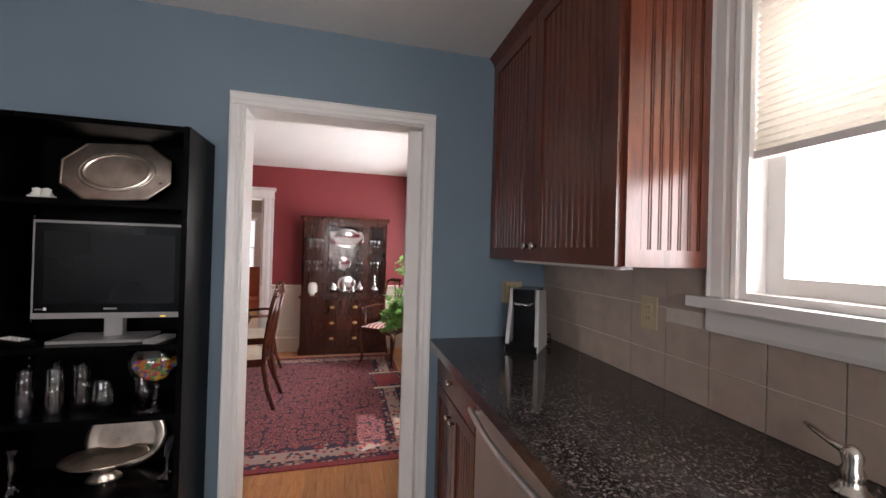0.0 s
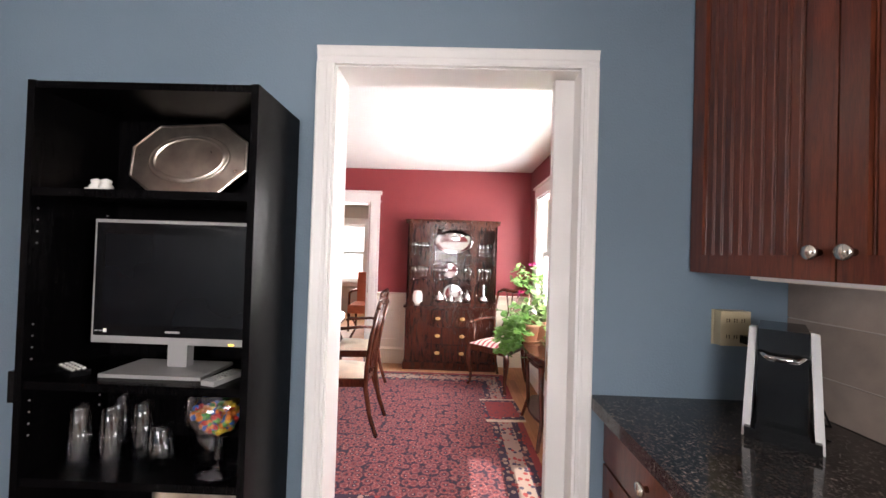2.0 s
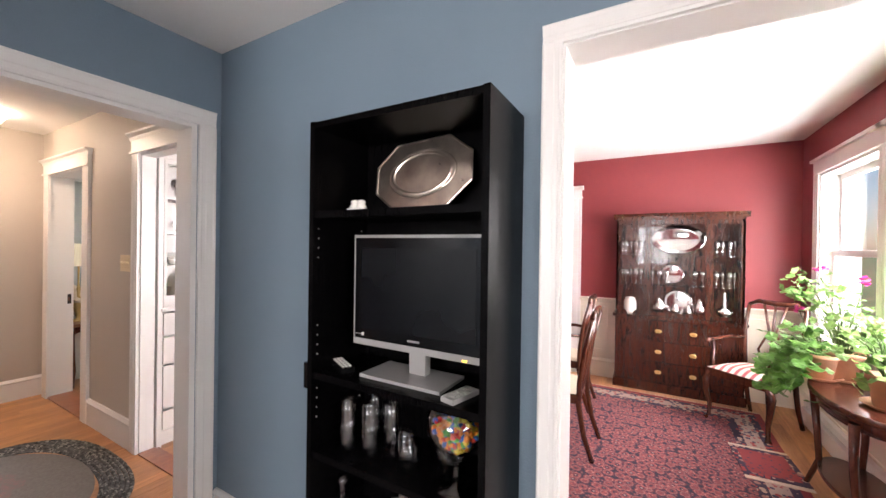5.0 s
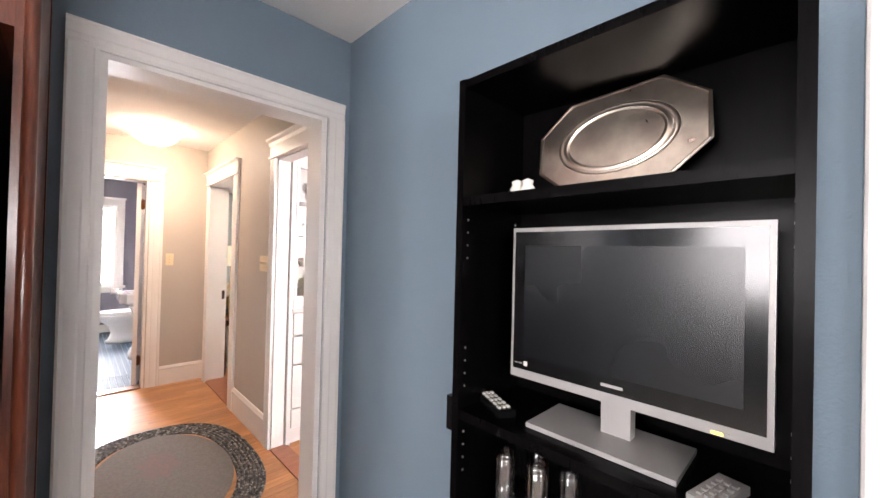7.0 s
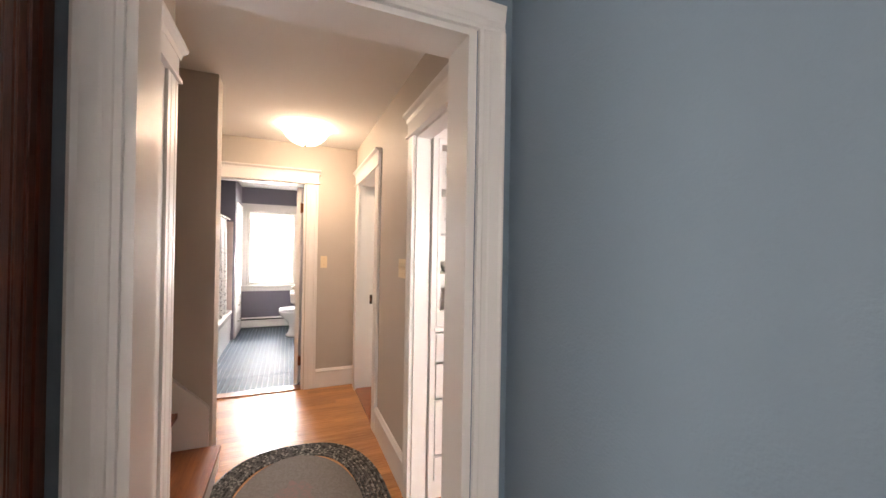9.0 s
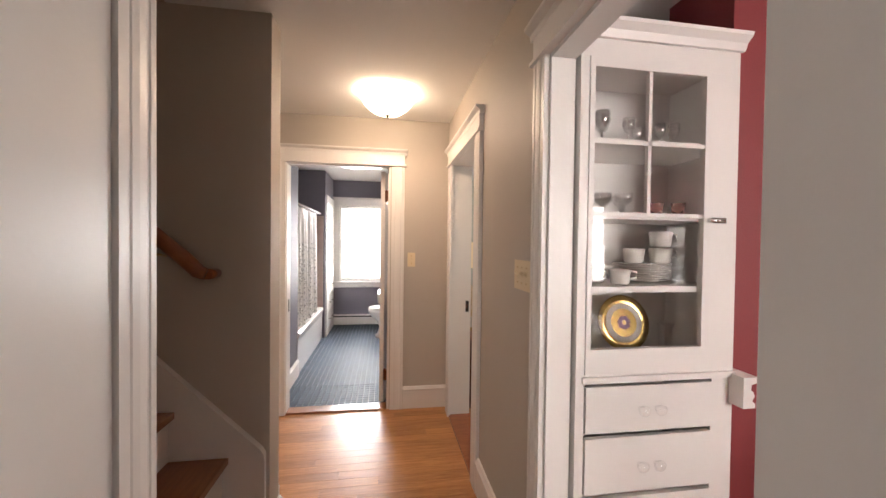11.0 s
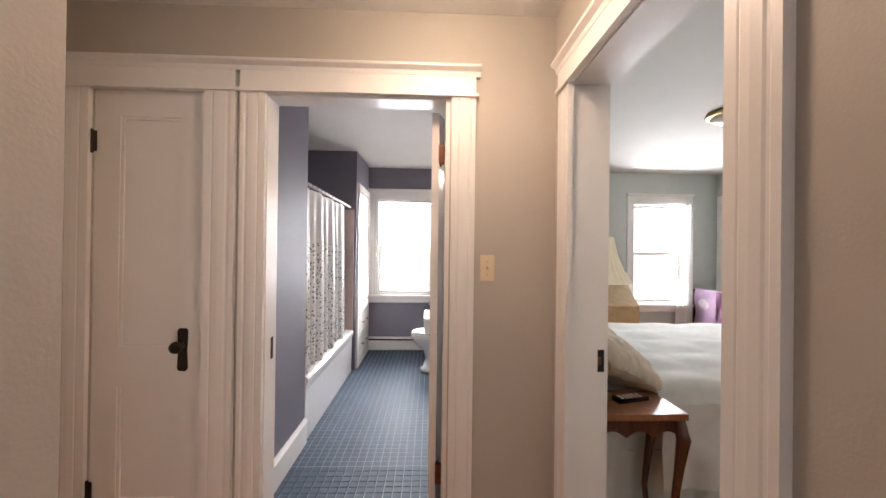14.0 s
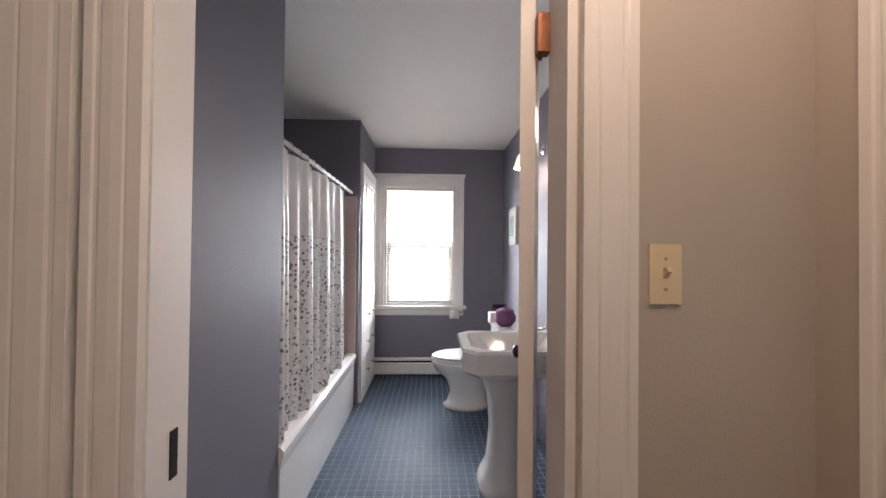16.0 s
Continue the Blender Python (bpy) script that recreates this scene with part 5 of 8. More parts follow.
for x in (-1.10, -0.60):
    _g = thing("glass_candlestick", (x, 1.82, 0.452), "clear glass candlestick on the low shelf", "candlestick", "glass candlesticks")
    bm = bmesh.new()
    lathe(bm, [(0.035, 0), (0.033, 0.008), (0.010, 0.02), (0.016, 0.04), (0.009, 0.06), (0.015, 0.09), (0.009, 0.13), (0.02, 0.15), (0.014, 0.165), (0.010, 0.16), (0.001, 0.15)], (x, 1.82, 0.452), 18)
    part("stem", bm, GLASS, _g)


# ---- dining room things ----
_h = thing("china_hutch", (0.04, 5.25, 0), "mahogany breakfront china hutch with glazed doors and three drawers", "hutch")
HX, HR, HF = -0.505, 0.575, 5.145
part("base_body", boxes((HX, HR, HF + 0.02, 5.355, 0.09, 0.735)), HUTCHW, _h)
part("plinth", boxes((HX - 0.015, HR + 0.015, HF - 0.0, 5.355, 0.0, 0.09)), HUTCHW, _h, "", 0.006, 2)
part("waist_moulding", boxes((HX - 0.02, HR + 0.02, HF - 0.022, 5.355, 0.735, 0.762)), HUTCHW, _h, "", 0.008, 2)
_fh = on_wall('y', HF + 0.02, -1)
for i, (z0, z1) in enumerate(((0.115, 0.305), (0.315, 0.51), (0.52, 0.715))):
    bm = bmesh.new()
    n = 12
    prism(bm, [(-0.245 + 0.56 * k / n, -0.028 * math.sin(math.pi * k / n)) for k in range(n + 1)] + [(0.315, 0.03), (-0.245, 0.03)], lambda a, d, e: (a, HF + 0.012 + d, z0 + e * (z1 - z0)), 0, 1)
    dr = part("drawer", bm, HUTCHW, _h, "bow-fronted mahogany drawer", 0.003)
    for x in (-0.11, 0.18):
        bm = bmesh.new()
        lathe(bm, [(0.030, 0), (0.028, 0.003), (0.001, 0.004)], (0, 0, 0), 18, (1, 0.62), pose(x, HF - 0.012, (z0 + z1) / 2, 90, 0, 0))
        tube(bm, [(x - 0.022, HF - 0.016, (z0 + z1) / 2 + 0.004), (x - 0.02, HF - 0.03, (z0 + z1) / 2 - 0.012), (x + 0.02, HF - 0.03, (z0 + z1) / 2 - 0.012), (x + 0.022, HF - 0.016, (z0 + z1) / 2 + 0.004)], 0.003, 6)
        part("handle", bm, BRASS, dr, "oval brass bail handle")
for a0, a1 in ((HX + 0.01, -0.255), (0.325, HR - 0.01)):
    bm = bmesh.new()
    wbox(bm, _fh, a0, a1, 0.115, 0.715, 0, 0.014)
    dd = part("door", bm, HUTCHW, _h, "", 0.002)
    bm = bmesh.new()
    for s in ((a0 + 0.035, a0 + 0.045, 0.16, 0.67), (a1 - 0.045, a1 - 0.035, 0.16, 0.67), (a0 + 0.045, a1 - 0.045, 0.16, 0.17), (a0 + 0.045, a1 - 0.045, 0.66, 0.67)):
        wbox(bm, _fh, *s, 0.014, 0.02)
    part("moulding", bm, HUTCHW, dd, "", 0.002)
# upper case
part("back_panel", boxes((HX, HR, 5.345, 5.357, 0.762, 1.74)), HUTCHW, _h)
for x in (HX, HR - 0.02):
    part("side_panel", boxes((x, x + 0.02, HF + 0.06, 5.345, 0.762, 1.735)), HUTCHW, _h)
part("top_panel", boxes((HX, HR, HF + 0.05, 5.357, 1.725, 1.745)), HUTCHW, _h)
for z in (1.06, 1.36):
    part("shelf", boxes((HX + 0.02, HR - 0.02, HF + 0.085, 5.345, z, z + 0.012)), HUTCHW, _h)
for a0, a1, f in ((HX, -0.215, 0.06), (-0.215, 0.305, 0.03), (0.305, HR, 0.06)):
    w = 0.030
    bm = bmesh.new()
    y0, y1 = HF + f, HF + f + 0.022
    for s in ((a0, a0 + w, 0.764, 1.73), (a1 - w, a1, 0.764, 1.73), (a0 + w, a1 - w, 0.764, 0.80), (a0 + w, a1 - w, 1.685, 1.73)):
        box(bm, s[0], s[1], y0, y1, s[2], s[3])
    dd = part("glazed_door", bm, HUTCHW, _h, "", 0.003)
    g = part("pane", boxes((a0 + w, a1 - w, y0 + 0.008, y0 + 0.011, 0.80, 1.685)), CLEARPANE, dd, "clear glass pane")
    g.visible_shadow = False
bm = bmesh.new()
for y, f in ((HF - 0.02, 0), (HF + 0.01, 1)):
    a0, a1 = (-0.225, 0.315) if not f else (HX - 0.028, HR + 0.028)
    prism(bm, [(0, 0.02), (0.02, 0.018), (0.035, 0.004), (0.05, 0), (0.05, 0.30), (0, 0.30)], lambda s, d, e: (a0 + e * (a1 - a0), min(5.357, y + d), 1.745 + s), 0, 1)
part("cornice", bm, HUTCHW, _h)


def vessel(name, at, prof, material, label, category, group="", seg=20, squash=(1, 1), partname="body"):
    t = thing(name, at, label, category, group)
    bm = bmesh.new()
    lathe(bm, prof, at, seg, squash)
    part(partname, bm, material, t)
    return t


STEMGLASS = [(0.026, 0), (0.025, 0.003), (0.004, 0.008), (0.004, 0.06), (0.02, 0.08), (0.028, 0.11), (0.026, 0.15), (0.024, 0.15), (0.026, 0.11), (0.001, 0.08)]
for z in (1.073, 1.373):
    _g = None
    for x, y in ((-0.455, 5.29), (-0.415, 5.24), (-0.365, 5.29), (-0.32, 5.24), (-0.275, 5.29), (0.365, 5.25), (0.415, 5.29), (0.465, 5.25), (0.51, 5.29)):
        if _g is None:
            _g = vessel("wine_glass", (x, y, z), STEMGLASS, CRYSTAL, "clear stemmed wine glass in the hutch", "glass", "hutch glasses", 14, (1, 1), "bowl")
        else:
            copy_thing(_g, pose(x, y, z))
for x, y in ((-0.17, 5.29), (-0.11, 5.26), (-0.05, 5.29), (0.2, 5.28), (0.255, 5.26)):
    copy_thing(_g, pose(x, y, 1.073))
_g = thing("oval_silver_platter", (0.05, 5.31, 1.373), "large oval silver platter standing in the hutch", "platter")
bm = bmesh.new()
lathe(bm, [(0.24, 0), (0.243, 0.006), (0.225, 0.010), (0.19, 0.004), (0.18, 0.008), (0.17, 0.003), (0.001, 0.002)], (0, 0, 0), 44, (1, 0.62), pose(0.05, 5.315, 1.535, 82, 0, 0))
part("dish", bm, CHROME, _g)
_g = thing("silver_charger", (0.06, 5.31, 0.765), "round silver charger standing in the hutch", "plate")
bm = bmesh.new()
lathe(bm, [(0.125, 0), (0.128, 0.006), (0.115, 0.010), (0.09, 0.004), (0.001, 0.003)], (0, 0, 0), 36, (1, 1), pose(0.06, 5.315, 0.90, 80, 0, 0))
part("dish", bm, CHROME, _g)
_g = thing("silver_charger", (0.0, 5.31, 1.075), "round silver charger standing on the hutch shelf", "plate")
bm = bmesh.new()
lathe(bm, [(0.10, 0), (0.103, 0.006), (0.09, 0.010), (0.07, 0.004), (0.001, 0.003)], (0, 0, 0), 36, (1, 1), pose(0.01, 5.318, 1.185, 80, 0, 0))
part("dish", bm, CHROME, _g)
TEAPOT = [(0.035, 0), (0.034, 0.01), (0.02, 0.02), (0.05, 0.045), (0.06, 0.08), (0.045, 0.115), (0.03, 0.13), (0.034, 0.14), (0.01, 0.155), (0.012, 0.165), (0.001, 0.175)]
for x, k in ((-0.11, 1.0), (0.03, 0.75), (0.14, 0.7), (0.235, 1.1)):
    t = thing("silver_teapot", (x, 5.24, 0.765), "polished silver teapot in the hutch", "teapot", "silver tea service")
    bm = bmesh.new()
    lathe(bm, [(r * k, h * k) for r, h in TEAPOT], (x, 5.24, 0.765), 20)
    part("body", bm, CHROME, t)
    bm = bmesh.new()
    tube(bm, [(x + 0.055 * k, 5.24, 0.765 + 0.06 * k), (x + 0.085 * k, 5.24, 0.765 + 0.09 * k), (x + 0.10 * k, 5.24, 0.765 + 0.13 * k)], [0.012 * k, 0.008 * k, 0.006 * k], 8)
    part("spout", bm, CHROME, t)
    bm = bmesh.new()
    tube(bm, [(x - 0.055 * k, 5.24, 0.765 + 0.05 * k), (x - 0.095 * k, 5.24, 0.765 + 0.07 * k), (x - 0.09 * k, 5.24, 0.765 + 0.12 * k), (x - 0.045 * k, 5.24, 0.765 + 0.115 * k)], 0.004 * k, 6)
    part("handle", bm, CHROME, t)
vessel("porcelain_jar", (-0.37, 5.25, 0.764), [(0.05, 0), (0.06, 0.03), (0.06, 0.12), (0.045, 0.15), (0.05, 0.16), (0.001, 0.17)], CERAMIC, "white porcelain jar in the hutch", "jar")
vessel("silver_urn", (0.43, 5.25, 0.764), [(0.05, 0), (0.02, 0.02), (0.06, 0.06), (0.07, 0.09), (0.03, 0.12), (0.012, 0.15), (0.012, 0.26), (0.001, 0.27)], CHROME, "tall silver urn in the hutch", "urn")

# persian rug: nested borders
_r = thing("persian_rug", (-1.0, 3.8, 0), "large red persian rug with dark and pale floral borders", "rug")
RX, RR, RYN, RYF = -2.75, 0.66, 2.56, 5.03
def rug_ring(name, inset0, inset1, mat, z):
    bm = bmesh.new()
    a = (RX + inset0, RR - inset0, RYN + inset0, RYF - inset0)
    b = (RX + inset1, RR - inset1, RYN + inset1, RYF - inset1)
    for d in ((a[0], a[1], a[2], b[2]), (a[0], a[1], b[3], a[3]), (a[0], b[0], b[2], b[3]), (b[1], a[1], b[2], b[3])):
        box(bm, *d, 0.0, z)
    part(name, bm, mat, _r)
rug_ring("outer_band", 0.0, 0.05, RUGRED, 0.0085)
rug_ring("dark_border", 0.05, 0.10, RUGDARK, 0.009)
rug_ring("pale_border", 0.10, 0.21, RUGPALE, 0.009)
rug_ring("inner_border", 0.21, 0.27, RUGDARK, 0.009)
part("field", boxes((RX + 0.27, RR - 0.27, RYN + 0.27, RYF - 0.27, 0, 0.009)), RUG, _r, "madder red floral field")
bm = bmesh.new()
for k in range(230):
    x = RX + 0.005 + (RR - RX - 0.01) * k / 229
    box(bm, x, x + 0.006, RYF, RYF + 0.035 + 0.01 * math.sin(k * 2.3), 0.0, 0.004)
part("fringe", bm, CREAMF, _r, "cream knotted fringe")
_m = thing("small_rug", (0.51, 4.06, 0.009), "small dark red woven mat with pale fringe", "rug")
_mm = pose(0.51, 4.06, 0.0095, 0, 0, 3)
def mbox(*d):
    bm = boxes(*d)
    bm.transform(_mm)
    return bm
part("field", mbox((-0.13, 0.13, -0.16, 0.16, 0, 0.008)), RUGRED, _m)
part("border", mbox((-0.165, -0.13, -0.2, 0.2, 0, 0.0075), (0.13, 0.165, -0.2, 0.2, 0, 0.0075), (-0.13, 0.13, -0.2, -0.16, 0, 0.0075), (-0.13, 0.13, 0.16, 0.2, 0, 0.0075)), RUGDARK, _m)
for _y in (-0.235, 0.2):
    part("fringe", mbox((-0.165, 0.165, _y, _y + 0.035, 0, 0.004)), CREAMF, _m, "cream fringe")


def dining_chair(name, at, turn, label, seatmat, arms=False, group=""):
    """Faces its own -y; back at +y. Built round the origin of its base."""
    t = thing(name, at, label, "chair", group)
    m = pose(*at, 0, 0, turn)

    def add(n, bm, mat, lab="", bev=0.0):
        bm.transform(m)
        return part(n, bm, mat, t, lab, bev, 2)
    bm = bmesh.new()
    prism(bm, [(-0.19, 0.2), (0.19, 0.2), (0.24, -0.22), (-0.24, -0.22)], lambda a, b, d: (a, b, d), 0.37, 0.43)
    add("seat_frame", bm, MAHOG, "", 0.008)
    bm = bmesh.new()
    grid(bm, 10, 10, lambda u, v: ((u - 0.5) * (0.46 - 0.09 * v), -0.215 + 0.40 * v, 0.432 + 0.045 * (1 - (2 * u - 1) ** 4) * (1 - (2 * v - 1) ** 4)))
    add("seat", bm, seatmat)
    for s in (-1, 1):
        bm = bmesh.new()
        tube(bm, [(s * 0.215, -0.20, 0.40), (s * 0.24, -0.225, 0.33), (s * 0.235, -0.22, 0.24), (s * 0.212, -0.20, 0.12), (s * 0.215, -0.205, 0.03), (s * 0.23, -0.225, 0.0)], [0.03, 0.032, 0.024, 0.016, 0.015, 0.024], 10)
        add("leg", bm, MAHOG)
        bm = bmesh.new()
        tube(bm, [(s * 0.185, 0.29, 0.0), (s * 0.18, 0.235, 0.16), (s * 0.178, 0.20, 0.36), (s * 0.185, 0.205, 0.52), (s * 0.205, 0.235, 0.74), (s * 0.20, 0.285, 0.95)], [0.016, 0.018, 0.02, 0.017, 0.016, 0.014], 8)
        add("back_leg", bm, MAHOG)
    bm = bmesh.new()
    tube(bm, [(-0.20, 0.285, 0.95), (-0.13, 0.285, 0.985), (0, 0.28, 0.975), (0.13, 0.285, 0.985), (0.20, 0.285, 0.95)], [0.015, 0.02, 0.024, 0.02, 0.015], 8)
    add("top_rail", bm, MAHOG)
    for x0, x1 in ((-0.05, -0.09), (0.0, 0.0), (0.05, 0.09)):
        bm = bmesh.new()
        tube(bm, [(x0 * 0.6, 0.195, 0.43), (x1, 0.215, 0.58), (x0 * 0.5, 0.24, 0.74), (x1 * 0.9, 0.275, 0.96)], [0.014, 0.012, 0.014, 0.012], 8, 0.6)
        add("splat", bm, MAHOG)
    if arms:
        for s in (-1, 1):
            bm = bmesh.new()
            tube(bm, [(s * 0.195, 0.225, 0.66), (s * 0.25, 0.10, 0.665), (s * 0.275, -0.05, 0.65), (s * 0.27, -0.14, 0.645), (s * 0.255, -0.17, 0.63)], [0.012, 0.015, 0.016, 0.02, 0.012], 8)
            tube(bm, [(s * 0.265, -0.10, 0.645), (s * 0.275, -0.06, 0.56), (s * 0.255, -0.10, 0.48), (s * 0.23, -0.13, 0.41)], 0.013, 8)
            add("arm", bm, MAHOG)
    return t


dining_chair("dining_chair", (-0.79, 3.67, 0.009), -90, "mahogany dining chair with pierced splat and cream seat", CREAMF, False, "dining chairs")
dining_chair("dining_chair", (-0.92, 4.45, 0.009), -90, "mahogany dining chair with pierced splat beside the table", CREAMF, True, "dining chairs")
dining_chair("armchair", (0.56, 4.74, 0.009), -40, "mahogany open armchair with a rose striped seat", STRIPE_R, True)
_t = thing("dining_table", (-1.55, 4.0, 0), "long oval polished mahogany dining table", "table")
bm = bmesh.new()
lathe(bm, [(0.98, 0.71), (1.0, 0.72), (1.0, 0.735), (0.99, 0.745)], (-1.58, 4.0, 0), 48, (0.62, 1.0))
part("tabletop", bm, MAHOG, _t)
for y in (3.55, 4.45):
    bm = bmesh.new()
    lathe(bm, [(0.07, 0.12), (0.05, 0.2), (0.08, 0.35), (0.05, 0.5), (0.09, 0.7)], (-1.58, y, 0), 16)
    part("pedestal", bm, MAHOG, _t)
    for a in range(3):
        bm = bmesh.new()
        c, s = math.cos(a * 2.09 + 0.3), math.sin(a * 2.09 + 0.3)
        tube(bm, [(-1.58 + 0.05 * c, y + 0.05 * s, 0.22), (-1.58 + 0.2 * c, y + 0.2 * s, 0.13), (-1.58 + 0.36 * c, y + 0.36 * s, 0.03)], [0.035, 0.028, 0.02], 8)
        part("foot", bm, MAHOG, _t)

# half-round table with plants at the window
_t = thing("side_table", (0.80, 3.72, 0), "oval two-tier mahogany side table by the window", "table")
bm = bmesh.new()
lathe(bm, [(0.39, 0.625), (0.40, 0.632), (0.40, 0.655), (0.385, 0.66)], (0.80, 3.66, 0), 40, (0.45, 1.0))
part("tabletop", bm, MAHOG, _t)
bm = bmesh.new()
lathe(bm, [(0.35, 0.565), (0.35, 0.624)], (0.80, 3.66, 0), 40, (0.42, 1.0))
part("apron", bm, MAHOG, _t)
bm = bmesh.new()
lathe(bm, [(0.30, 0.17), (0.305, 0.175), (0.305, 0.19), (0.30, 0.195)], (0.80, 3.66, 0), 40, (0.45, 1.0))
part("lower_shelf", bm, MAHOG, _t)
for x, y in ((0.69, 3.92), (0.69, 3.40), (0.91, 3.92), (0.91, 3.40)):
    bm = bmesh.new()
    sx, sy = (-0.02 if x < 0.8 else 0.02), (0.03 if y > 3.6 else -0.03)
    tube(bm, [(x, y, 0.60), (x - sx * 0.5, y - sy, 0.35), (x - sx, y - sy, 0.19), (x + sx, y + sy, 0.01), (x + 1.3 * sx, y + 1.3 * sy, 0.0)], [0.022, 0.017, 0.016, 0.013, 0.016], 8)
    part("leg", bm, MAHOG, _t)


def leaf(bm, c, d, n, size, lobes=True):
    """One cupped, lobed leaf."""
    d, n = d.normalized(), n.normalized()
    s = d.cross(n).normalized()
    mid = bm.verts.new(c + n * size * 0.06)
    ring = []
    k = 9
    for i in range(k):
        a = 2 * math.pi * i / k
        r = size * 0.5 * (1 + (0.16 if i % 2 else -0.06) * (1 if lobes else 0.4))
        ring.append(bm.verts.new(c + d * math.cos(a) * r + s * math.sin(a) * r * 0.9 + n * size * (0.10 if i % 2 else -0.03)))
    for i in range(k):
        bm.faces.new((mid, ring[i], ring[(i + 1) % k]))


def plant(name, at, pot_r, pot_h, label, clumps, count, mat, size, seed, flowers=()):
    t = thing(name, at, label, "plant")
    x, y, z = at
    bm = bmesh.new()
    lathe(bm, [(pot_r * 0.7, 0), (pot_r * 0.95, pot_h * 0.85), (pot_r * 1.05, pot_h * 0.86), (pot_r * 1.05, pot_h), (pot_r * 0.92, pot_h), (pot_r * 0.88, pot_h * 0.9), (0.001, pot_h * 0.88)], at, 24)
    part("pot", bm, TERRA, t, "terracotta pot")
    bm = bmesh.new()
    lathe(bm, [(pot_r * 0.9, 0.0), (pot_r * 1.25, 0.02), (pot_r * 1.2, 0.02), (pot_r * 0.85, 0.006)], (x, y, z - 0.001), 24)
    part("saucer", bm, TERRA, t, "terracotta saucer")
    rnd = random.Random(seed)
    stems, leaves = bmesh.new(), bmesh.new()
    for k in range(count):
        cx, cy, cz, sp = clumps[k % len(clumps)]
        tip = Vector((x + cx + rnd.gauss(0, sp), y + cy + rnd.gauss(0, sp), z + cz + rnd.gauss(0, sp * 0.8)))
        root = Vector((x + rnd.uniform(-0.3, 0.3) * pot_r, y + rnd.uniform(-0.3, 0.3) * pot_r, z + pot_h * 0.9))
        if k % 4 == 0:
            mid = (root + tip) / 2 + Vector((0, 0, 0.05))
            tube(stems, [root, mid, tip], [0.004, 0.003, 0.0015], 5)
        out = (tip - root)
        out.z *= 0.3
        leaf(leaves, tip, Vector((rnd.uniform(-1, 1), rnd.uniform(-1, 1), rnd.uniform(-0.6, 0.1))) + out * 2, Vector((rnd.uniform(-0.7, 0.5), rnd.uniform(-0.9, 0.3), 0.7)), size * rnd.uniform(0.6, 1.2))
    tagged(part("stem", stems, STEM, t), "", "", "", "stuff")
    part("foliage", leaves, mat, t)
    for fx, fy, fz in flowers:
        bm = bmesh.new()
        tube(bm, [(x, y, z + pot_h), (x + fx * 0.6, y + fy * 0.6, z + fz * 0.7), (x + fx, y + fy, z + fz)], 0.002, 5)
        part("flower_stalk", bm, STEM, t)
        bm = bmesh.new()
        for k in range(14):
            leaf(bm, Vector((x + fx, y + fy, z + fz)) + Vector((rnd.gauss(0, 0.016), rnd.gauss(0, 0.016), rnd.gauss(0, 0.012))), Vector((rnd.uniform(-1, 1), rnd.uniform(-1, 1), 0.2)), Vector((rnd.uniform(-1, 1), rnd.uniform(-1, 1), 1)), 0.026, False)
        part("flower", bm, MAGENTA, t, "magenta blossom")
    return t


plant("geranium", (0.72, 3.95, 0.661), 0.085, 0.15, "trailing green geranium in a terracotta pot", [(-0.13, 0.03, 0.12, 0.08), (-0.19, 0.02, 0.02, 0.07), (-0.10, -0.04, 0.20, 0.07), (-0.05, 0.06, 0.12, 0.08), (-0.18, -0.04, -0.04, 0.05), (-0.15, -0.06, 0.08, 0.07)], 240, LEAF, 0.072, 3, [(-0.07, 0.1, 0.40)])
plant("geranium", (0.84, 4.0, 0.661), 0.10, 0.17, "tall leggy geranium with magenta blossoms on the side table", [(-0.10, 0.0, 0.52, 0.06), (-0.16, 0.05, 0.58, 0.05), (0.0, -0.02, 0.45, 0.09), (0.03, -0.1, 0.38, 0.09), (-0.02, -0.2, 0.3, 0.08), (-0.22, 0.02, 0.50, 0.03)], 150, LEAF2, 0.055, 5, [(-0.08, 0.08, 0.66), (0.02, -0.18, 0.60)])
plant("geranium", (0.86, 3.52, 0.661), 0.09, 0.16, "pale green potted geranium in the window light", [(0.0, 0.0, 0.32, 0.09), (-0.08, 0.08, 0.26, 0.08), (0.02, -0.1, 0.28, 0.08), (0.0, -0.02, 0.2, 0.09)], 130, LEAF2, 0.055, 8)

# baseboard heaters
def heater(name, fn, a0, a1, h, label):
    t = thing(name, fn((a0 + a1) / 2, 0, 0), label, "heater")
    bm = bmesh.new()
    prism(bm, [(0.02, 0), (0.02, 0.05), (0.03, 0.062), (h - 0.05, 0.062), (h - 0.045, 0.05), (h - 0.045, 0)], lambda s, d, e: fn(a0 + e * (a1 - a0), s, d), 0, 1)
    part("front_cover", bm, WHITE, t)
    bm = bmesh.new()
    prism(bm, [(h - 0.02, 0), (h - 0.02, 0.055), (h, 0.03), (h, 0)], lambda s, d, e: fn(a0 + e * (a1 - a0), s, d), 0, 1)
    part("top_cover", bm, WHITE, t)
    # solid near-black fill puts the slot's shade into colour
    bm = bmesh.new()
    wbox(bm, fn, a0 + 0.005, a1 - 0.005, h - 0.044, h - 0.021, 0, 0.035)
    part("louvre", bm, DARKVOID, t, "near-black block painted as the shade in the louvre gap")
    return t


heater("baseboard_heater", on_wall('x', DX1 - 0.025, -1), 2.4, 5.0, 0.20, "white baseboard heater under the dining windows")
heater("baseboard_heater", on_wall('x', BX0, 1), 0.658, 1.98, 0.185, "white baseboard heater under the bathroom window")

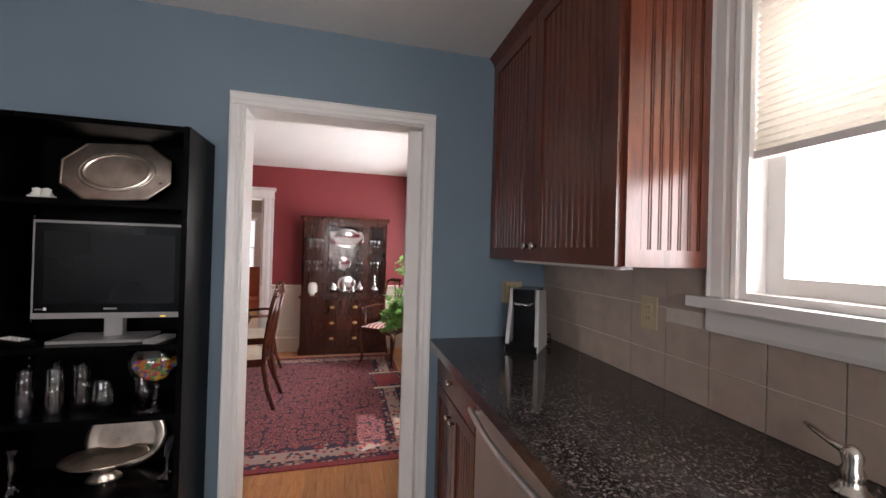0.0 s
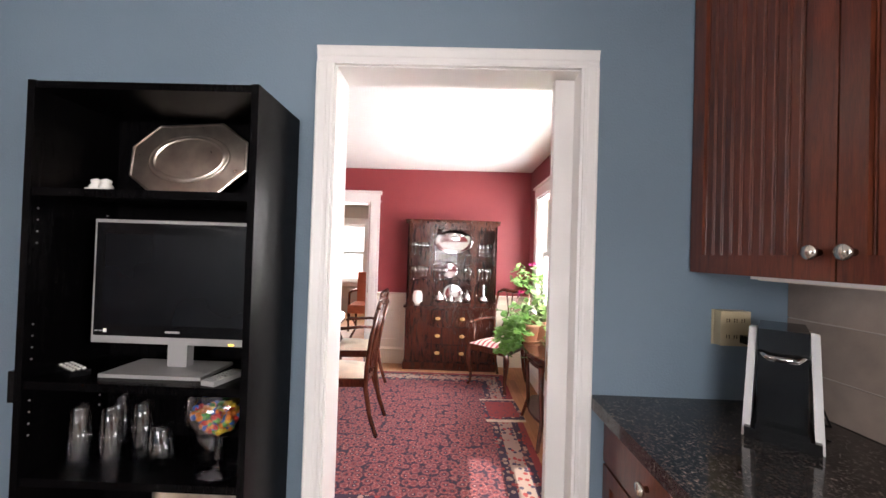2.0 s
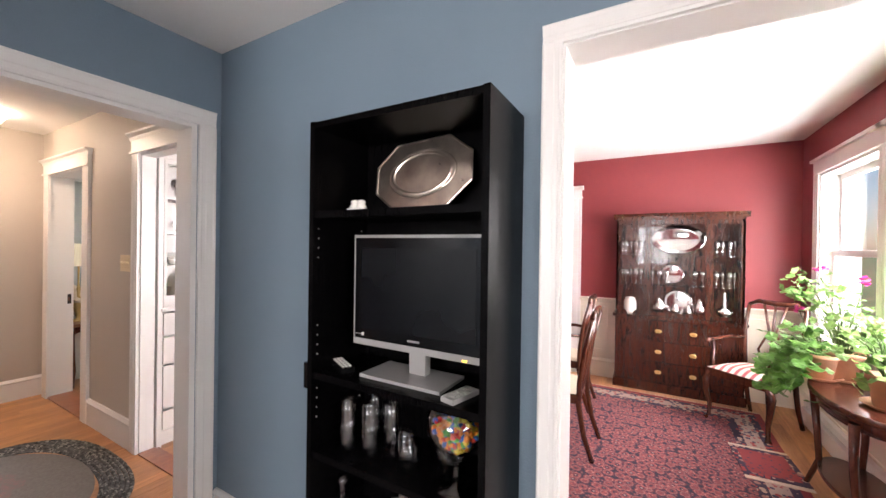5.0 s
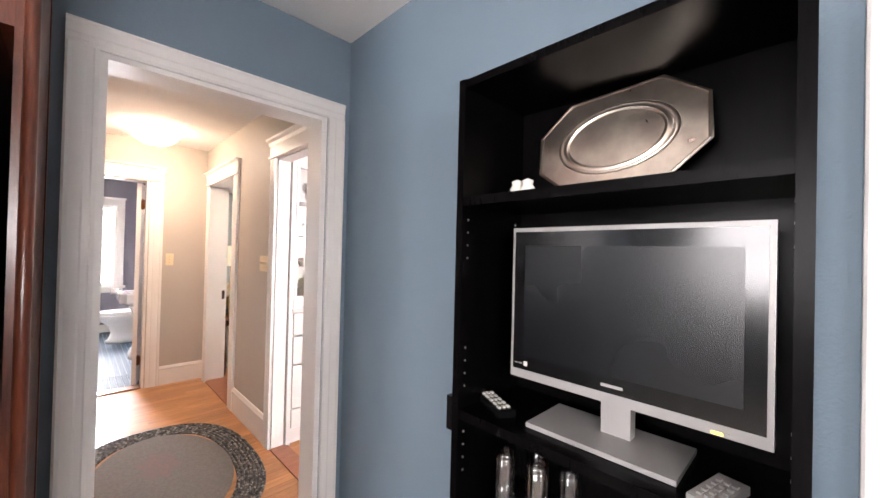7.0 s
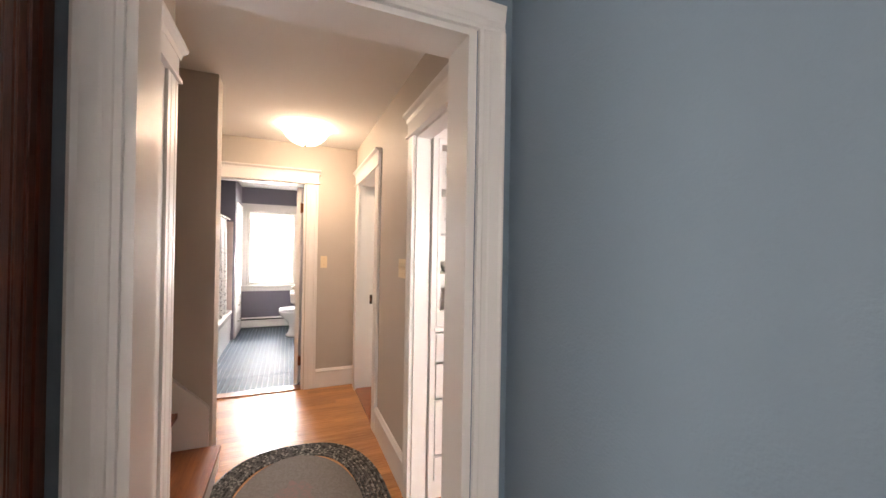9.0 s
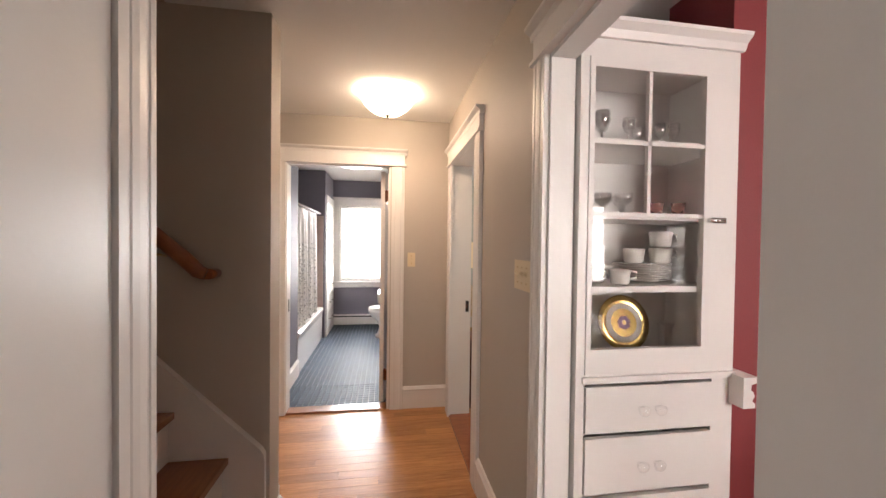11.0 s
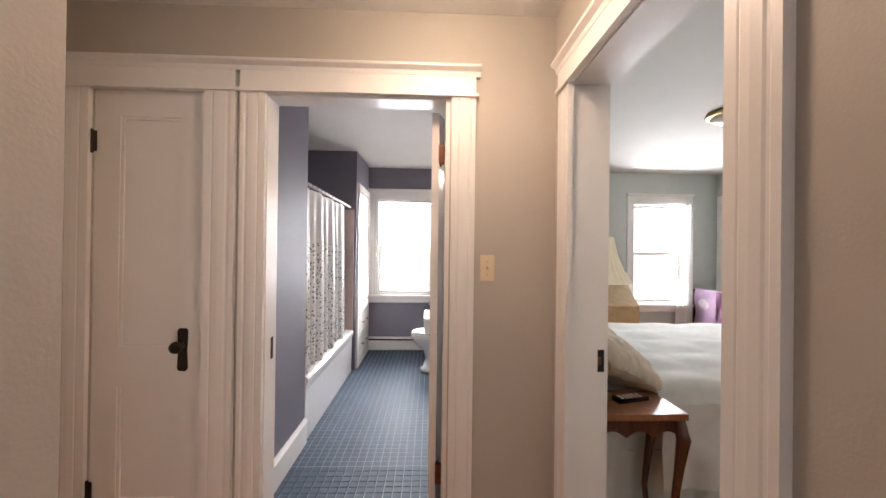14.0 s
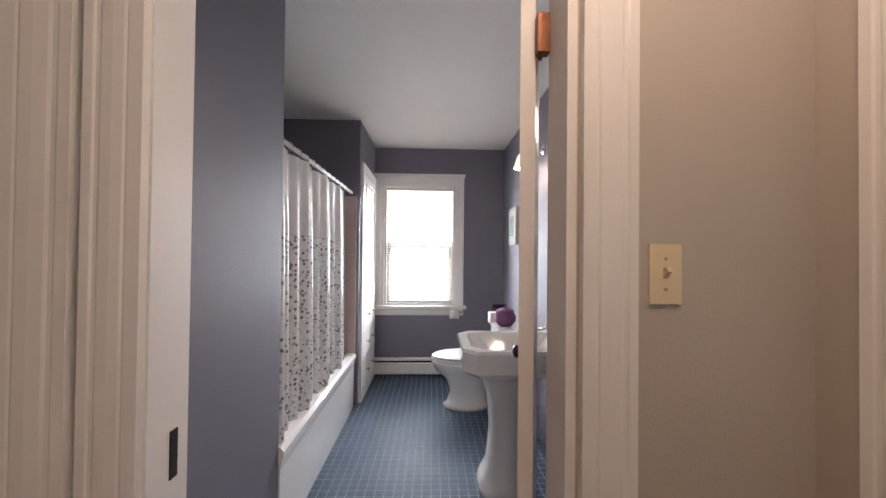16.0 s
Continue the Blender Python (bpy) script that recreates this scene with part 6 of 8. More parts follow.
# alcove sideboard with flowers and decanter
_s = thing("sideboard", (-3.72, 3.62, 0), "dark wooden sideboard in the red alcove", "sideboard")
part("body", boxes((-3.70, -3.29, 3.06, 4.22, 0.12, 0.86)), MAHOG, _s, "", 0.006)
part("top", boxes((-3.71, -3.25, 3.04, 4.24, 0.861, 0.89)), MAHOG, _s, "", 0.008, 2)
for x in (-3.66, -3.33):
    for y in (3.10, 4.18):
        part("leg", boxes((x - 0.03, x + 0.03, y - 0.03, y + 0.03, 0, 0.12)), MAHOG, _s)
for y in (3.36, 3.92):
    part("drawer", boxes((-3.29, -3.275, y - 0.26, y + 0.26, 0.66, 0.83)), MAHOG, _s, "", 0.004)
    part("door", boxes((-3.29, -3.275, y - 0.26, y + 0.26, 0.16, 0.64)), MAHOG, _s, "", 0.004)
_v = thing("flower_arrangement", (-3.47, 3.42, 0.89), "large dried flower arrangement in a dark vase", "flowers")
bm = bmesh.new()
lathe(bm, [(0.07, 0), (0.10, 0.06), (0.09, 0.12), (0.06, 0.16), (0.08, 0.19)], (-3.47, 3.42, 0.891), 20)
part("vase", bm, BRONZE, _v, "dark vase")
_rn = random.Random(9)
for mi, mat in enumerate(FLOWERS):
    bm = bmesh.new()
    for k in range(75):
        a, e = _rn.uniform(0, 6.283), math.acos(_rn.uniform(-0.5, 1))
        r = _rn.uniform(0.13, 0.235)
        c = Vector((-3.47 + r * math.sin(e) * math.cos(a), 3.42 + r * math.sin(e) * math.sin(a) * 1.1, 1.20 + r * math.cos(e)))
        if mi == 0 and c.z < 1.25:
            c.z += 0.15
        for q in range(4):
            leaf(bm, c + Vector((_rn.gauss(0, 0.01), _rn.gauss(0, 0.01), _rn.gauss(0, 0.01))), Vector((_rn.uniform(-1, 1), _rn.uniform(-1, 1), _rn.uniform(-1, 1))), Vector((_rn.uniform(-1, 1), _rn.uniform(-1, 1), 1)), _rn.uniform(0.025, 0.05))
    part("blossoms", bm, mat, _v)
_g = vessel("glass_decanter", (-3.36, 3.16, 0.891), [(0.055, 0), (0.058, 0.01), (0.058, 0.11), (0.03, 0.13), (0.016, 0.15), (0.016, 0.17), (0.026, 0.175), (0.014, 0.18), (0.025, 0.21), (0.001, 0.225)], GLASS, "square clear glass decanter on the sideboard", "decanter", "", 8)
_w = thing("wall_sconce", (-3.70, 3.9, 1.6), "small brass wall sconce glowing in the alcove", "lamp")
bm = bmesh.new()
lathe(bm, [(0.05, 0), (0.05, 0.01), (0.02, 0.02)], (0, 0, 0), 16, (1, 1), pose(-3.718, 3.90, 1.55, 0, 90, 0))
tube(bm, [(-3.71, 3.90, 1.55), (-3.62, 3.90, 1.53), (-3.58, 3.90, 1.57)], 0.008, 8)
part("bracket", bm, BRASS, _w, "brass bracket")
bm = bmesh.new()
lathe(bm, [(0.03, 1.58), (0.045, 1.62), (0.05, 1.68)], (-3.58, 3.90, 0), 16)
part("shade", bm, SHADE, _w, "small glowing shade")

# built-in china cupboard in the passage
CF = -3.13
_c = thing("china_cupboard", (-3.2, 2.35, 0), "white built-in china cupboard with glazed door and drawers", "cupboard")
_fc = on_wall('x', CF, 1)
bm = bmesh.new()
for d in ((-3.44, -3.42, 2.13, 2.565, 0, 1.97), (-3.42, CF - 0.012, 2.13, 2.145, 0, 1.97), (-3.42, CF - 0.012, 2.545, 2.565, 0, 1.97), (-3.42, CF - 0.012, 2.145, 2.545, 1.93, 1.97), (-3.42, CF - 0.012, 2.145, 2.545, 0.985, 1.01), (-3.42, CF - 0.03, 2.145, 2.545, 0.0, 0.10)):
    box(bm, *d)
part("carcass", bm, WHITE, _c)
for z in (1.245, 1.46, 1.675):
    part("shelf", boxes((-3.42, CF - 0.02, 2.146, 2.544, z, z + 0.018)), WHITE, _c, "", 0.002)
bm = bmesh.new()
for s in ((2.13, 2.152, 0.0, 1.965), (2.503, 2.565, 0.0, 1.965), (2.152, 2.503, 1.915, 1.965), (2.152, 2.503, 0.992, 1.012)):
    wbox(bm, _fc, *s, -0.012, 0.0)
part("face_frame", bm, WHITE, _c, "", 0.002)
bm = bmesh.new()
for s in ((2.153, 2.166, 1.014, 1.913), (2.467, 2.501, 1.014, 1.913), (2.166, 2.467, 1.014, 1.085), (2.166, 2.467, 1.885, 1.913)):
    wbox(bm, _fc, *s, -0.018, 0.004)
_dd = part("glazed_door", bm, WHITE, _c, "", 0.003)
bm = bmesh.new()
wbox(bm, _fc, 2.249 + 0.06, 2.258 + 0.06, 1.475, 1.884, -0.014, 0.001)
part("muntin", bm, WHITE, _dd, "", 0.002)
for z in (1.672, 1.466):
    bm = bmesh.new()
    wbox(bm, _fc, 2.167, 2.466, z, z + 0.012, -0.014, 0.001)
    part("muntin", bm, WHITE, _dd, "", 0.002)
g = part("pane", boxes((CF - 0.010, CF - 0.007, 2.166, 2.467, 1.085, 1.885)), PANE, _dd, "clear glass pane")
g.visible_shadow = False
bm = bmesh.new()
wbox(bm, _fc, 2.478, 2.52, 1.452, 1.468, 0.004, 0.02)
tube(bm, [(CF + 0.016, 2.472, 1.460), (CF + 0.016, 2.518, 1.460)], 0.006, 8)
part("latch", bm, CHROME, _dd, "small clear and chrome turn latch")
for z0, z1 in ((0.845, 0.978), (0.67, 0.83), (0.40, 0.655), (0.12, 0.385)):
    bm = bmesh.new()
    wbox(bm, _fc, 2.155, 2.50, z0, z1, -0.012, 0.006)
    dr = part("drawer", bm, WHITE, _c, "", 0.004)
    for a in (2.30, 2.345):
        bm = bmesh.new()
        lathe(bm, [(0.007, 0), (0.007, 0.012), (0.015, 0.018), (0.016, 0.026), (0.008, 0.034), (0.001, 0.035)], (0, 0, 0), 8, (1, 1), pose(CF + 0.006, a, (z0 + z1) / 2, 0, 90, 0))
        part("knob", bm, GLASS, dr, "faceted clear glass knob")
bm = bmesh.new()
prism(bm, [(0, 0), (0, 0.012), (0.02, 0.02), (0.035, 0.04), (0.045, 0.042), (0.045, 0)], lambda s, d, e: (CF + d, 2.125 + e * 0.445, 1.965 + s), 0, 1)
part("cornice", bm, WHITE, _c)
bm = bmesh.new()
wbox(bm, _fc, 2.145, 2.565, 0.99, 1.008, 0, 0.012)
part("waist_rail", bm, WHITE, _c, "", 0.004)
for o in _c.children_recursive:
    for v in o.data.vertices:
        v.co.y = 2.160 + (v.co.y - 2.166) * 1.36
        v.co.z = 1.056 + (v.co.z - 1.085) * 1.155 if v.co.z > 0.3 else v.co.z
_r = tagged(part("chair_rail_end", bmesh.new(), WHITE), "white moulded end of the chair rail beside the cupboard", "trim", "", "structure")
bm = bmesh.new()
prism(bm, [(p + 0.085, q - 0.045) for p, q in ((2.603, 1.005), (2.66, 1.005), (2.668, 0.995), (2.655, 0.985), (2.635, 0.98), (2.632, 0.962), (2.642, 0.955), (2.648, 0.94), (2.638, 0.925), (2.65, 0.915), (2.65, 0.90), (2.603, 0.90))], lambda a, b, d: (d, a, b), -3.25, -3.075)
bm.to_mesh(_r.data)
bm.free()
_r.data.materials.append(WHITE) if not _r.data.materials else None


def inside(at):
    """A place in the cupboard."""
    return (at[0] - 0.10, 2.168 + (at[1] - 2.166) * 1.22 + 0.07, 1.0585 + (at[2] - 1.085) * 1.155)


PLATEP = [(0.04, 0), (0.06, 0.003), (0.102, 0.012), (0.105, 0.014), (0.06, 0.007), (0.001, 0.006)]
_p = vessel("dinner_plate", inside((-3.20, 2.355, 1.263)), PLATEP, CERAMIC, "white china plate in a stack", "plate", "stack of plates", 28, (1, 1), "dish")
for i in range(1, 8):
    copy_thing(_p, pose(*inside((-3.20, 2.355, 1.263 + 0.007 * i))))
def cup(at, label, mat=CERAMIC, k=1.0, turn=0.0, group="cups in the cupboard"):
    t = thing("tea_cup", at, label, "cup", group)
    bm = bmesh.new()
    lathe(bm, [(0.030 * k, 0), (0.035 * k, 0.006 * k), (0.037 * k, 0.03 * k), (0.040 * k, 0.058 * k), (0.0378 * k, 0.058 * k), (0.034 * k, 0.03 * k), (0.001, 0.008)], at, 20)
    b = part("body", bm, mat, t)
    bm = bmesh.new()
    c, s = math.cos(turn), math.sin(turn)
    tube(bm, [(at[0] + c * 0.037 * k, at[1] + s * 0.037 * k, at[2] + 0.052 * k), (at[0] + c * 0.06 * k, at[1] + s * 0.06 * k, at[2] + 0.048 * k), (at[0] + c * 0.06 * k, at[1] + s * 0.06 * k, at[2] + 0.025 * k), (at[0] + c * 0.034 * k, at[1] + s * 0.034 * k, at[2] + 0.02 * k)], 0.004 * k, 6)
    part("handle", bm, mat, t)
    return t
cup(inside((-3.17, 2.40, 1.324)), "white patterned china cup on stacked plates", CERAMIC, 1.0, 1.4)
cup(inside((-3.17, 2.40, 1.377)), "white patterned china cup stacked on another", CERAMIC, 1.0, 1.4)
cup(inside((-3.18, 2.315, 1.324)), "white patterned china cup on stacked plates", CERAMIC, 0.95, 2.6)
cup(inside((-3.11, 2.23, 1.263)), "white china milk jug on the shelf", CERAMIC, 0.9, 1.2)
cup(inside((-3.18, 2.19, 1.263)), "white china cup on the shelf", CERAMIC, 0.8, 0.3)
vessel("serving_bowl", inside((-3.25, 2.22, 1.263)), [(0.03, 0), (0.05, 0.03), (0.07, 0.06), (0.066, 0.06), (0.045, 0.03), (0.001, 0.012)], CERAMIC, "white china serving bowl on the shelf", "bowl")
_p = thing("gilt_plate", inside((-3.27, 2.29, 1.01)), "decorative plate with a gold rim standing upright", "plate")
bm = bmesh.new()
lathe(bm, [(0.106, 0), (0.108, 0.005), (0.084, 0.008), (0.076, 0.005)], (0, 0, 0), 36, (1, 1), pose(*inside((-3.225, 2.31, 1.120)), 0, 76, 0))
part("rim", bm, GOLD, _p, "gold rim")
bm = bmesh.new()
lathe(bm, [(0.076, 0.004), (0.076, 0.0052), (0.001, 0.0045)], (0, 0, 0), 30, (1, 1), pose(*inside((-3.225, 2.31, 1.120)), 0, 76, 0))
part("well", bm, CERAMIC, _p, "white china centre")
bm = bmesh.new()
for i in range(7):
    leaf(bm, (pose(*inside((-3.225, 2.31, 1.120)), 0, 76, 0) @ Vector((0.018 * math.cos(i * 0.9), 0.018 * math.sin(i * 0.9), 0.0058))), Vector((0, 1, 0.2)), Vector((1, 0, 0.25)), 0.02)
part("flower_print", bm, LILAC, _p, "small lilac flower print")
cup(inside((-3.13, 2.22, 1.01)), "small white china cup on the low shelf", CERAMIC, 0.6, 0.5)
cup(inside((-3.12, 2.27, 1.01)), "small white china cup on the low shelf", CERAMIC, 0.6, 0.9)
for k, (x, y) in enumerate(((-3.14, 2.33), (-3.12, 2.38), (-3.16, 2.20))):
    vessel("saucer", inside((x, y, 1.011 + 0.0 * k)), [(0.02, 0), (0.045, 0.008), (0.047, 0.010), (0.001, 0.005)], SILVER, "small dark silver saucer on the low shelf", "saucer", "saucers", 20, (1, 1), "dish")
vessel("glass_vase", inside((-3.18, 2.43, 1.011)), [(0.026, 0), (0.022, 0.05), (0.024, 0.12), (0.034, 0.13), (0.03, 0.13), (0.02, 0.11), (0.001, 0.01)], GLASS, "clear glass vase on the low shelf", "vase", "", 12)
vessel("glass_vase", inside((-3.2, 2.17, 1.011)), [(0.022, 0), (0.02, 0.05), (0.022, 0.12), (0.03, 0.13), (0.027, 0.13), (0.018, 0.11), (0.001, 0.01)], GLASS, "clear glass vase on the low shelf", "vase", "", 12)
for x, y in ((-3.15, 2.37), (-3.13, 2.43)):
    vessel("pink_glass", inside((x, y, 1.479)), [(0.018, 0), (0.024, 0.04), (0.026, 0.045), (0.024, 0.045), (0.001, 0.006)], PINKGLASS, "small pink glass tumbler on the shelf", "glass", "pink glasses", 14)
for x, y in ((-3.15, 2.19), (-3.2, 2.22), (-3.15, 2.26), (-3.22, 2.29)):
    vessel("cut_glass_dish", inside((x, y, 1.479)), [(0.014, 0), (0.006, 0.01), (0.006, 0.03), (0.028, 0.05), (0.032, 0.075), (0.029, 0.075), (0.001, 0.045)], CRYSTAL, "clear cut glass footed dish on the shelf", "glass", "cut glass", 12)
for x, y, k in ((-3.14, 2.18, 1.1), (-3.2, 2.21, 1.3), (-3.13, 2.26, 0.9), (-3.2, 2.33, 0.8), (-3.14, 2.37, 0.8), (-3.16, 2.43, 0.9)):
    t = vessel("stem_glass", inside((x, y, 1.694)), [(r * k * 0.85, h * k * 0.72) for r, h in STEMGLASS], CRYSTAL, "small stemmed glass on the upper shelf", "glass", "small stem glasses", 14)

# ---- living room beyond ----
_a = thing("upholstered_armchair", (-1.42, 7.3, 0), "coral upholstered armchair with carved wooden frame", "armchair")
part("seat", boxes((-1.72, -1.14, 7.05, 7.62, 0.32, 0.46)), ORANGEF, _a, "", 0.04, 3)
part("backrest", boxes((-1.70, -1.16, 7.60, 7.70, 0.46, 1.0)), ORANGEF, _a, "", 0.04, 3)
for x in (-1.71, -1.15):
    bm = bmesh.new()
    tube(bm, [(x, 7.65, 0.66), (x, 7.3, 0.68), (x, 7.12, 0.66), (x, 7.10, 0.45)], 0.022, 8)
    part("arm", bm, MAHOG, _a)
    for y in (7.10, 7.62):
        bm = bmesh.new()
        tube(bm, [(x, y, 0.34), (x, y - 0.01, 0.15), (x, y, 0.0)], [0.03, 0.018, 0.02], 8)
        part("leg", bm, MAHOG, _a)


def curtain(name, fn, a0, a1, z0, z1, label, mat, folds, amp, pinch=None):
    t = thing(name, fn((a0 + a1) / 2, z0, 0.05), label, "curtain")
    bm = bmesh.new()

    def at(u, v):
        s = 1.0 if pinch is None else 1 - 0.55 * math.exp(-((v - pinch) / 0.16) ** 2)
        return fn(a0 + (a1 - a0) * u * s, z0 + (z1 - z0) * v, 0.05 + amp * math.sin(u * folds * 6.283 + v * 1.5) * (0.6 + 0.4 * (1 - v)))
    grid(bm, folds * 8, 16, at)
    part("cloth", bm, mat, t)
    bm = bmesh.new()
    tube(bm, [fn(a0 - 0.05, z1, 0.05), fn(a1 + 0.05, z1, 0.05)], 0.008, 8)
    part("rod", bm, WHITE, t)
    return t


curtain("sheer_curtain", on_wall('y', 9.0, -1), -1.75, -1.35, 0.6, 2.02, "sheer white curtain at the living room window", SHEER, 5, 0.02, 0.35)
curtain("sheer_curtain", on_wall('y', 9.0, -1), -0.88, -1.25, 0.6, 2.02, "sheer white curtain at the living room window", SHEER, 5, 0.02, 0.35)

# ---- hall things ----
_l = thing("ceiling_light", (-4.585, 1.50, 2.42), "frosted scalloped glass bowl ceiling light with dark finial", "lamp")
bm = bmesh.new()
lathe(bm, [(0.08, 2.419), (0.085, 2.412), (0.03, 2.40)], (-4.585, 1.50, 0), 24)
part("canopy", bm, BRONZE, _l, "dark bronze canopy")
bm = bmesh.new()
seg = 48
rings = []
for r, z in ((0.205, 2.402), (0.188, 2.388), (0.168, 2.362), (0.155, 2.336), (0.128, 2.308), (0.09, 2.284), (0.05, 2.272), (0.02, 2.270)):
    rings.append([bm.verts.new((-4.585 + r * (1 + 0.035 * math.cos(8 * 6.283 * i / seg) * (r / 0.2)) * math.cos(6.283 * i / seg), 1.50 + r * (1 + 0.035 * math.cos(8 * 6.283 * i / seg) * (r / 0.2)) * math.sin(6.283 * i / seg), z)) for i in range(seg)])
for a, b in zip(rings, rings[1:]):
    for i in range(seg):
        bm.faces.new((a[i], a[(i + 1) % seg], b[(i + 1) % seg], b[i])).smooth = True
bm.faces.new(rings[-1])
_bw = part("glass_bowl", bm, BOWL, _l, "glowing frosted glass bowl")
_bw.visible_shadow = False
bm = bmesh.new()
lathe(bm, [(0.002, 2.252), (0.010, 2.258), (0.006, 2.266), (0.014, 2.272), (0.01, 2.278)], (-4.585, 1.50, 0), 12)
for i in range(4):
    a = i * 1.5708 + 0.4
    c, s = math.cos(a), math.sin(a)
    tube(bm, [(-4.585, 1.50, 2.270), (-4.585 + 0.03 * c, 1.50 + 0.03 * s, 2.272), (-4.585 + 0.058 * c, 1.50 + 0.058 * s, 2.284)], [0.006, 0.005, 0.002], 6)
part("finial", bm, BRONZE, _l, "dark leaf-shaped finial")

# oval braided rug
_r = thing("braided_rug", (-3.28, 1.44, 0), "oval grey braided rug with a rose centre", "rug")
RA, RB = 0.74, 0.50


def oval_ring(k0, k1, zc):
    bm = bmesh.new()
    n = 72
    for zz in (0,):
        o = [[bm.verts.new((-3.28 + math.copysign(abs(math.cos(6.283 * i / n)) ** 0.8, math.cos(6.283 * i / n)) * (RA - k), 1.44 + math.copysign(abs(math.sin(6.283 * i / n)) ** 0.8, math.sin(6.283 * i / n)) * (RB - k), z)) for i in range(n)] for k, z in ((k0, 0.001), (k0 + 0.004, zc), ((k0 + k1) / 2, zc + 0.002), (k1 - 0.003, zc), (k1, 0.002))]
        for a, b in zip(o, o[1:]):
            for i in range(n):
                bm.faces.new((a[i], a[(i + 1) % n], b[(i + 1) % n], b[i])).smooth = True
    return bm


for i in range(7):
    part("braid", oval_ring(0.022 * i, 0.022 * (i + 1), 0.010), BRAID, _r)
bm = bmesh.new()
n = 60
vs = [bm.verts.new((-3.28 + math.cos(6.283 * i / n) * (RA - 0.15), 1.44 + math.sin(6.283 * i / n) * (RB - 0.15), 0.010)) for i in range(n)]
bm.faces.new(vs)
part("centre", bm, HOOKED, _r, "taupe hooked wool centre")
bm = bmesh.new()
n = 40
bm.faces.new([bm.verts.new((-3.42 + 0.16 * (1 + 0.18 * math.sin(i * 1.26)) * math.cos(6.283 * i / n), 1.44 + 0.10 * (1 + 0.2 * math.sin(i * 0.94 + 1)) * math.sin(6.283 * i / n), 0.0112)) for i in range(n)])
part("rose_motif", bm, ROSEW, _r, "faded rose motif")

# stairs
_s = thing("staircase", (-3.38, 0.4, 0), "oak stair treads with white risers and skirt board", "staircase", "", "structure")
for k in range(1, 11):
    y = 1.03 - 0.217 * (k - 1)
    z = 0.2175 * k
    part("tread", boxes((-3.763, -2.98, y - 0.25, y, z - 0.028, z)), OAKD, _s, "oak stair tread", 0.006, 2)
    part("riser", boxes((-3.763, -2.98, y - 0.046, y - 0.026, z - 0.2175, z - 0.028)), WHITE, _s, "white painted riser")
bm = bmesh.new()
prism(bm, [(0.965, 0.0), (0.965, 0.415), (0.945, 0.455), (-1.20, 2.56), (-1.20, 2.10), (0.62, 0.0)], lambda a, b, d: (d, a, b), -3.785, -3.764)
part("skirt_board", bm, WHITE, _s, "white painted skirt board")
bm = bmesh.new()
prism(bm, [(0.965, 0.417), (0.965, 0.44), (0.95, 0.467), (-1.20, 2.578), (-1.20, 2.552), (0.94, 0.443)], lambda a, b, d: (d, a, b), -3.785, -3.752)
part("skirt_cap", bm, WHITE, _s, "white moulded skirt cap")
_h = thing("handrail", (-3.72, 0.73, 1.25), "honey-coloured wooden handrail on the stair wall", "handrail")
bm = bmesh.new()
tube(bm, [(-3.70, 0.75, 1.255), (-3.70, 0.72, 1.268), (-3.70, 0.66, 1.328), (-3.70, -1.10, 2.86)], [0.02, 0.026, 0.027, 0.027], 12, 1.2)
part("rail", bm, RAILW, _h)
bm = bmesh.new()
tube(bm, [(-3.70, 0.752, 1.258), (-3.735, 0.756, 1.255), (-3.784, 0.756, 1.255)], [0.024, 0.022, 0.02], 10)
part("return_end", bm, RAILW, _h)
for y, z in ((0.55, 1.39), (-0.6, 2.39)):
    bm = bmesh.new()
    tube(bm, [(-3.70, y, z), (-3.71, y, z - 0.05), (-3.784, y, z - 0.06)], 0.006, 6)
    part("bracket", bm, BRASS, _h, "brass bracket")

# ---- bathroom things ----
_t = thing("bathtub", (-6.97, 0.13, 0), "white enamel bathtub set in an alcove", "bathtub")
bm = bmesh.new()
prism(bm, [(0.60, 0.0), (0.605, 0.35), (0.613, 0.399), (0.575, 0.399), (0.575, 0.0)], lambda a, b, d: (d, a, b), -7.55, -6.032)
part("apron", bm, PORCELAIN, _t, "", 0.006, 2)
bm = bmesh.new()
prism(bm, [(0.620, 0.40), (0.622, 0.43), (0.605, 0.45), (0.535, 0.45), (0.51, 0.43), (0.505, 0.40)], lambda a, b, d: (d, a, b), -7.55, -6.032)
part("rim", bm, PORCELAIN, _t, "", 0.008, 2)
bm = bmesh.new()
prism(bm, [(0.50, 0.42), (0.42, 0.16), (-0.10, 0.14), (-0.20, 0.42), (-0.305, 0.45), (-0.305, 0), (0.50, 0)], lambda a, b, d: (d, a, b), -7.55, -6.032)
part("basin", bm, PORCELAIN, _t)
_sr = thing("tub_surround", (-7.55, 0.1, 0.45), "pale pink glazed tile panel round the bathtub", "tiles", "", "structure")
PINKT = surface("pale_pink_glazed_tile", (0.60, 0.46, 0.41), 0.2, 0.05, 6, 60, 0.01)
for i in range(5):
    for j in range(8):
        part("tile", boxes((-7.559, -7.553, -0.29 + i * 0.18, -0.29 + i * 0.18 + 0.177, 0.452 + j * 0.165, 0.452 + j * 0.165 + 0.162)), PINKT, _sr)
part("tile_bed", boxes((-7.5598, -7.556, -0.30, 0.61, 0.45, 1.77)), GROUT, _sr)
_c = thing("shower_curtain", (-6.8, 0.52, 0.3), "clear shower curtain speckled with dark leaf pattern", "curtain")
bm = bmesh.new()
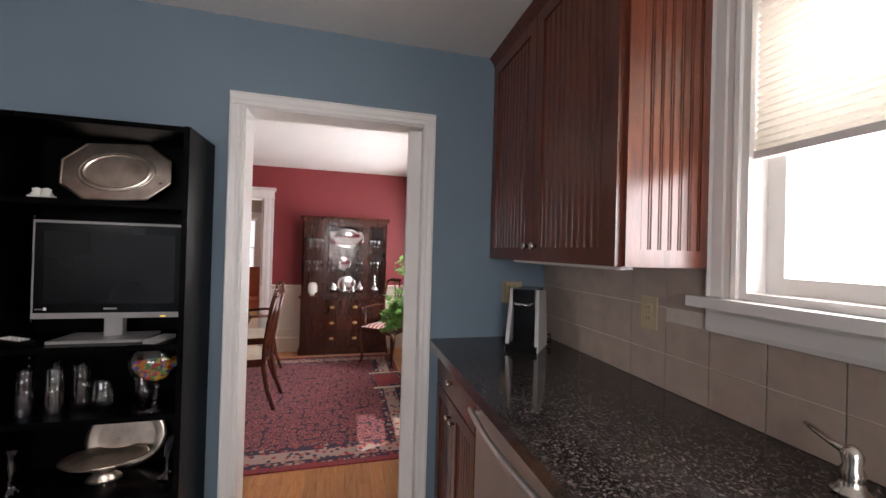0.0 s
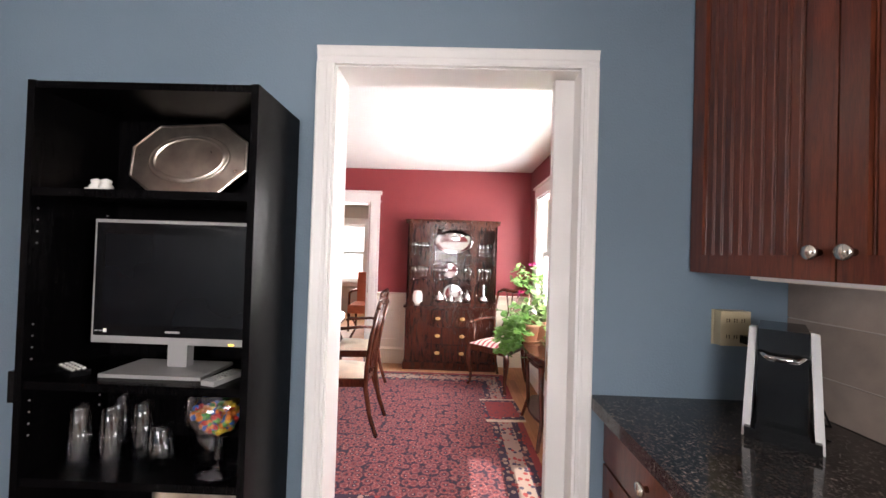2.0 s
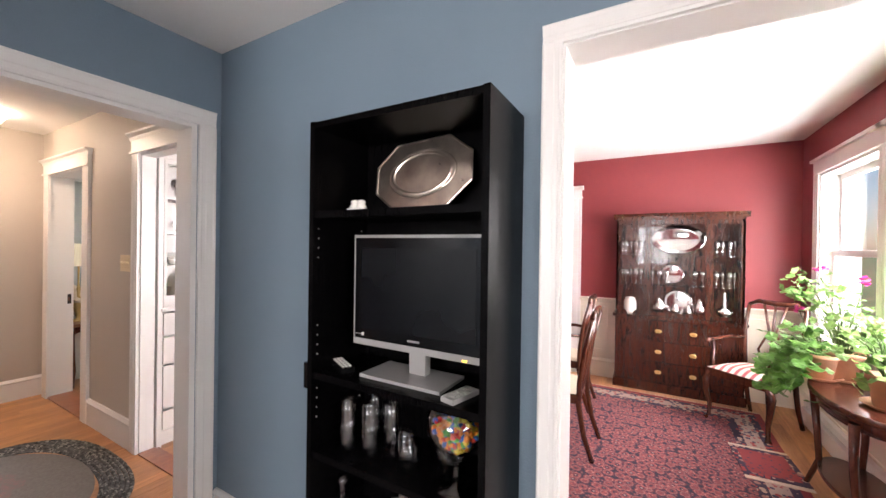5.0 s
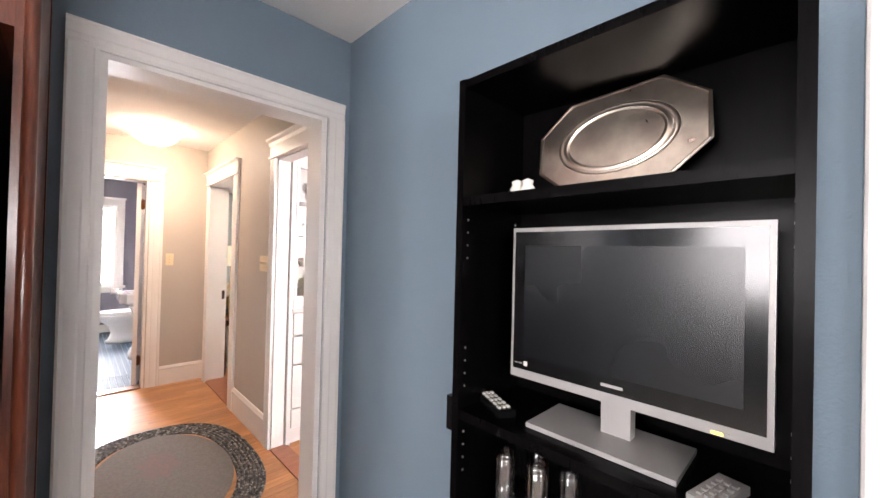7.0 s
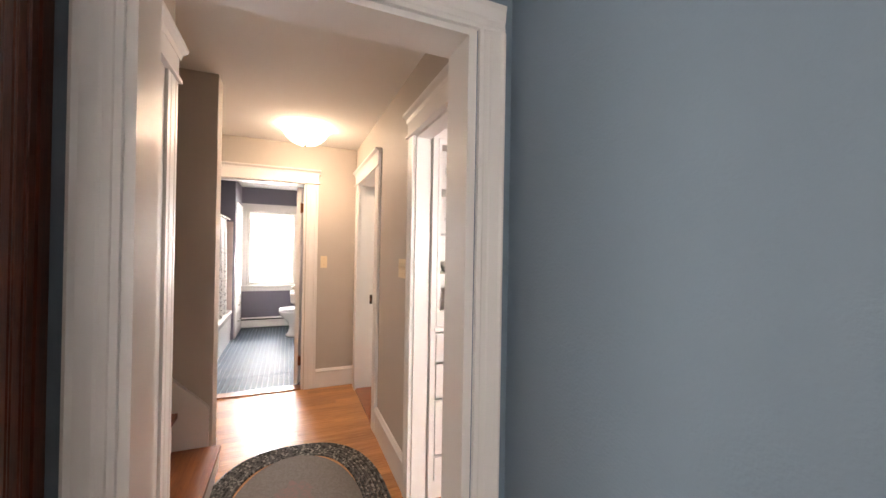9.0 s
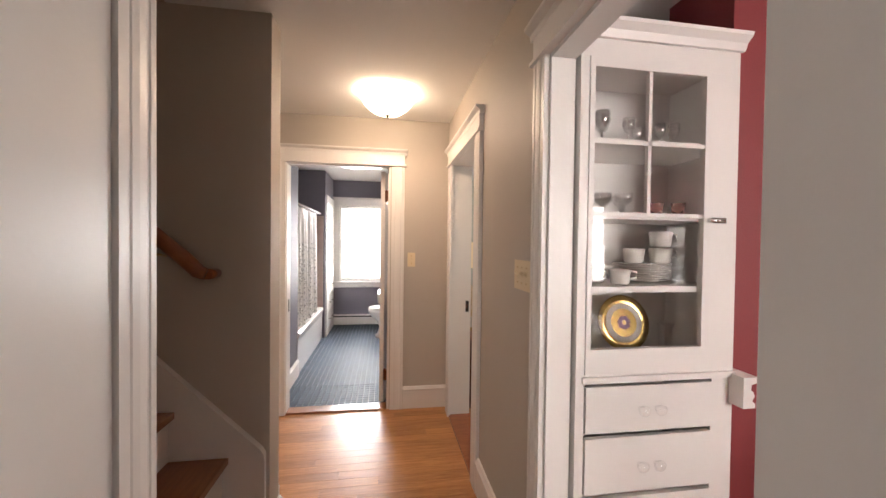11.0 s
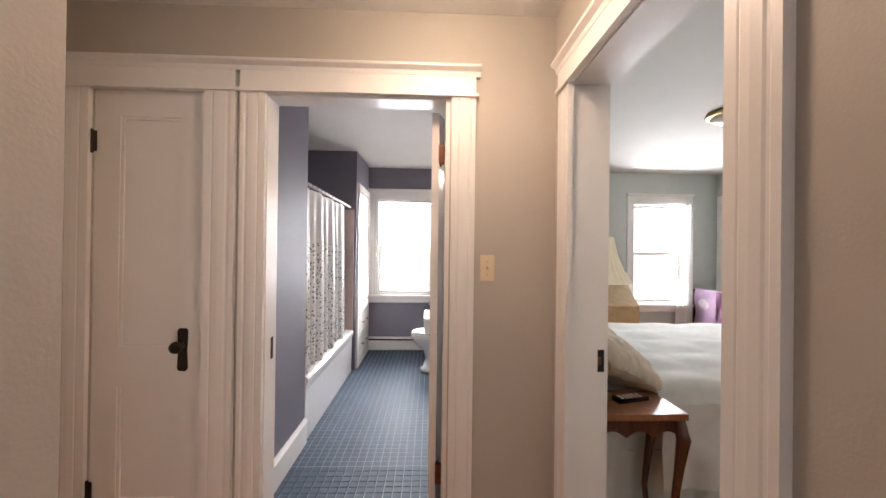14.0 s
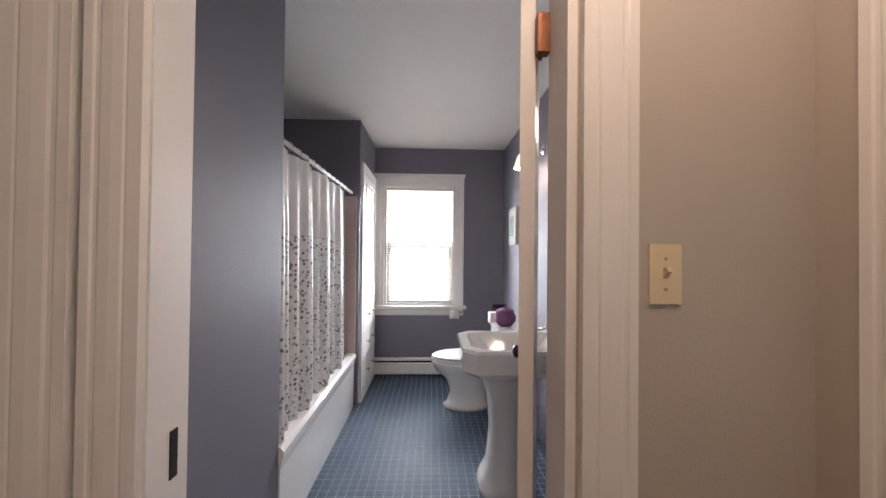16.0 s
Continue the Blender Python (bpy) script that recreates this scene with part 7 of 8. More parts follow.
grid(bm, 120, 24, lambda u, v: (-6.05 - 1.30 * u, 0.555 + 0.030 * math.sin(u * 70) * (1.15 - 0.5 * v) + 0.016 * math.sin(u * 23 + 1.2), 0.28 + 1.10 * v))
part("patterned_hem", bm, CURTAINM, _c, "leaf-patterned lower part")
bm = bmesh.new()
grid(bm, 120, 24, lambda u, v: (-6.05 - 1.30 * u, 0.555 + 0.030 * math.sin(u * 70) * (0.65 - 0.4 * v) + 0.016 * math.sin(u * 23 + 1.2), 1.381 + 0.40 * v))
part("clear_top", bm, VINYL, _c, "glossy translucent upper part")
_rd = thing("shower_rod", (-6.97, 0.565, 1.80), "white shower curtain rod with rings", "rod")
bm = bmesh.new()
tube(bm, [(-6.026, 0.565, 1.80), (-7.552, 0.565, 1.80)], 0.012, 10)
part("rod", bm, WHITE, _rd)
for i in range(12):
    bm = bmesh.new()
    x = -6.07 - i * 0.112
    tube(bm, [(x, 0.565 + 0.02 * math.cos(a), 1.795 + 0.022 * math.sin(a)) for a in [k * 0.7 for k in range(10)]], 0.0025, 5)
    part("ring", bm, CHROME, _rd, "chrome curtain ring")

_l = thing("linen_cupboard", (-8.03, 0.61, 0), "white built-in linen cupboard with door and drawers", "cupboard")
_fl = on_wall('y', 0.632, 1)
bm = bmesh.new()
for s in ((-7.695, -7.625, 0.0, 2.08), (-8.365, -8.295, 0.0, 2.08), (-8.295, -7.695, 2.0, 2.08), (-8.295, -7.695, 0.86, 0.90), (-8.295, -7.695, 0.0, 0.09)):
    wbox(bm, _fl, *s, 0, 0.02)
part("face_frame", bm, WHITE, _l, "", 0.003)
bm = bmesh.new()
wbox(bm, _fl, -8.29, -7.70, 0.905, 1.995, 0.0, 0.018)
dd = part("door", bm, WHITE, _l, "", 0.003)
bm = bmesh.new()
for s in ((-8.23, -8.215, 0.98, 1.92), (-7.775, -7.76, 0.98, 1.92), (-8.215, -7.775, 0.98, 0.995), (-8.215, -7.775, 1.905, 1.92)):
    wbox(bm, _fl, *s, 0.018, 0.026)
part("panel_moulding", bm, WHITE, dd, "", 0.003)
for i in range(3):
    bm = bmesh.new()
    z0 = 0.10 + i * 0.255
    wbox(bm, _fl, -8.285, -7.705, z0, z0 + 0.24, 0.0, 0.02)
    dr = part("drawer", bm, WHITE, _l, "", 0.004)
    for x in (-8.12, -7.87):
        round_knob(dr, _fl, x, z0 + 0.12, 0.02, NICKEL, 0.013)

_t = thing("toilet", (-7.55, 1.60, 0), "white porcelain toilet with closed lid", "toilet")
bm = bmesh.new()
rings = []
for z, cy, ry, rx in ((0.0, 1.55, 0.19, 0.12), (0.035, 1.55, 0.195, 0.125), (0.05, 1.56, 0.175, 0.105), (0.14, 1.57, 0.155, 0.09), (0.24, 1.56, 0.18, 0.11), (0.32, 1.53, 0.24, 0.16), (0.38, 1.51, 0.255, 0.18), (0.405, 1.51, 0.255, 0.18)):
    rings.append([bm.verts.new((-7.55 + rx * math.cos(6.283 * i / 32), cy + ry * math.sin(6.283 * i / 32), z)) for i in range(32)])
for a, b in zip(rings, rings[1:]):
    for i in range(32):
        bm.faces.new((a[i], a[(i + 1) % 32], b[(i + 1) % 32], b[i])).smooth = True
bm.faces.new(rings[0][::-1]), bm.faces.new(rings[-1])
part("bowl", bm, PORCELAIN, _t)
for nm, z0, z1, k in (("seat", 0.406, 0.425, 1.0), ("lid", 0.427, 0.447, 0.98)):
    bm = bmesh.new()
    lathe(bm, [(0.94 * k, z0), (k, z0 + 0.006), (k, z1 - 0.006), (0.92 * k, z1)], (-7.55, 1.512, 0), 36, (0.185, 0.26))
    part(nm, bm, PORCELAIN, _t)
part("tank", boxes((-7.78, -7.32, 1.795, 2.005, 0.36, 0.672)), PORCELAIN, _t, "", 0.02, 3)
part("tank_lid", boxes((-7.80, -7.30, 1.77, 2.013, 0.674, 0.70)), PORCELAIN, _t, "", 0.01, 2)
bm = bmesh.new()
tube(bm, [(-7.38, 1.792, 0.62), (-7.38, 1.77, 0.62), (-7.44, 1.767, 0.612)], 0.007, 8)
part("flush_lever", bm, CHROME, _t, "chrome flush lever")
_b = thing("ceramic_jar", (-7.50, 1.86, 0.70), "squat purple glazed jar on the toilet tank", "jar")
bm = bmesh.new()
lathe(bm, [(0.05, 0.70), (0.085, 0.74), (0.09, 0.78), (0.07, 0.82), (0.075, 0.828), (0.03, 0.845), (0.012, 0.85), (0.014, 0.862), (0.001, 0.868)], (-7.46, 1.86, 0.001), 24)
part("body", bm, PURPLE, _b)
_b = thing("tissue_box", (-7.66, 1.80, 0.70), "small white tissue box on the toilet tank", "tissue box")
part("box", boxes((-7.72, -7.60, 1.76, 1.88, 0.701, 0.78)), CERAMIC, _b, "", 0.004)
part("frame", boxes((-7.735, -7.725, 1.80, 1.92, 0.701, 0.84)), BLACKP, _b, "", 0.002)
_b = thing("toilet_paper_holder", (-8.30, 1.5, 0.64), "chrome toilet paper holder with white roll", "holder")
bm = bmesh.new()
tube(bm, [(-8.369, 1.56, 0.68), (-8.30, 1.56, 0.68), (-8.30, 1.44, 0.68)], 0.006, 8)
part("arm", bm, CHROME, _b)
bm = bmesh.new()
lathe(bm, [(0.02, -0.05), (0.05, -0.05), (0.05, 0.05), (0.02, 0.05)], (0, 0, 0), 20, (1, 1), pose(-8.30, 1.49, 0.66, 90, 0, 0))
part("paper_roll", bm, CERAMIC, _b, "white paper roll")

_s = thing("pedestal_sink", (-6.42, 1.68, 0), "white porcelain pedestal sink with chrome faucet", "sink")
bm = bmesh.new()
SX, SY = -6.46, 1.712
def rrect(rx, ry, cut, z):
    pts = [(-rx + cut, -ry), (rx - cut, -ry), (rx, -ry + cut), (rx, ry), (-rx, ry), (-rx, -ry + cut)]
    return [bm.verts.new((SX + a, SY + b, z)) for a, b in pts]
lv = [rrect(0.10, 0.12, 0.03, 0.64), rrect(0.20, 0.25, 0.05, 0.665), rrect(0.245, 0.295, 0.06, 0.70), rrect(0.255, 0.305, 0.07, 0.80), rrect(0.25, 0.30, 0.07, 0.815), rrect(0.215, 0.255, 0.07, 0.815), rrect(0.20, 0.24, 0.07, 0.80), rrect(0.14, 0.16, 0.05, 0.72)]
for a, b in zip(lv, lv[1:]):
    for i in range(6):
        bm.faces.new((a[i], a[(i + 1) % 6], b[(i + 1) % 6], b[i]))
bm.faces.new(lv[0][::-1]), bm.faces.new(lv[-1])
part("basin", bm, PORCELAIN, _s, "", 0.012, 3)
bm = bmesh.new()
rr = []
for z, rx, ry in ((0.0, 0.135, 0.15), (0.05, 0.14, 0.155), (0.09, 0.125, 0.14), (0.16, 0.10, 0.105), (0.35, 0.085, 0.09), (0.52, 0.095, 0.105), (0.64, 0.12, 0.15)):
    rr.append([bm.verts.new((SX + math.copysign(abs(math.cos(6.283 * i / 32)) ** 0.6, math.cos(6.283 * i / 32)) * rx, SY - 0.045 + math.copysign(abs(math.sin(6.283 * i / 32)) ** 0.6, math.sin(6.283 * i / 32)) * ry, z)) for i in range(32)])
for a, b in zip(rr, rr[1:]):
    for i in range(32):
        bm.faces.new((a[i], a[(i + 1) % 32], b[(i + 1) % 32], b[i])).smooth = True
bm.faces.new(rr[0][::-1]), bm.faces.new(rr[-1])
part("pedestal", bm, PORCELAIN, _s)
bm = bmesh.new()
lathe(bm, [(0.024, 0.815), (0.022, 0.83), (0.014, 0.85), (0.012, 0.88)], (SX, SY + 0.24, 0), 16)
tube(bm, [(SX, SY + 0.24, 0.875), (SX, SY + 0.17, 0.882), (SX, SY + 0.10, 0.86), (SX, SY + 0.09, 0.845)], 0.011, 10)
for dx in (-0.1, 0.1):
    lathe(bm, [(0.022, 0.815), (0.018, 0.835), (0.012, 0.845), (0.026, 0.86), (0.02, 0.872), (0.001, 0.874)], (SX + dx, SY + 0.24, 0), 14)
part("faucet", bm, CHROME, _s, "chrome faucet")

_m = thing("wall_mirror", (-6.45, 1.97, 1.5), "oval pivoting wall mirror with a thin chrome frame", "mirror")
bm = bmesh.new()
lathe(bm, [(1.0, 0), (1.0, 0.008), (0.001, 0.0081)], (0, 0, 0), 48, (0.26, 0.36), pose(-6.45, 1.99, 1.52, 90, 0, 0))
part("glass", bm, MIRROR, _m, "bright mirror glass")
bm = bmesh.new()
tube(bm, [(-6.45 + 0.265 * math.cos(a), 1.985, 1.52 + 0.365 * math.sin(a)) for a in [k * 6.283 / 40 for k in range(41)]], 0.008, 6)
part("frame", bm, CHROME, _m, "thin chrome frame")
for x in (-6.95, -5.95):
    _w = thing("wall_sconce", (x, 1.95, 1.95), "chrome wall sconce with a frosted bell shade", "lamp", "bathroom sconces")
    bm = bmesh.new()
    lathe(bm, [(0.045, 0), (0.045, 0.008), (0.015, 0.02)], (0, 0, 0), 16, (1, 1), pose(x, 2.019, 2.02, 90, 0, 0))
    tube(bm, [(x, 2.01, 2.02), (x, 1.90, 2.04), (x, 1.88, 2.01)], 0.007, 8)
    part("arm", bm, CHROME, _w)
    bm = bmesh.new()
    lathe(bm, [(0.02, 2.0), (0.035, 1.985), (0.055, 1.94), (0.07, 1.89), (0.066, 1.89), (0.05, 1.94), (0.03, 1.98)], (x, 1.88, 0), 22)
    part("shade", bm, SCONCEG, _w, "glowing frosted glass shade")
_p = thing("framed_picture", (-7.80, 1.97, 1.55), "small framed picture in a pale frame", "picture")
part("frame", boxes((-7.95, -7.65, 1.985, 2.019, 1.38, 1.72)), SILVERP, _p, "", 0.004)
part("mat", boxes((-7.925, -7.675, 1.982, 1.986, 1.405, 1.695)), CERAMIC, _p, "white mat")
part("print", boxes((-7.88, -7.72, 1.980, 1.983, 1.46, 1.64)), PRINT, _p, "dark green print")

# slatted blind in the bathroom window
_b = thing("slatted_blind", (-8.41, 1.08, 1.97), "white slatted blind over the bathroom window", "blind")
part("head_rail", boxes((-8.44, -8.40, 0.768, 1.464, 1.962, 1.99)), WHITE, _b)
for i in range(46):
    z = 0.79 + i * 0.0255
    sl = boxes((-8.432, -8.408, 0.772, 1.46, -0.0006, 0.0006))
    sl.transform(Matrix.Translation((0, 0, z)) @ Matrix.Translation((-8.42, 0, 0)) @ Matrix.Rotation(radians(28), 4, 'Y') @ Matrix.Translation((8.42, 0, 0)))
    part("slat", sl, BLINDM, _b)
part("bottom_rail", boxes((-8.435, -8.405, 0.772, 1.46, 0.762, 0.782)), WHITE, _b)

# ---- bedroom things ----
_b = thing("bed", (-6.15, 3.25, 0), "large bed made with a white quilted comforter", "bed")
part("frame", boxes((-6.92, -5.36, 2.16, 4.28, 0.14, 0.30)), MAHOG, _b, "", 0.01)
part("headboard", boxes((-6.95, -5.33, 2.135, 2.165, 0.1, 1.02)), MAHOG, _b, "", 0.01)
for x in (-6.88, -5.40):
    for y in (2.22, 4.22):
        part("leg", boxes((x - 0.035, x + 0.035, y - 0.035, y + 0.035, 0, 0.14)), MAHOG, _b)
part("mattress", boxes((-6.93, -5.35, 2.17, 4.29, 0.30, 0.60)), LINEN, _b, "", 0.04, 2)
bm = bmesh.new()


def quilt(u, v):
    x = -7.02 + u * 1.76
    y = 2.62 + v * 1.78
    ex = min(1.0, min(u, 1 - u) / 0.07)
    ey = min(1.0, (1 - v) / 0.07)
    e = min(ex, ey)
    drop = (1 - math.sqrt(max(0, 1 - (1 - e) ** 2))) if e < 1 else 0
    puff = 0.016 * abs(math.sin(u * 15)) * abs(math.sin(v * 14)) + 0.012 * noise.noise(Vector((u * 5, v * 6, 0.3)))
    return (x, y, 0.655 + puff - drop * 0.10)


grid(bm, 64, 64, quilt)
part("comforter", bm, LINEN, _b, "white quilted comforter")
bm = bmesh.new()
grid(bm, 80, 12, lambda u, v: (-5.265 + 0.018 * math.sin(u * 55) * (1 - v) + 0.03 * (1 - v) + 0.02 * noise.noise(Vector((u * 9, v * 4, 1))), 2.62 + 1.78 * u, 0.16 + 0.42 * v))
grid(bm, 60, 12, lambda u, v: (-7.02 + 1.76 * u, 4.395 + 0.018 * math.sin(u * 48) * (1 - v) + 0.03 * (1 - v), 0.16 + 0.42 * v))
part("comforter_drop", bm, LINEN, _b, "hanging side of the comforter")
bm = bmesh.new()
grid(bm, 70, 6, lambda u, v: (-5.345 + 0.010 * math.sin(u * 90), 2.18 + 2.08 * u, 0.005 + 0.30 * v))
part("dust_ruffle", bm, LINEN, _b, "white gathered dust ruffle")


def pillow(at, size, turn, label, mat):
    t = thing("pillow", at, label, "pillow", "bed pillows")
    bm = bmesh.new()
    w, l, h = size
    m = pose(*at) @ pose(0, 0, 0, *turn)
    for s in (1, -1):
        grid(bm, 44, 36, lambda u, v: m @ Vector(((u - 0.5) * w, (v - 0.5) * l, s * h * ((1 - (2 * u - 1) ** 4) * (1 - (2 * v - 1) ** 4)) ** 0.6 + 0.016 * noise.noise(Vector((u * 8, v * 8, s))) + 0.007 * noise.noise(Vector((u * 21, v * 17, s))))))
    bmesh.ops.remove_doubles(bm, verts=bm.verts, dist=0.002)
    p = part("case", bm, mat, t)
    bm = bmesh.new()
    for k in range(2):
        bm = bmesh.new() if k else bm
        grid(bm, 60, 2, lambda u, v: m @ Vector(((u - 0.5) * w * 1.04, (l * 0.5 + 0.035 * v) * (1 if k else -1), 0.010 * v * math.sin(u * 95))))
        part("ruffle", bm, mat, p, "eyelet ruffle")
    return t


pillow((-5.72, 2.42, 0.72), (0.66, 0.44, 0.085), (-34, 0, 4), "cream cotton pillow with lace ruffle leaning at the headboard", LACE)
pillow((-6.55, 2.42, 0.72), (0.66, 0.44, 0.085), (-34, 0, -4), "cream cotton pillow at the far side of the bed", LACE)
pillow((-5.52, 2.445, 0.80), (0.56, 0.52, 0.085), (-30, 16, 6), "small cream lace pillow spilling towards the nightstand", LACE)

_n = thing("nightstand", (-5.19, 2.4, 0), "mahogany nightstand with scalloped apron and cabriole legs", "nightstand")
part("top", boxes((-5.33, -5.045, 2.19, 2.605, 0.592, 0.62)), OAKD, _n, "reddish polished top", 0.010, 3)
for nm, fn, a0, a1 in (("apron", on_wall('x', -5.066, 1), 2.21, 2.585), ("apron", on_wall('y', 2.585, 1), -5.31, -5.066)):
    bm = bmesh.new()
    k = 24
    prism(bm, [(a0, 0.592), (a1, 0.592)] + [(a1 - (a1 - a0) * i / k, 0.505 + 0.03 * abs(math.sin(math.pi * 3 * i / k))) for i in range(k + 1)], lambda a, z, e: fn(a, z, e), -0.015, 0.0)
    part(nm, bm, MAHOG, _n)
for x, y in ((-5.075, 2.575), (-5.075, 2.22), (-5.30, 2.575), (-5.30, 2.22)):
    bm = bmesh.new()
    s = 1 if y > 2.4 else -1
    tube(bm, [(x, y, 0.59), (x + 0.012, y + s * 0.02, 0.50), (x + 0.004, y + s * 0.006, 0.36), (x - 0.008, y - s * 0.012, 0.15), (x - 0.004, y, 0.04), (x + 0.012, y + s * 0.012, 0.0)], [0.028, 0.030, 0.020, 0.014, 0.014, 0.022], 8)
    part("leg", bm, MAHOG, _n)
remote((-5.20, 2.425, 0.621), (0.055, 0.17, 0.02), 14, "black remote control on the nightstand", False)

_d = thing("writing_desk", (-8.22, 3.7, 0), "tan drop-front writing desk", "desk")
bm = bmesh.new()
prism(bm, [(-8.345, 0.42), (-8.345, 0.90), (-8.30, 0.90), (-8.02, 0.66), (-8.02, 0.42)], lambda a, b, d: (a, d, b), 3.25, 4.10)
part("case", bm, BASKETM, _d, "", 0.006)
part("drawer", boxes((-8.02, -8.005, 3.30, 4.05, 0.47, 0.62)), BASKETM, _d, "", 0.004)
for x in (-8.30, -8.06):
    for y in (3.30, 4.05):
        part("leg", boxes((x - 0.02, x + 0.02, y - 0.02, y + 0.02, 0, 0.42)), BASKETM, _d)
_l = thing("table_lamp", (-5.250, 2.305, 0.62), "brass table lamp with a pleated cream shade on the nightstand", "lamp")
bm = bmesh.new()
lathe(bm, [(0.06, 0.621), (0.055, 0.635), (0.018, 0.65), (0.024, 0.70), (0.045, 0.77), (0.03, 0.84), (0.010, 0.88), (0.016, 0.95), (0.008, 1.0), (0.008, 1.2)], (-5.250, 2.305, 0), 18)
part("base", bm, BRASS, _l, "brass base")
bm = bmesh.new()
ks = 48
for (r0, z0), (r1, z1) in zip(((0.135, 1.185), (0.100, 1.24), (0.07, 1.32)), ((0.105, 1.24), (0.07, 1.32), (0.05, 1.41))):
    for i in range(ks):
        a0, a1 = 6.283 * i / ks, 6.283 * (i + 1) / ks
        w0, w1 = (1.02 if i % 2 else 0.98), (0.98 if i % 2 else 1.02)
        bm.faces.new([bm.verts.new((-5.250 + r * w * math.cos(a), 2.305 + r * w * math.sin(a), z)) for r, w, a, z in ((r0, w0, a0, z0), (r0, w1, a1, z0), (r1, w1, a1, z1), (r1, w0, a0, z1))])
part("shade", bm, SHADE, _l, "pleated cream shade")

_c = thing("quilt_rack", (-8.05, 5.1, 0), "wooden rack hung with a purple and lilac quilt", "rack")
for x in (-8.310, -7.510):
    part("post", boxes((x - 0.015, x + 0.015, 5.02, 5.05, 0, 0.86)), MAHOG, _c, "", 0.003)
    part("foot", boxes((x - 0.02, x + 0.02, 4.9, 5.18, 0, 0.04)), MAHOG, _c, "", 0.006)
bm = bmesh.new()
tube(bm, [(-8.310, 5.035, 0.84), (-7.510, 5.035, 0.84)], 0.014, 8)
part("rail", bm, MAHOG, _c)
for i, (x0, x1, mt) in enumerate(((-8.280, -7.910, LILAC), (-7.909, -7.770, PURPLE), (-7.769, -7.650, LILAC), (-7.649, -7.530, PURPLE))):
    bm = bmesh.new()
    grid(bm, 10, 14, lambda u, v: (x0 + (x1 - x0) * u, 5.015 - 0.012 * math.sin(v * 9 + u * 4) - 0.012 * v, 0.86 - 0.60 * v))
    grid(bm, 10, 3, lambda u, v: (x0 + (x1 - x0) * u, 5.015 + 0.045 * v, 0.86 + 0.012 * math.sin(v * 3.14)))
    part("quilt", bm, mt, _c, "folded patchwork quilt")
bm = bmesh.new()
for i in range(7):
    a = 0.25 + i * 0.38
    c = Vector((-8.090, 4.985, 0.60))
    v = [c + Vector((0.02 * math.cos(a), -0.004, 0.02 * math.sin(a))), c + Vector((0.10 * math.cos(a - 0.09), -0.006, 0.10 * math.sin(a - 0.09) + 0.05)), c + Vector((0.10 * math.cos(a + 0.09), -0.006, 0.10 * math.sin(a + 0.09) + 0.05))]
    bm.faces.new([bm.verts.new(p) for p in v])
part("fan_patch", bm, LINEN, _c, "pale fan patchwork")

# shelved niche
_n = thing("niche_shelves", (-8.17, 5.45, 0.9), "white framed wall niche with four shelves", "shelves", "", "structure")
_fn = on_wall('y', RY1, -1)
bm = bmesh.new()
for s in ((NICHE[0] - 0.085, NICHE[0], NICHE[2] - 0.10, NICHE[3] + 0.11), (NICHE[1], NICHE[1] + 0.08, NICHE[2] - 0.10, NICHE[3] + 0.11), (NICHE[0], NICHE[1], NICHE[3], NICHE[3] + 0.11), (NICHE[0], NICHE[1], NICHE[2] - 0.10, NICHE[2])):
    wbox(bm, _fn, *s, 0, 0.02)
part("frame", bm, WHITE, _n, "", 0.003)
part("back", boxes((NICHE[0], NICHE[1], RY1 + 0.145, RY1 + 0.1615, NICHE[2], NICHE[3])), SAGE, _n)
for z in (1.19, 1.463, 1.735):
    part("shelf", boxes((NICHE[0] + 0.001, NICHE[1] - 0.001, RY1 + 0.005, RY1 + 0.144, z - 0.012, z + 0.010)), WHITE, _n)
_rn = random.Random(12)
for z in (0.931, 1.201, 1.474, 1.746):
    for x in (-8.18, -8.09, -7.99):
        k = _rn.uniform(0.7, 1.1)
        vessel("small_ornament", (x, RY1 + 0.07, z), [(0.03 * k, 0), (0.04 * k, 0.02 * k), (0.022 * k, 0.05 * k), (0.028 * k, 0.07 * k), (0.001, 0.085 * k)], (BRONZE, CERAMIC, BASKETM)[_rn.randrange(3)], "small figurine on a niche shelf", "ornament", "niche ornaments", 12, (1.2, 0.8))
# closet door
cap_casing("door_casing_bedroom_closet", _fn, -7.655, -6.48, 2.02, "white casing with a capped head round the bedroom closet", 0.13)
_d = door_leaf("door_6", _fn, -7.525, -6.61, 0.01, 2.015, [(-7.40, -6.74, 0.80, 1.87), (-7.40, -6.74, 0.2, 0.66)], "closed white two-panel bedroom closet door", 0.018, None, 0.0)
knob_set(_d, _fn, -6.78, 0.86, 0.018)
hinge(_d, _fn, -7.528, 1.80, 0.024)
baseboard("baseboard_bedroom_north", _fn, RX0, -7.66, 0.19, "tall white bedroom baseboard")
baseboard("baseboard_bedroom_west", on_wall('x', RX0, 1), RY0, RY1, 0.19, "tall white bedroom baseboard")
curtain("sheer_curtain", on_wall('x', RX0 + 0.02, 1), 4.99, 4.76, 0.35, 1.99, "sheer white curtain tied back at the bedroom window", SHEER, 5, 0.018, 0.42)
_l = thing("ceiling_light", (-6.18, 3.75, 2.42), "flush ceiling light with brass rim and white glass dome", "lamp")
bm = bmesh.new()
lathe(bm, [(0.17, 2.419), (0.18, 2.40), (0.17, 2.385), (0.15, 2.382)], (-6.18, 3.75, 0), 32)
part("rim", bm, BRASS, _l, "brushed brass rim")
bm = bmesh.new()
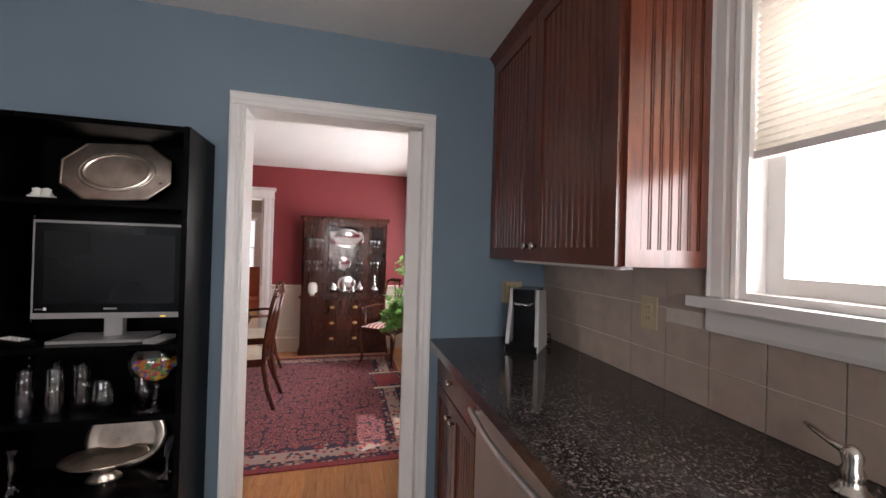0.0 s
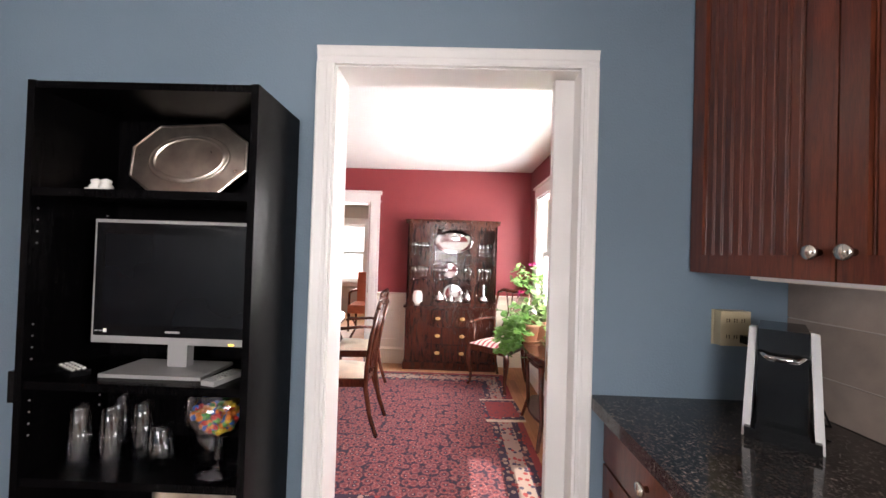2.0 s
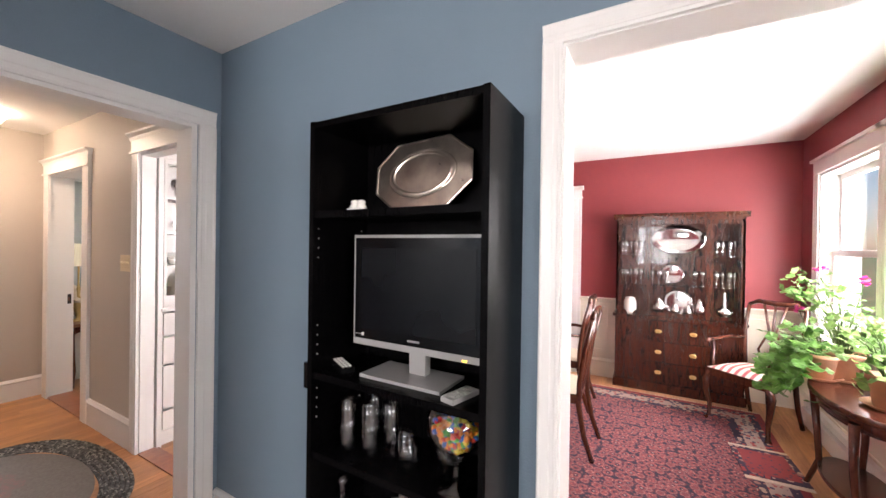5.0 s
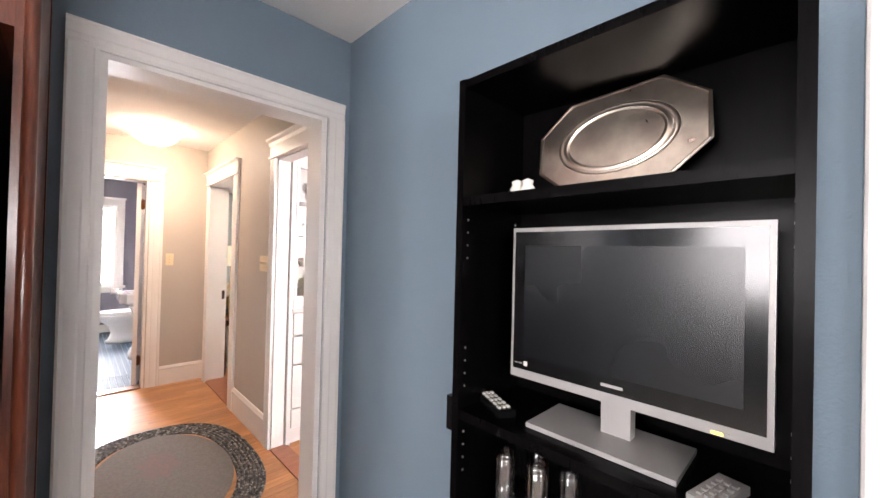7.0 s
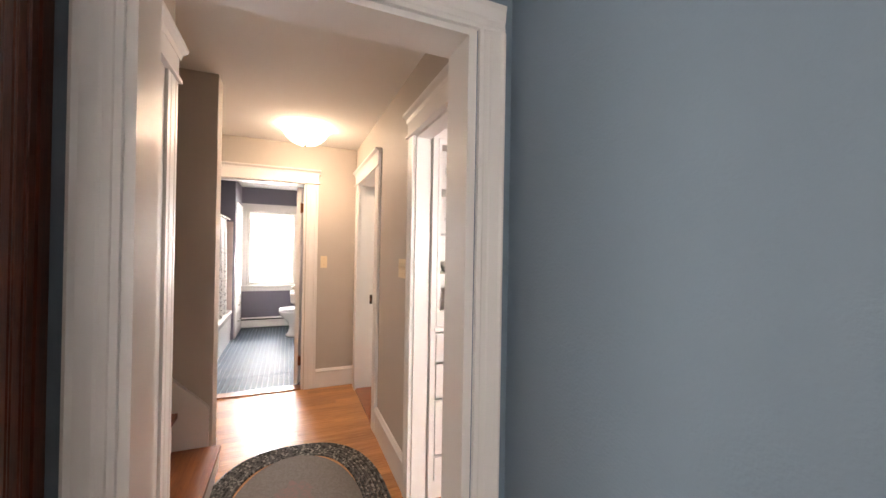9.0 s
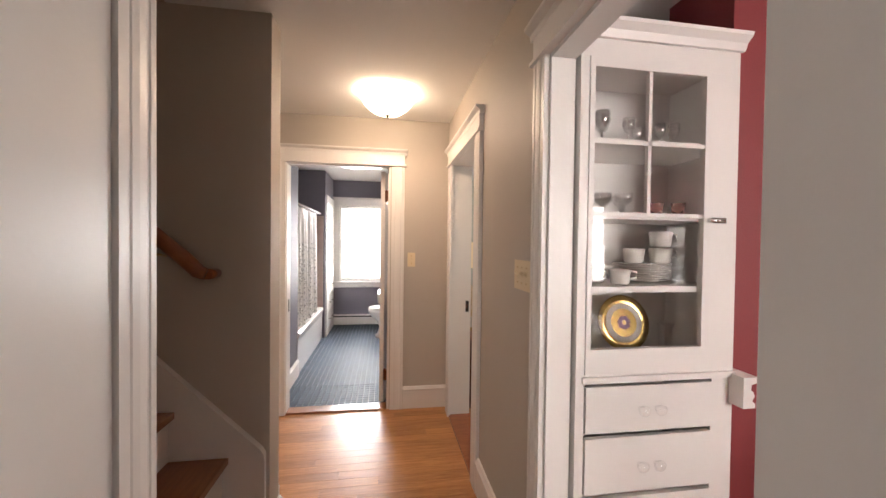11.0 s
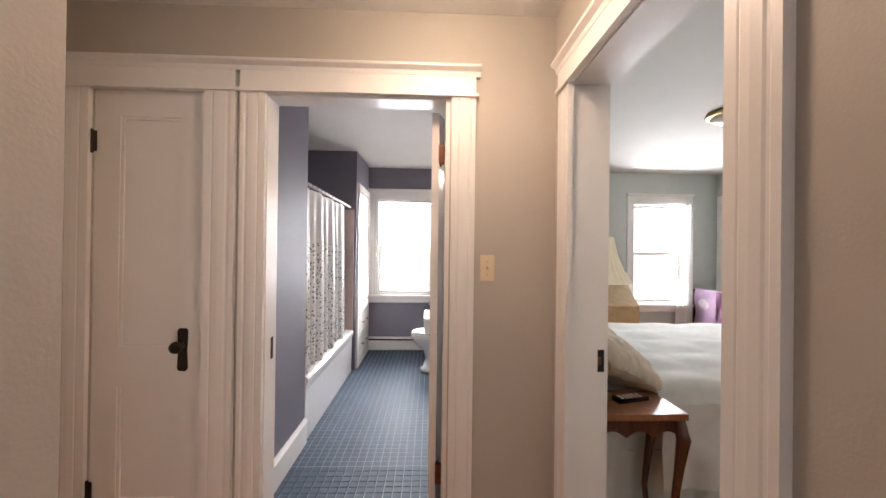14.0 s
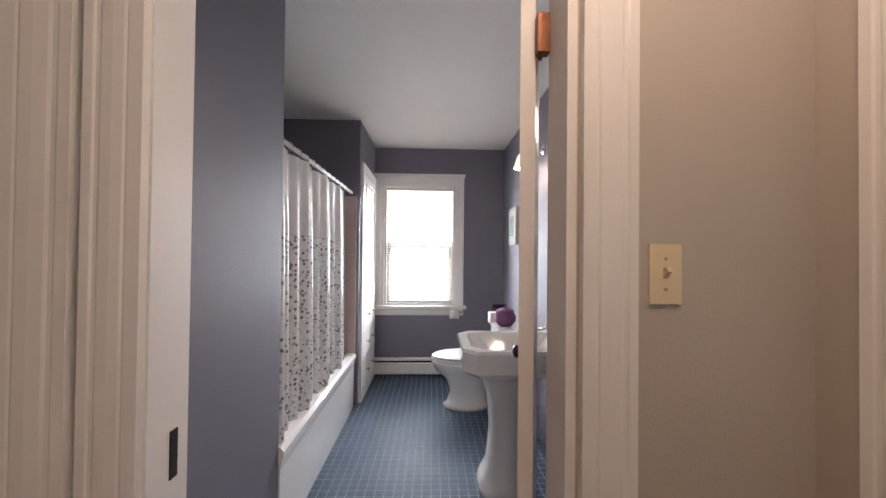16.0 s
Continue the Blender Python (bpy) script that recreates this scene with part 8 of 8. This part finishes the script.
lathe(bm, [(0.15, 2.384), (0.13, 2.36), (0.09, 2.335), (0.04, 2.322), (0.001, 2.32)], (-6.18, 3.75, 0), 32)
part("dome", bm, LAMPGLASS, _l, "white glass dome")
bm = bmesh.new()
lathe(bm, [(0.012, 2.32), (0.014, 2.312), (0.008, 2.305), (0.001, 2.295)], (-6.18, 3.75, 0), 12)
part("finial", bm, BRASS, _l, "small brass finial")


# ---- glowing planes added beyond the windows ----
# even white emission stands in for the overexposed outdoors
GLOW = glowing("backdrop_glow", (1.0, 1.0, 1.0), 1.6, (0.8, 0.8, 0.8))
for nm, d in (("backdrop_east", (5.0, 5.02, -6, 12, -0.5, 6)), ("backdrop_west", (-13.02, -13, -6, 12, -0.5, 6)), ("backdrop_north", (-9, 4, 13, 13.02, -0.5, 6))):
    _o = setting(nm, boxes(d), GLOW, "glowing white plane added for the blown-out view outside", "backdrop")
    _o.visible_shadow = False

# ---- pieces: tiles and boards ----
# kitchen backsplash
_b = thing("backsplash", (KX1, 0.5, 0.91), "taupe ceramic tile backsplash over the worktop", "tiles", "", "structure")
part("grout_bed", boxes((KX1 - 0.005, KX1 - 0.0005, -2.55, 1.984, 0.9305, 1.1645), (KX1 - 0.005, KX1 - 0.0005, 1.008, 1.984, 1.165, 1.352)), GROUT, _b)
_rows = [(0.932, 1.050), (1.054, 1.210), (1.214, 1.351)]
for r, (z0, z1) in enumerate(_rows):
    cols = [(1.793, 1.983)] + [(1.793 - 0.1595 * (i + 1) + 0.004, 1.793 - 0.1595 * i) for i in range(16)]
    for y0, y1 in cols:
        if y0 < -0.6:
            break
        if r == 2 and y1 < 1.03:
            continue
        if r == 2:
            y0 = max(y0, 1.010)
        top = z1
        if r == 1 and y0 < 1.03:
            top = 1.163
        part("tile", boxes((KX1 - 0.009, KX1 - 0.0051, y0, y1, z0, top)), TILE, _b, "", 0.0012)


# oak boards
def boards(floor_name, x0, x1, y0, y1, w, cuts, z=0.0, label="honey oak floor boards"):
    t = thing(floor_name, ((x0 + x1) / 2, (y0 + y1) / 2, 0), label, "floor", "", "structure")
    n = round((x1 - x0) / w)
    ws = (x1 - x0) / n
    rnd = random.Random(int(abs(x0 * 100)))
    for i in range(n):
        ys = [y0, *sorted(y0 + (y1 - y0) * (k + rnd.uniform(0.15, 0.85)) / cuts for k in range(cuts)), y1]
        for a, b in zip(ys, ys[1:]):
            bm = boxes((x0 + i * ws + 0.0006, x0 + (i + 1) * ws - 0.0006, a + 0.0005, b - 0.0005, z - 0.02, z))
            part("floor_board", bm, OAK, t)


boards("floor_boards_hall", HX0, -2.212, -0.31, HY1, 0.075, 2)
boards("floor_boards_dining", -1.2, DX1, DY0 - 0.06, DY1, 0.075, 2)
boards("floor_boards_passage", -3.42, -1.2, HY1 + 0.002, DY1, 0.15, 2)
_th = setting("threshold_bathroom", boxes((HX0 - 0.10, HX0 + 0.012, BD[0] + 0.02, BD[1] - 0.02, -0.01, 0.014)), OAKD, "oak threshold strip at the bathroom door", "threshold", 0.004)
_th = setting("threshold_bedroom", boxes((RD[0] + 0.02, RD[1] - 0.02, HY1 - 0.012, RY0 + 0.01, -0.01, 0.014)), RAILW, "oak threshold strip at the bedroom door", "threshold", 0.004)
_th = setting("threshold_dining", boxes((AO[0] + 0.02, AO[1] - 0.0, HY1 - 0.008, DY0, -0.01, 0.010)), RAILW, "oak threshold strip at the dining opening", "threshold", 0.004)
_th = setting("threshold_kitchen", boxes((KX0 - 0.14, KX0, HD[0] + 0.02, HD[1] - 0.02, -0.01, 0.012)), RAILW, "oak threshold strip at the kitchen door", "threshold", 0.004)
boards("floor_boards_bedroom", -7.9, RX1, RY0, RY1, 0.15, 1)

# bathroom mosaic
_m = thing("mosaic_floor", (-6.8, 1.2, 0), "slate blue square mosaic tile floor with pale grout", "floor", "", "structure")
P, G = 0.0505, 0.0035
TX0, TY0 = -5.235, 0.602
me = bpy.data.meshes.new("mosaic_tile")
_tb = bmesh.new()
h, t = (P - G) / 2, 0.0
_lo = [_tb.verts.new((sx * h, sy * h, -0.006)) for sx, sy in ((-1, -1), (1, -1), (1, 1), (-1, 1))]
_hi = [_tb.verts.new((sx * (h - 0.0012), sy * (h - 0.0012), 0.0)) for sx, sy in ((-1, -1), (1, -1), (1, 1), (-1, 1))]
for i in range(4):
    _tb.faces.new((_lo[i], _lo[(i + 1) % 4], _hi[(i + 1) % 4], _hi[i]))
_tb.faces.new(_hi)
_tb.to_mesh(me)
_tb.free()
me.materials.append(BTILE)
rest_v, rest_f = [], []
ny = int((BY1 - TY0) / P) + 1
for i in range(62):
    x = TX0 - (i + 0.5) * P
    for j in range(ny):
        y = TY0 + (j + 0.5) * P
        if i < 10:
            o = new("mosaic_tile", me)
            o.parent = _m
            o.location = Vector((x, y, 0.0)) - _m.location
        else:
            b = len(rest_v)
            rest_v += [(x - h, y - h, 0), (x + h, y - h, 0), (x + h, y + h, 0), (x - h, y + h, 0)]
            rest_f.append((b, b + 1, b + 2, b + 3))
me2 = bpy.data.meshes.new("mosaic_field")
me2.from_pydata(rest_v, [], rest_f)
me2.materials.append(BTILE)
_o = new("mosaic_field", me2)
_o.parent = _m
_o.location = -_m.location
tagged(_o, "", "", "", "stuff")
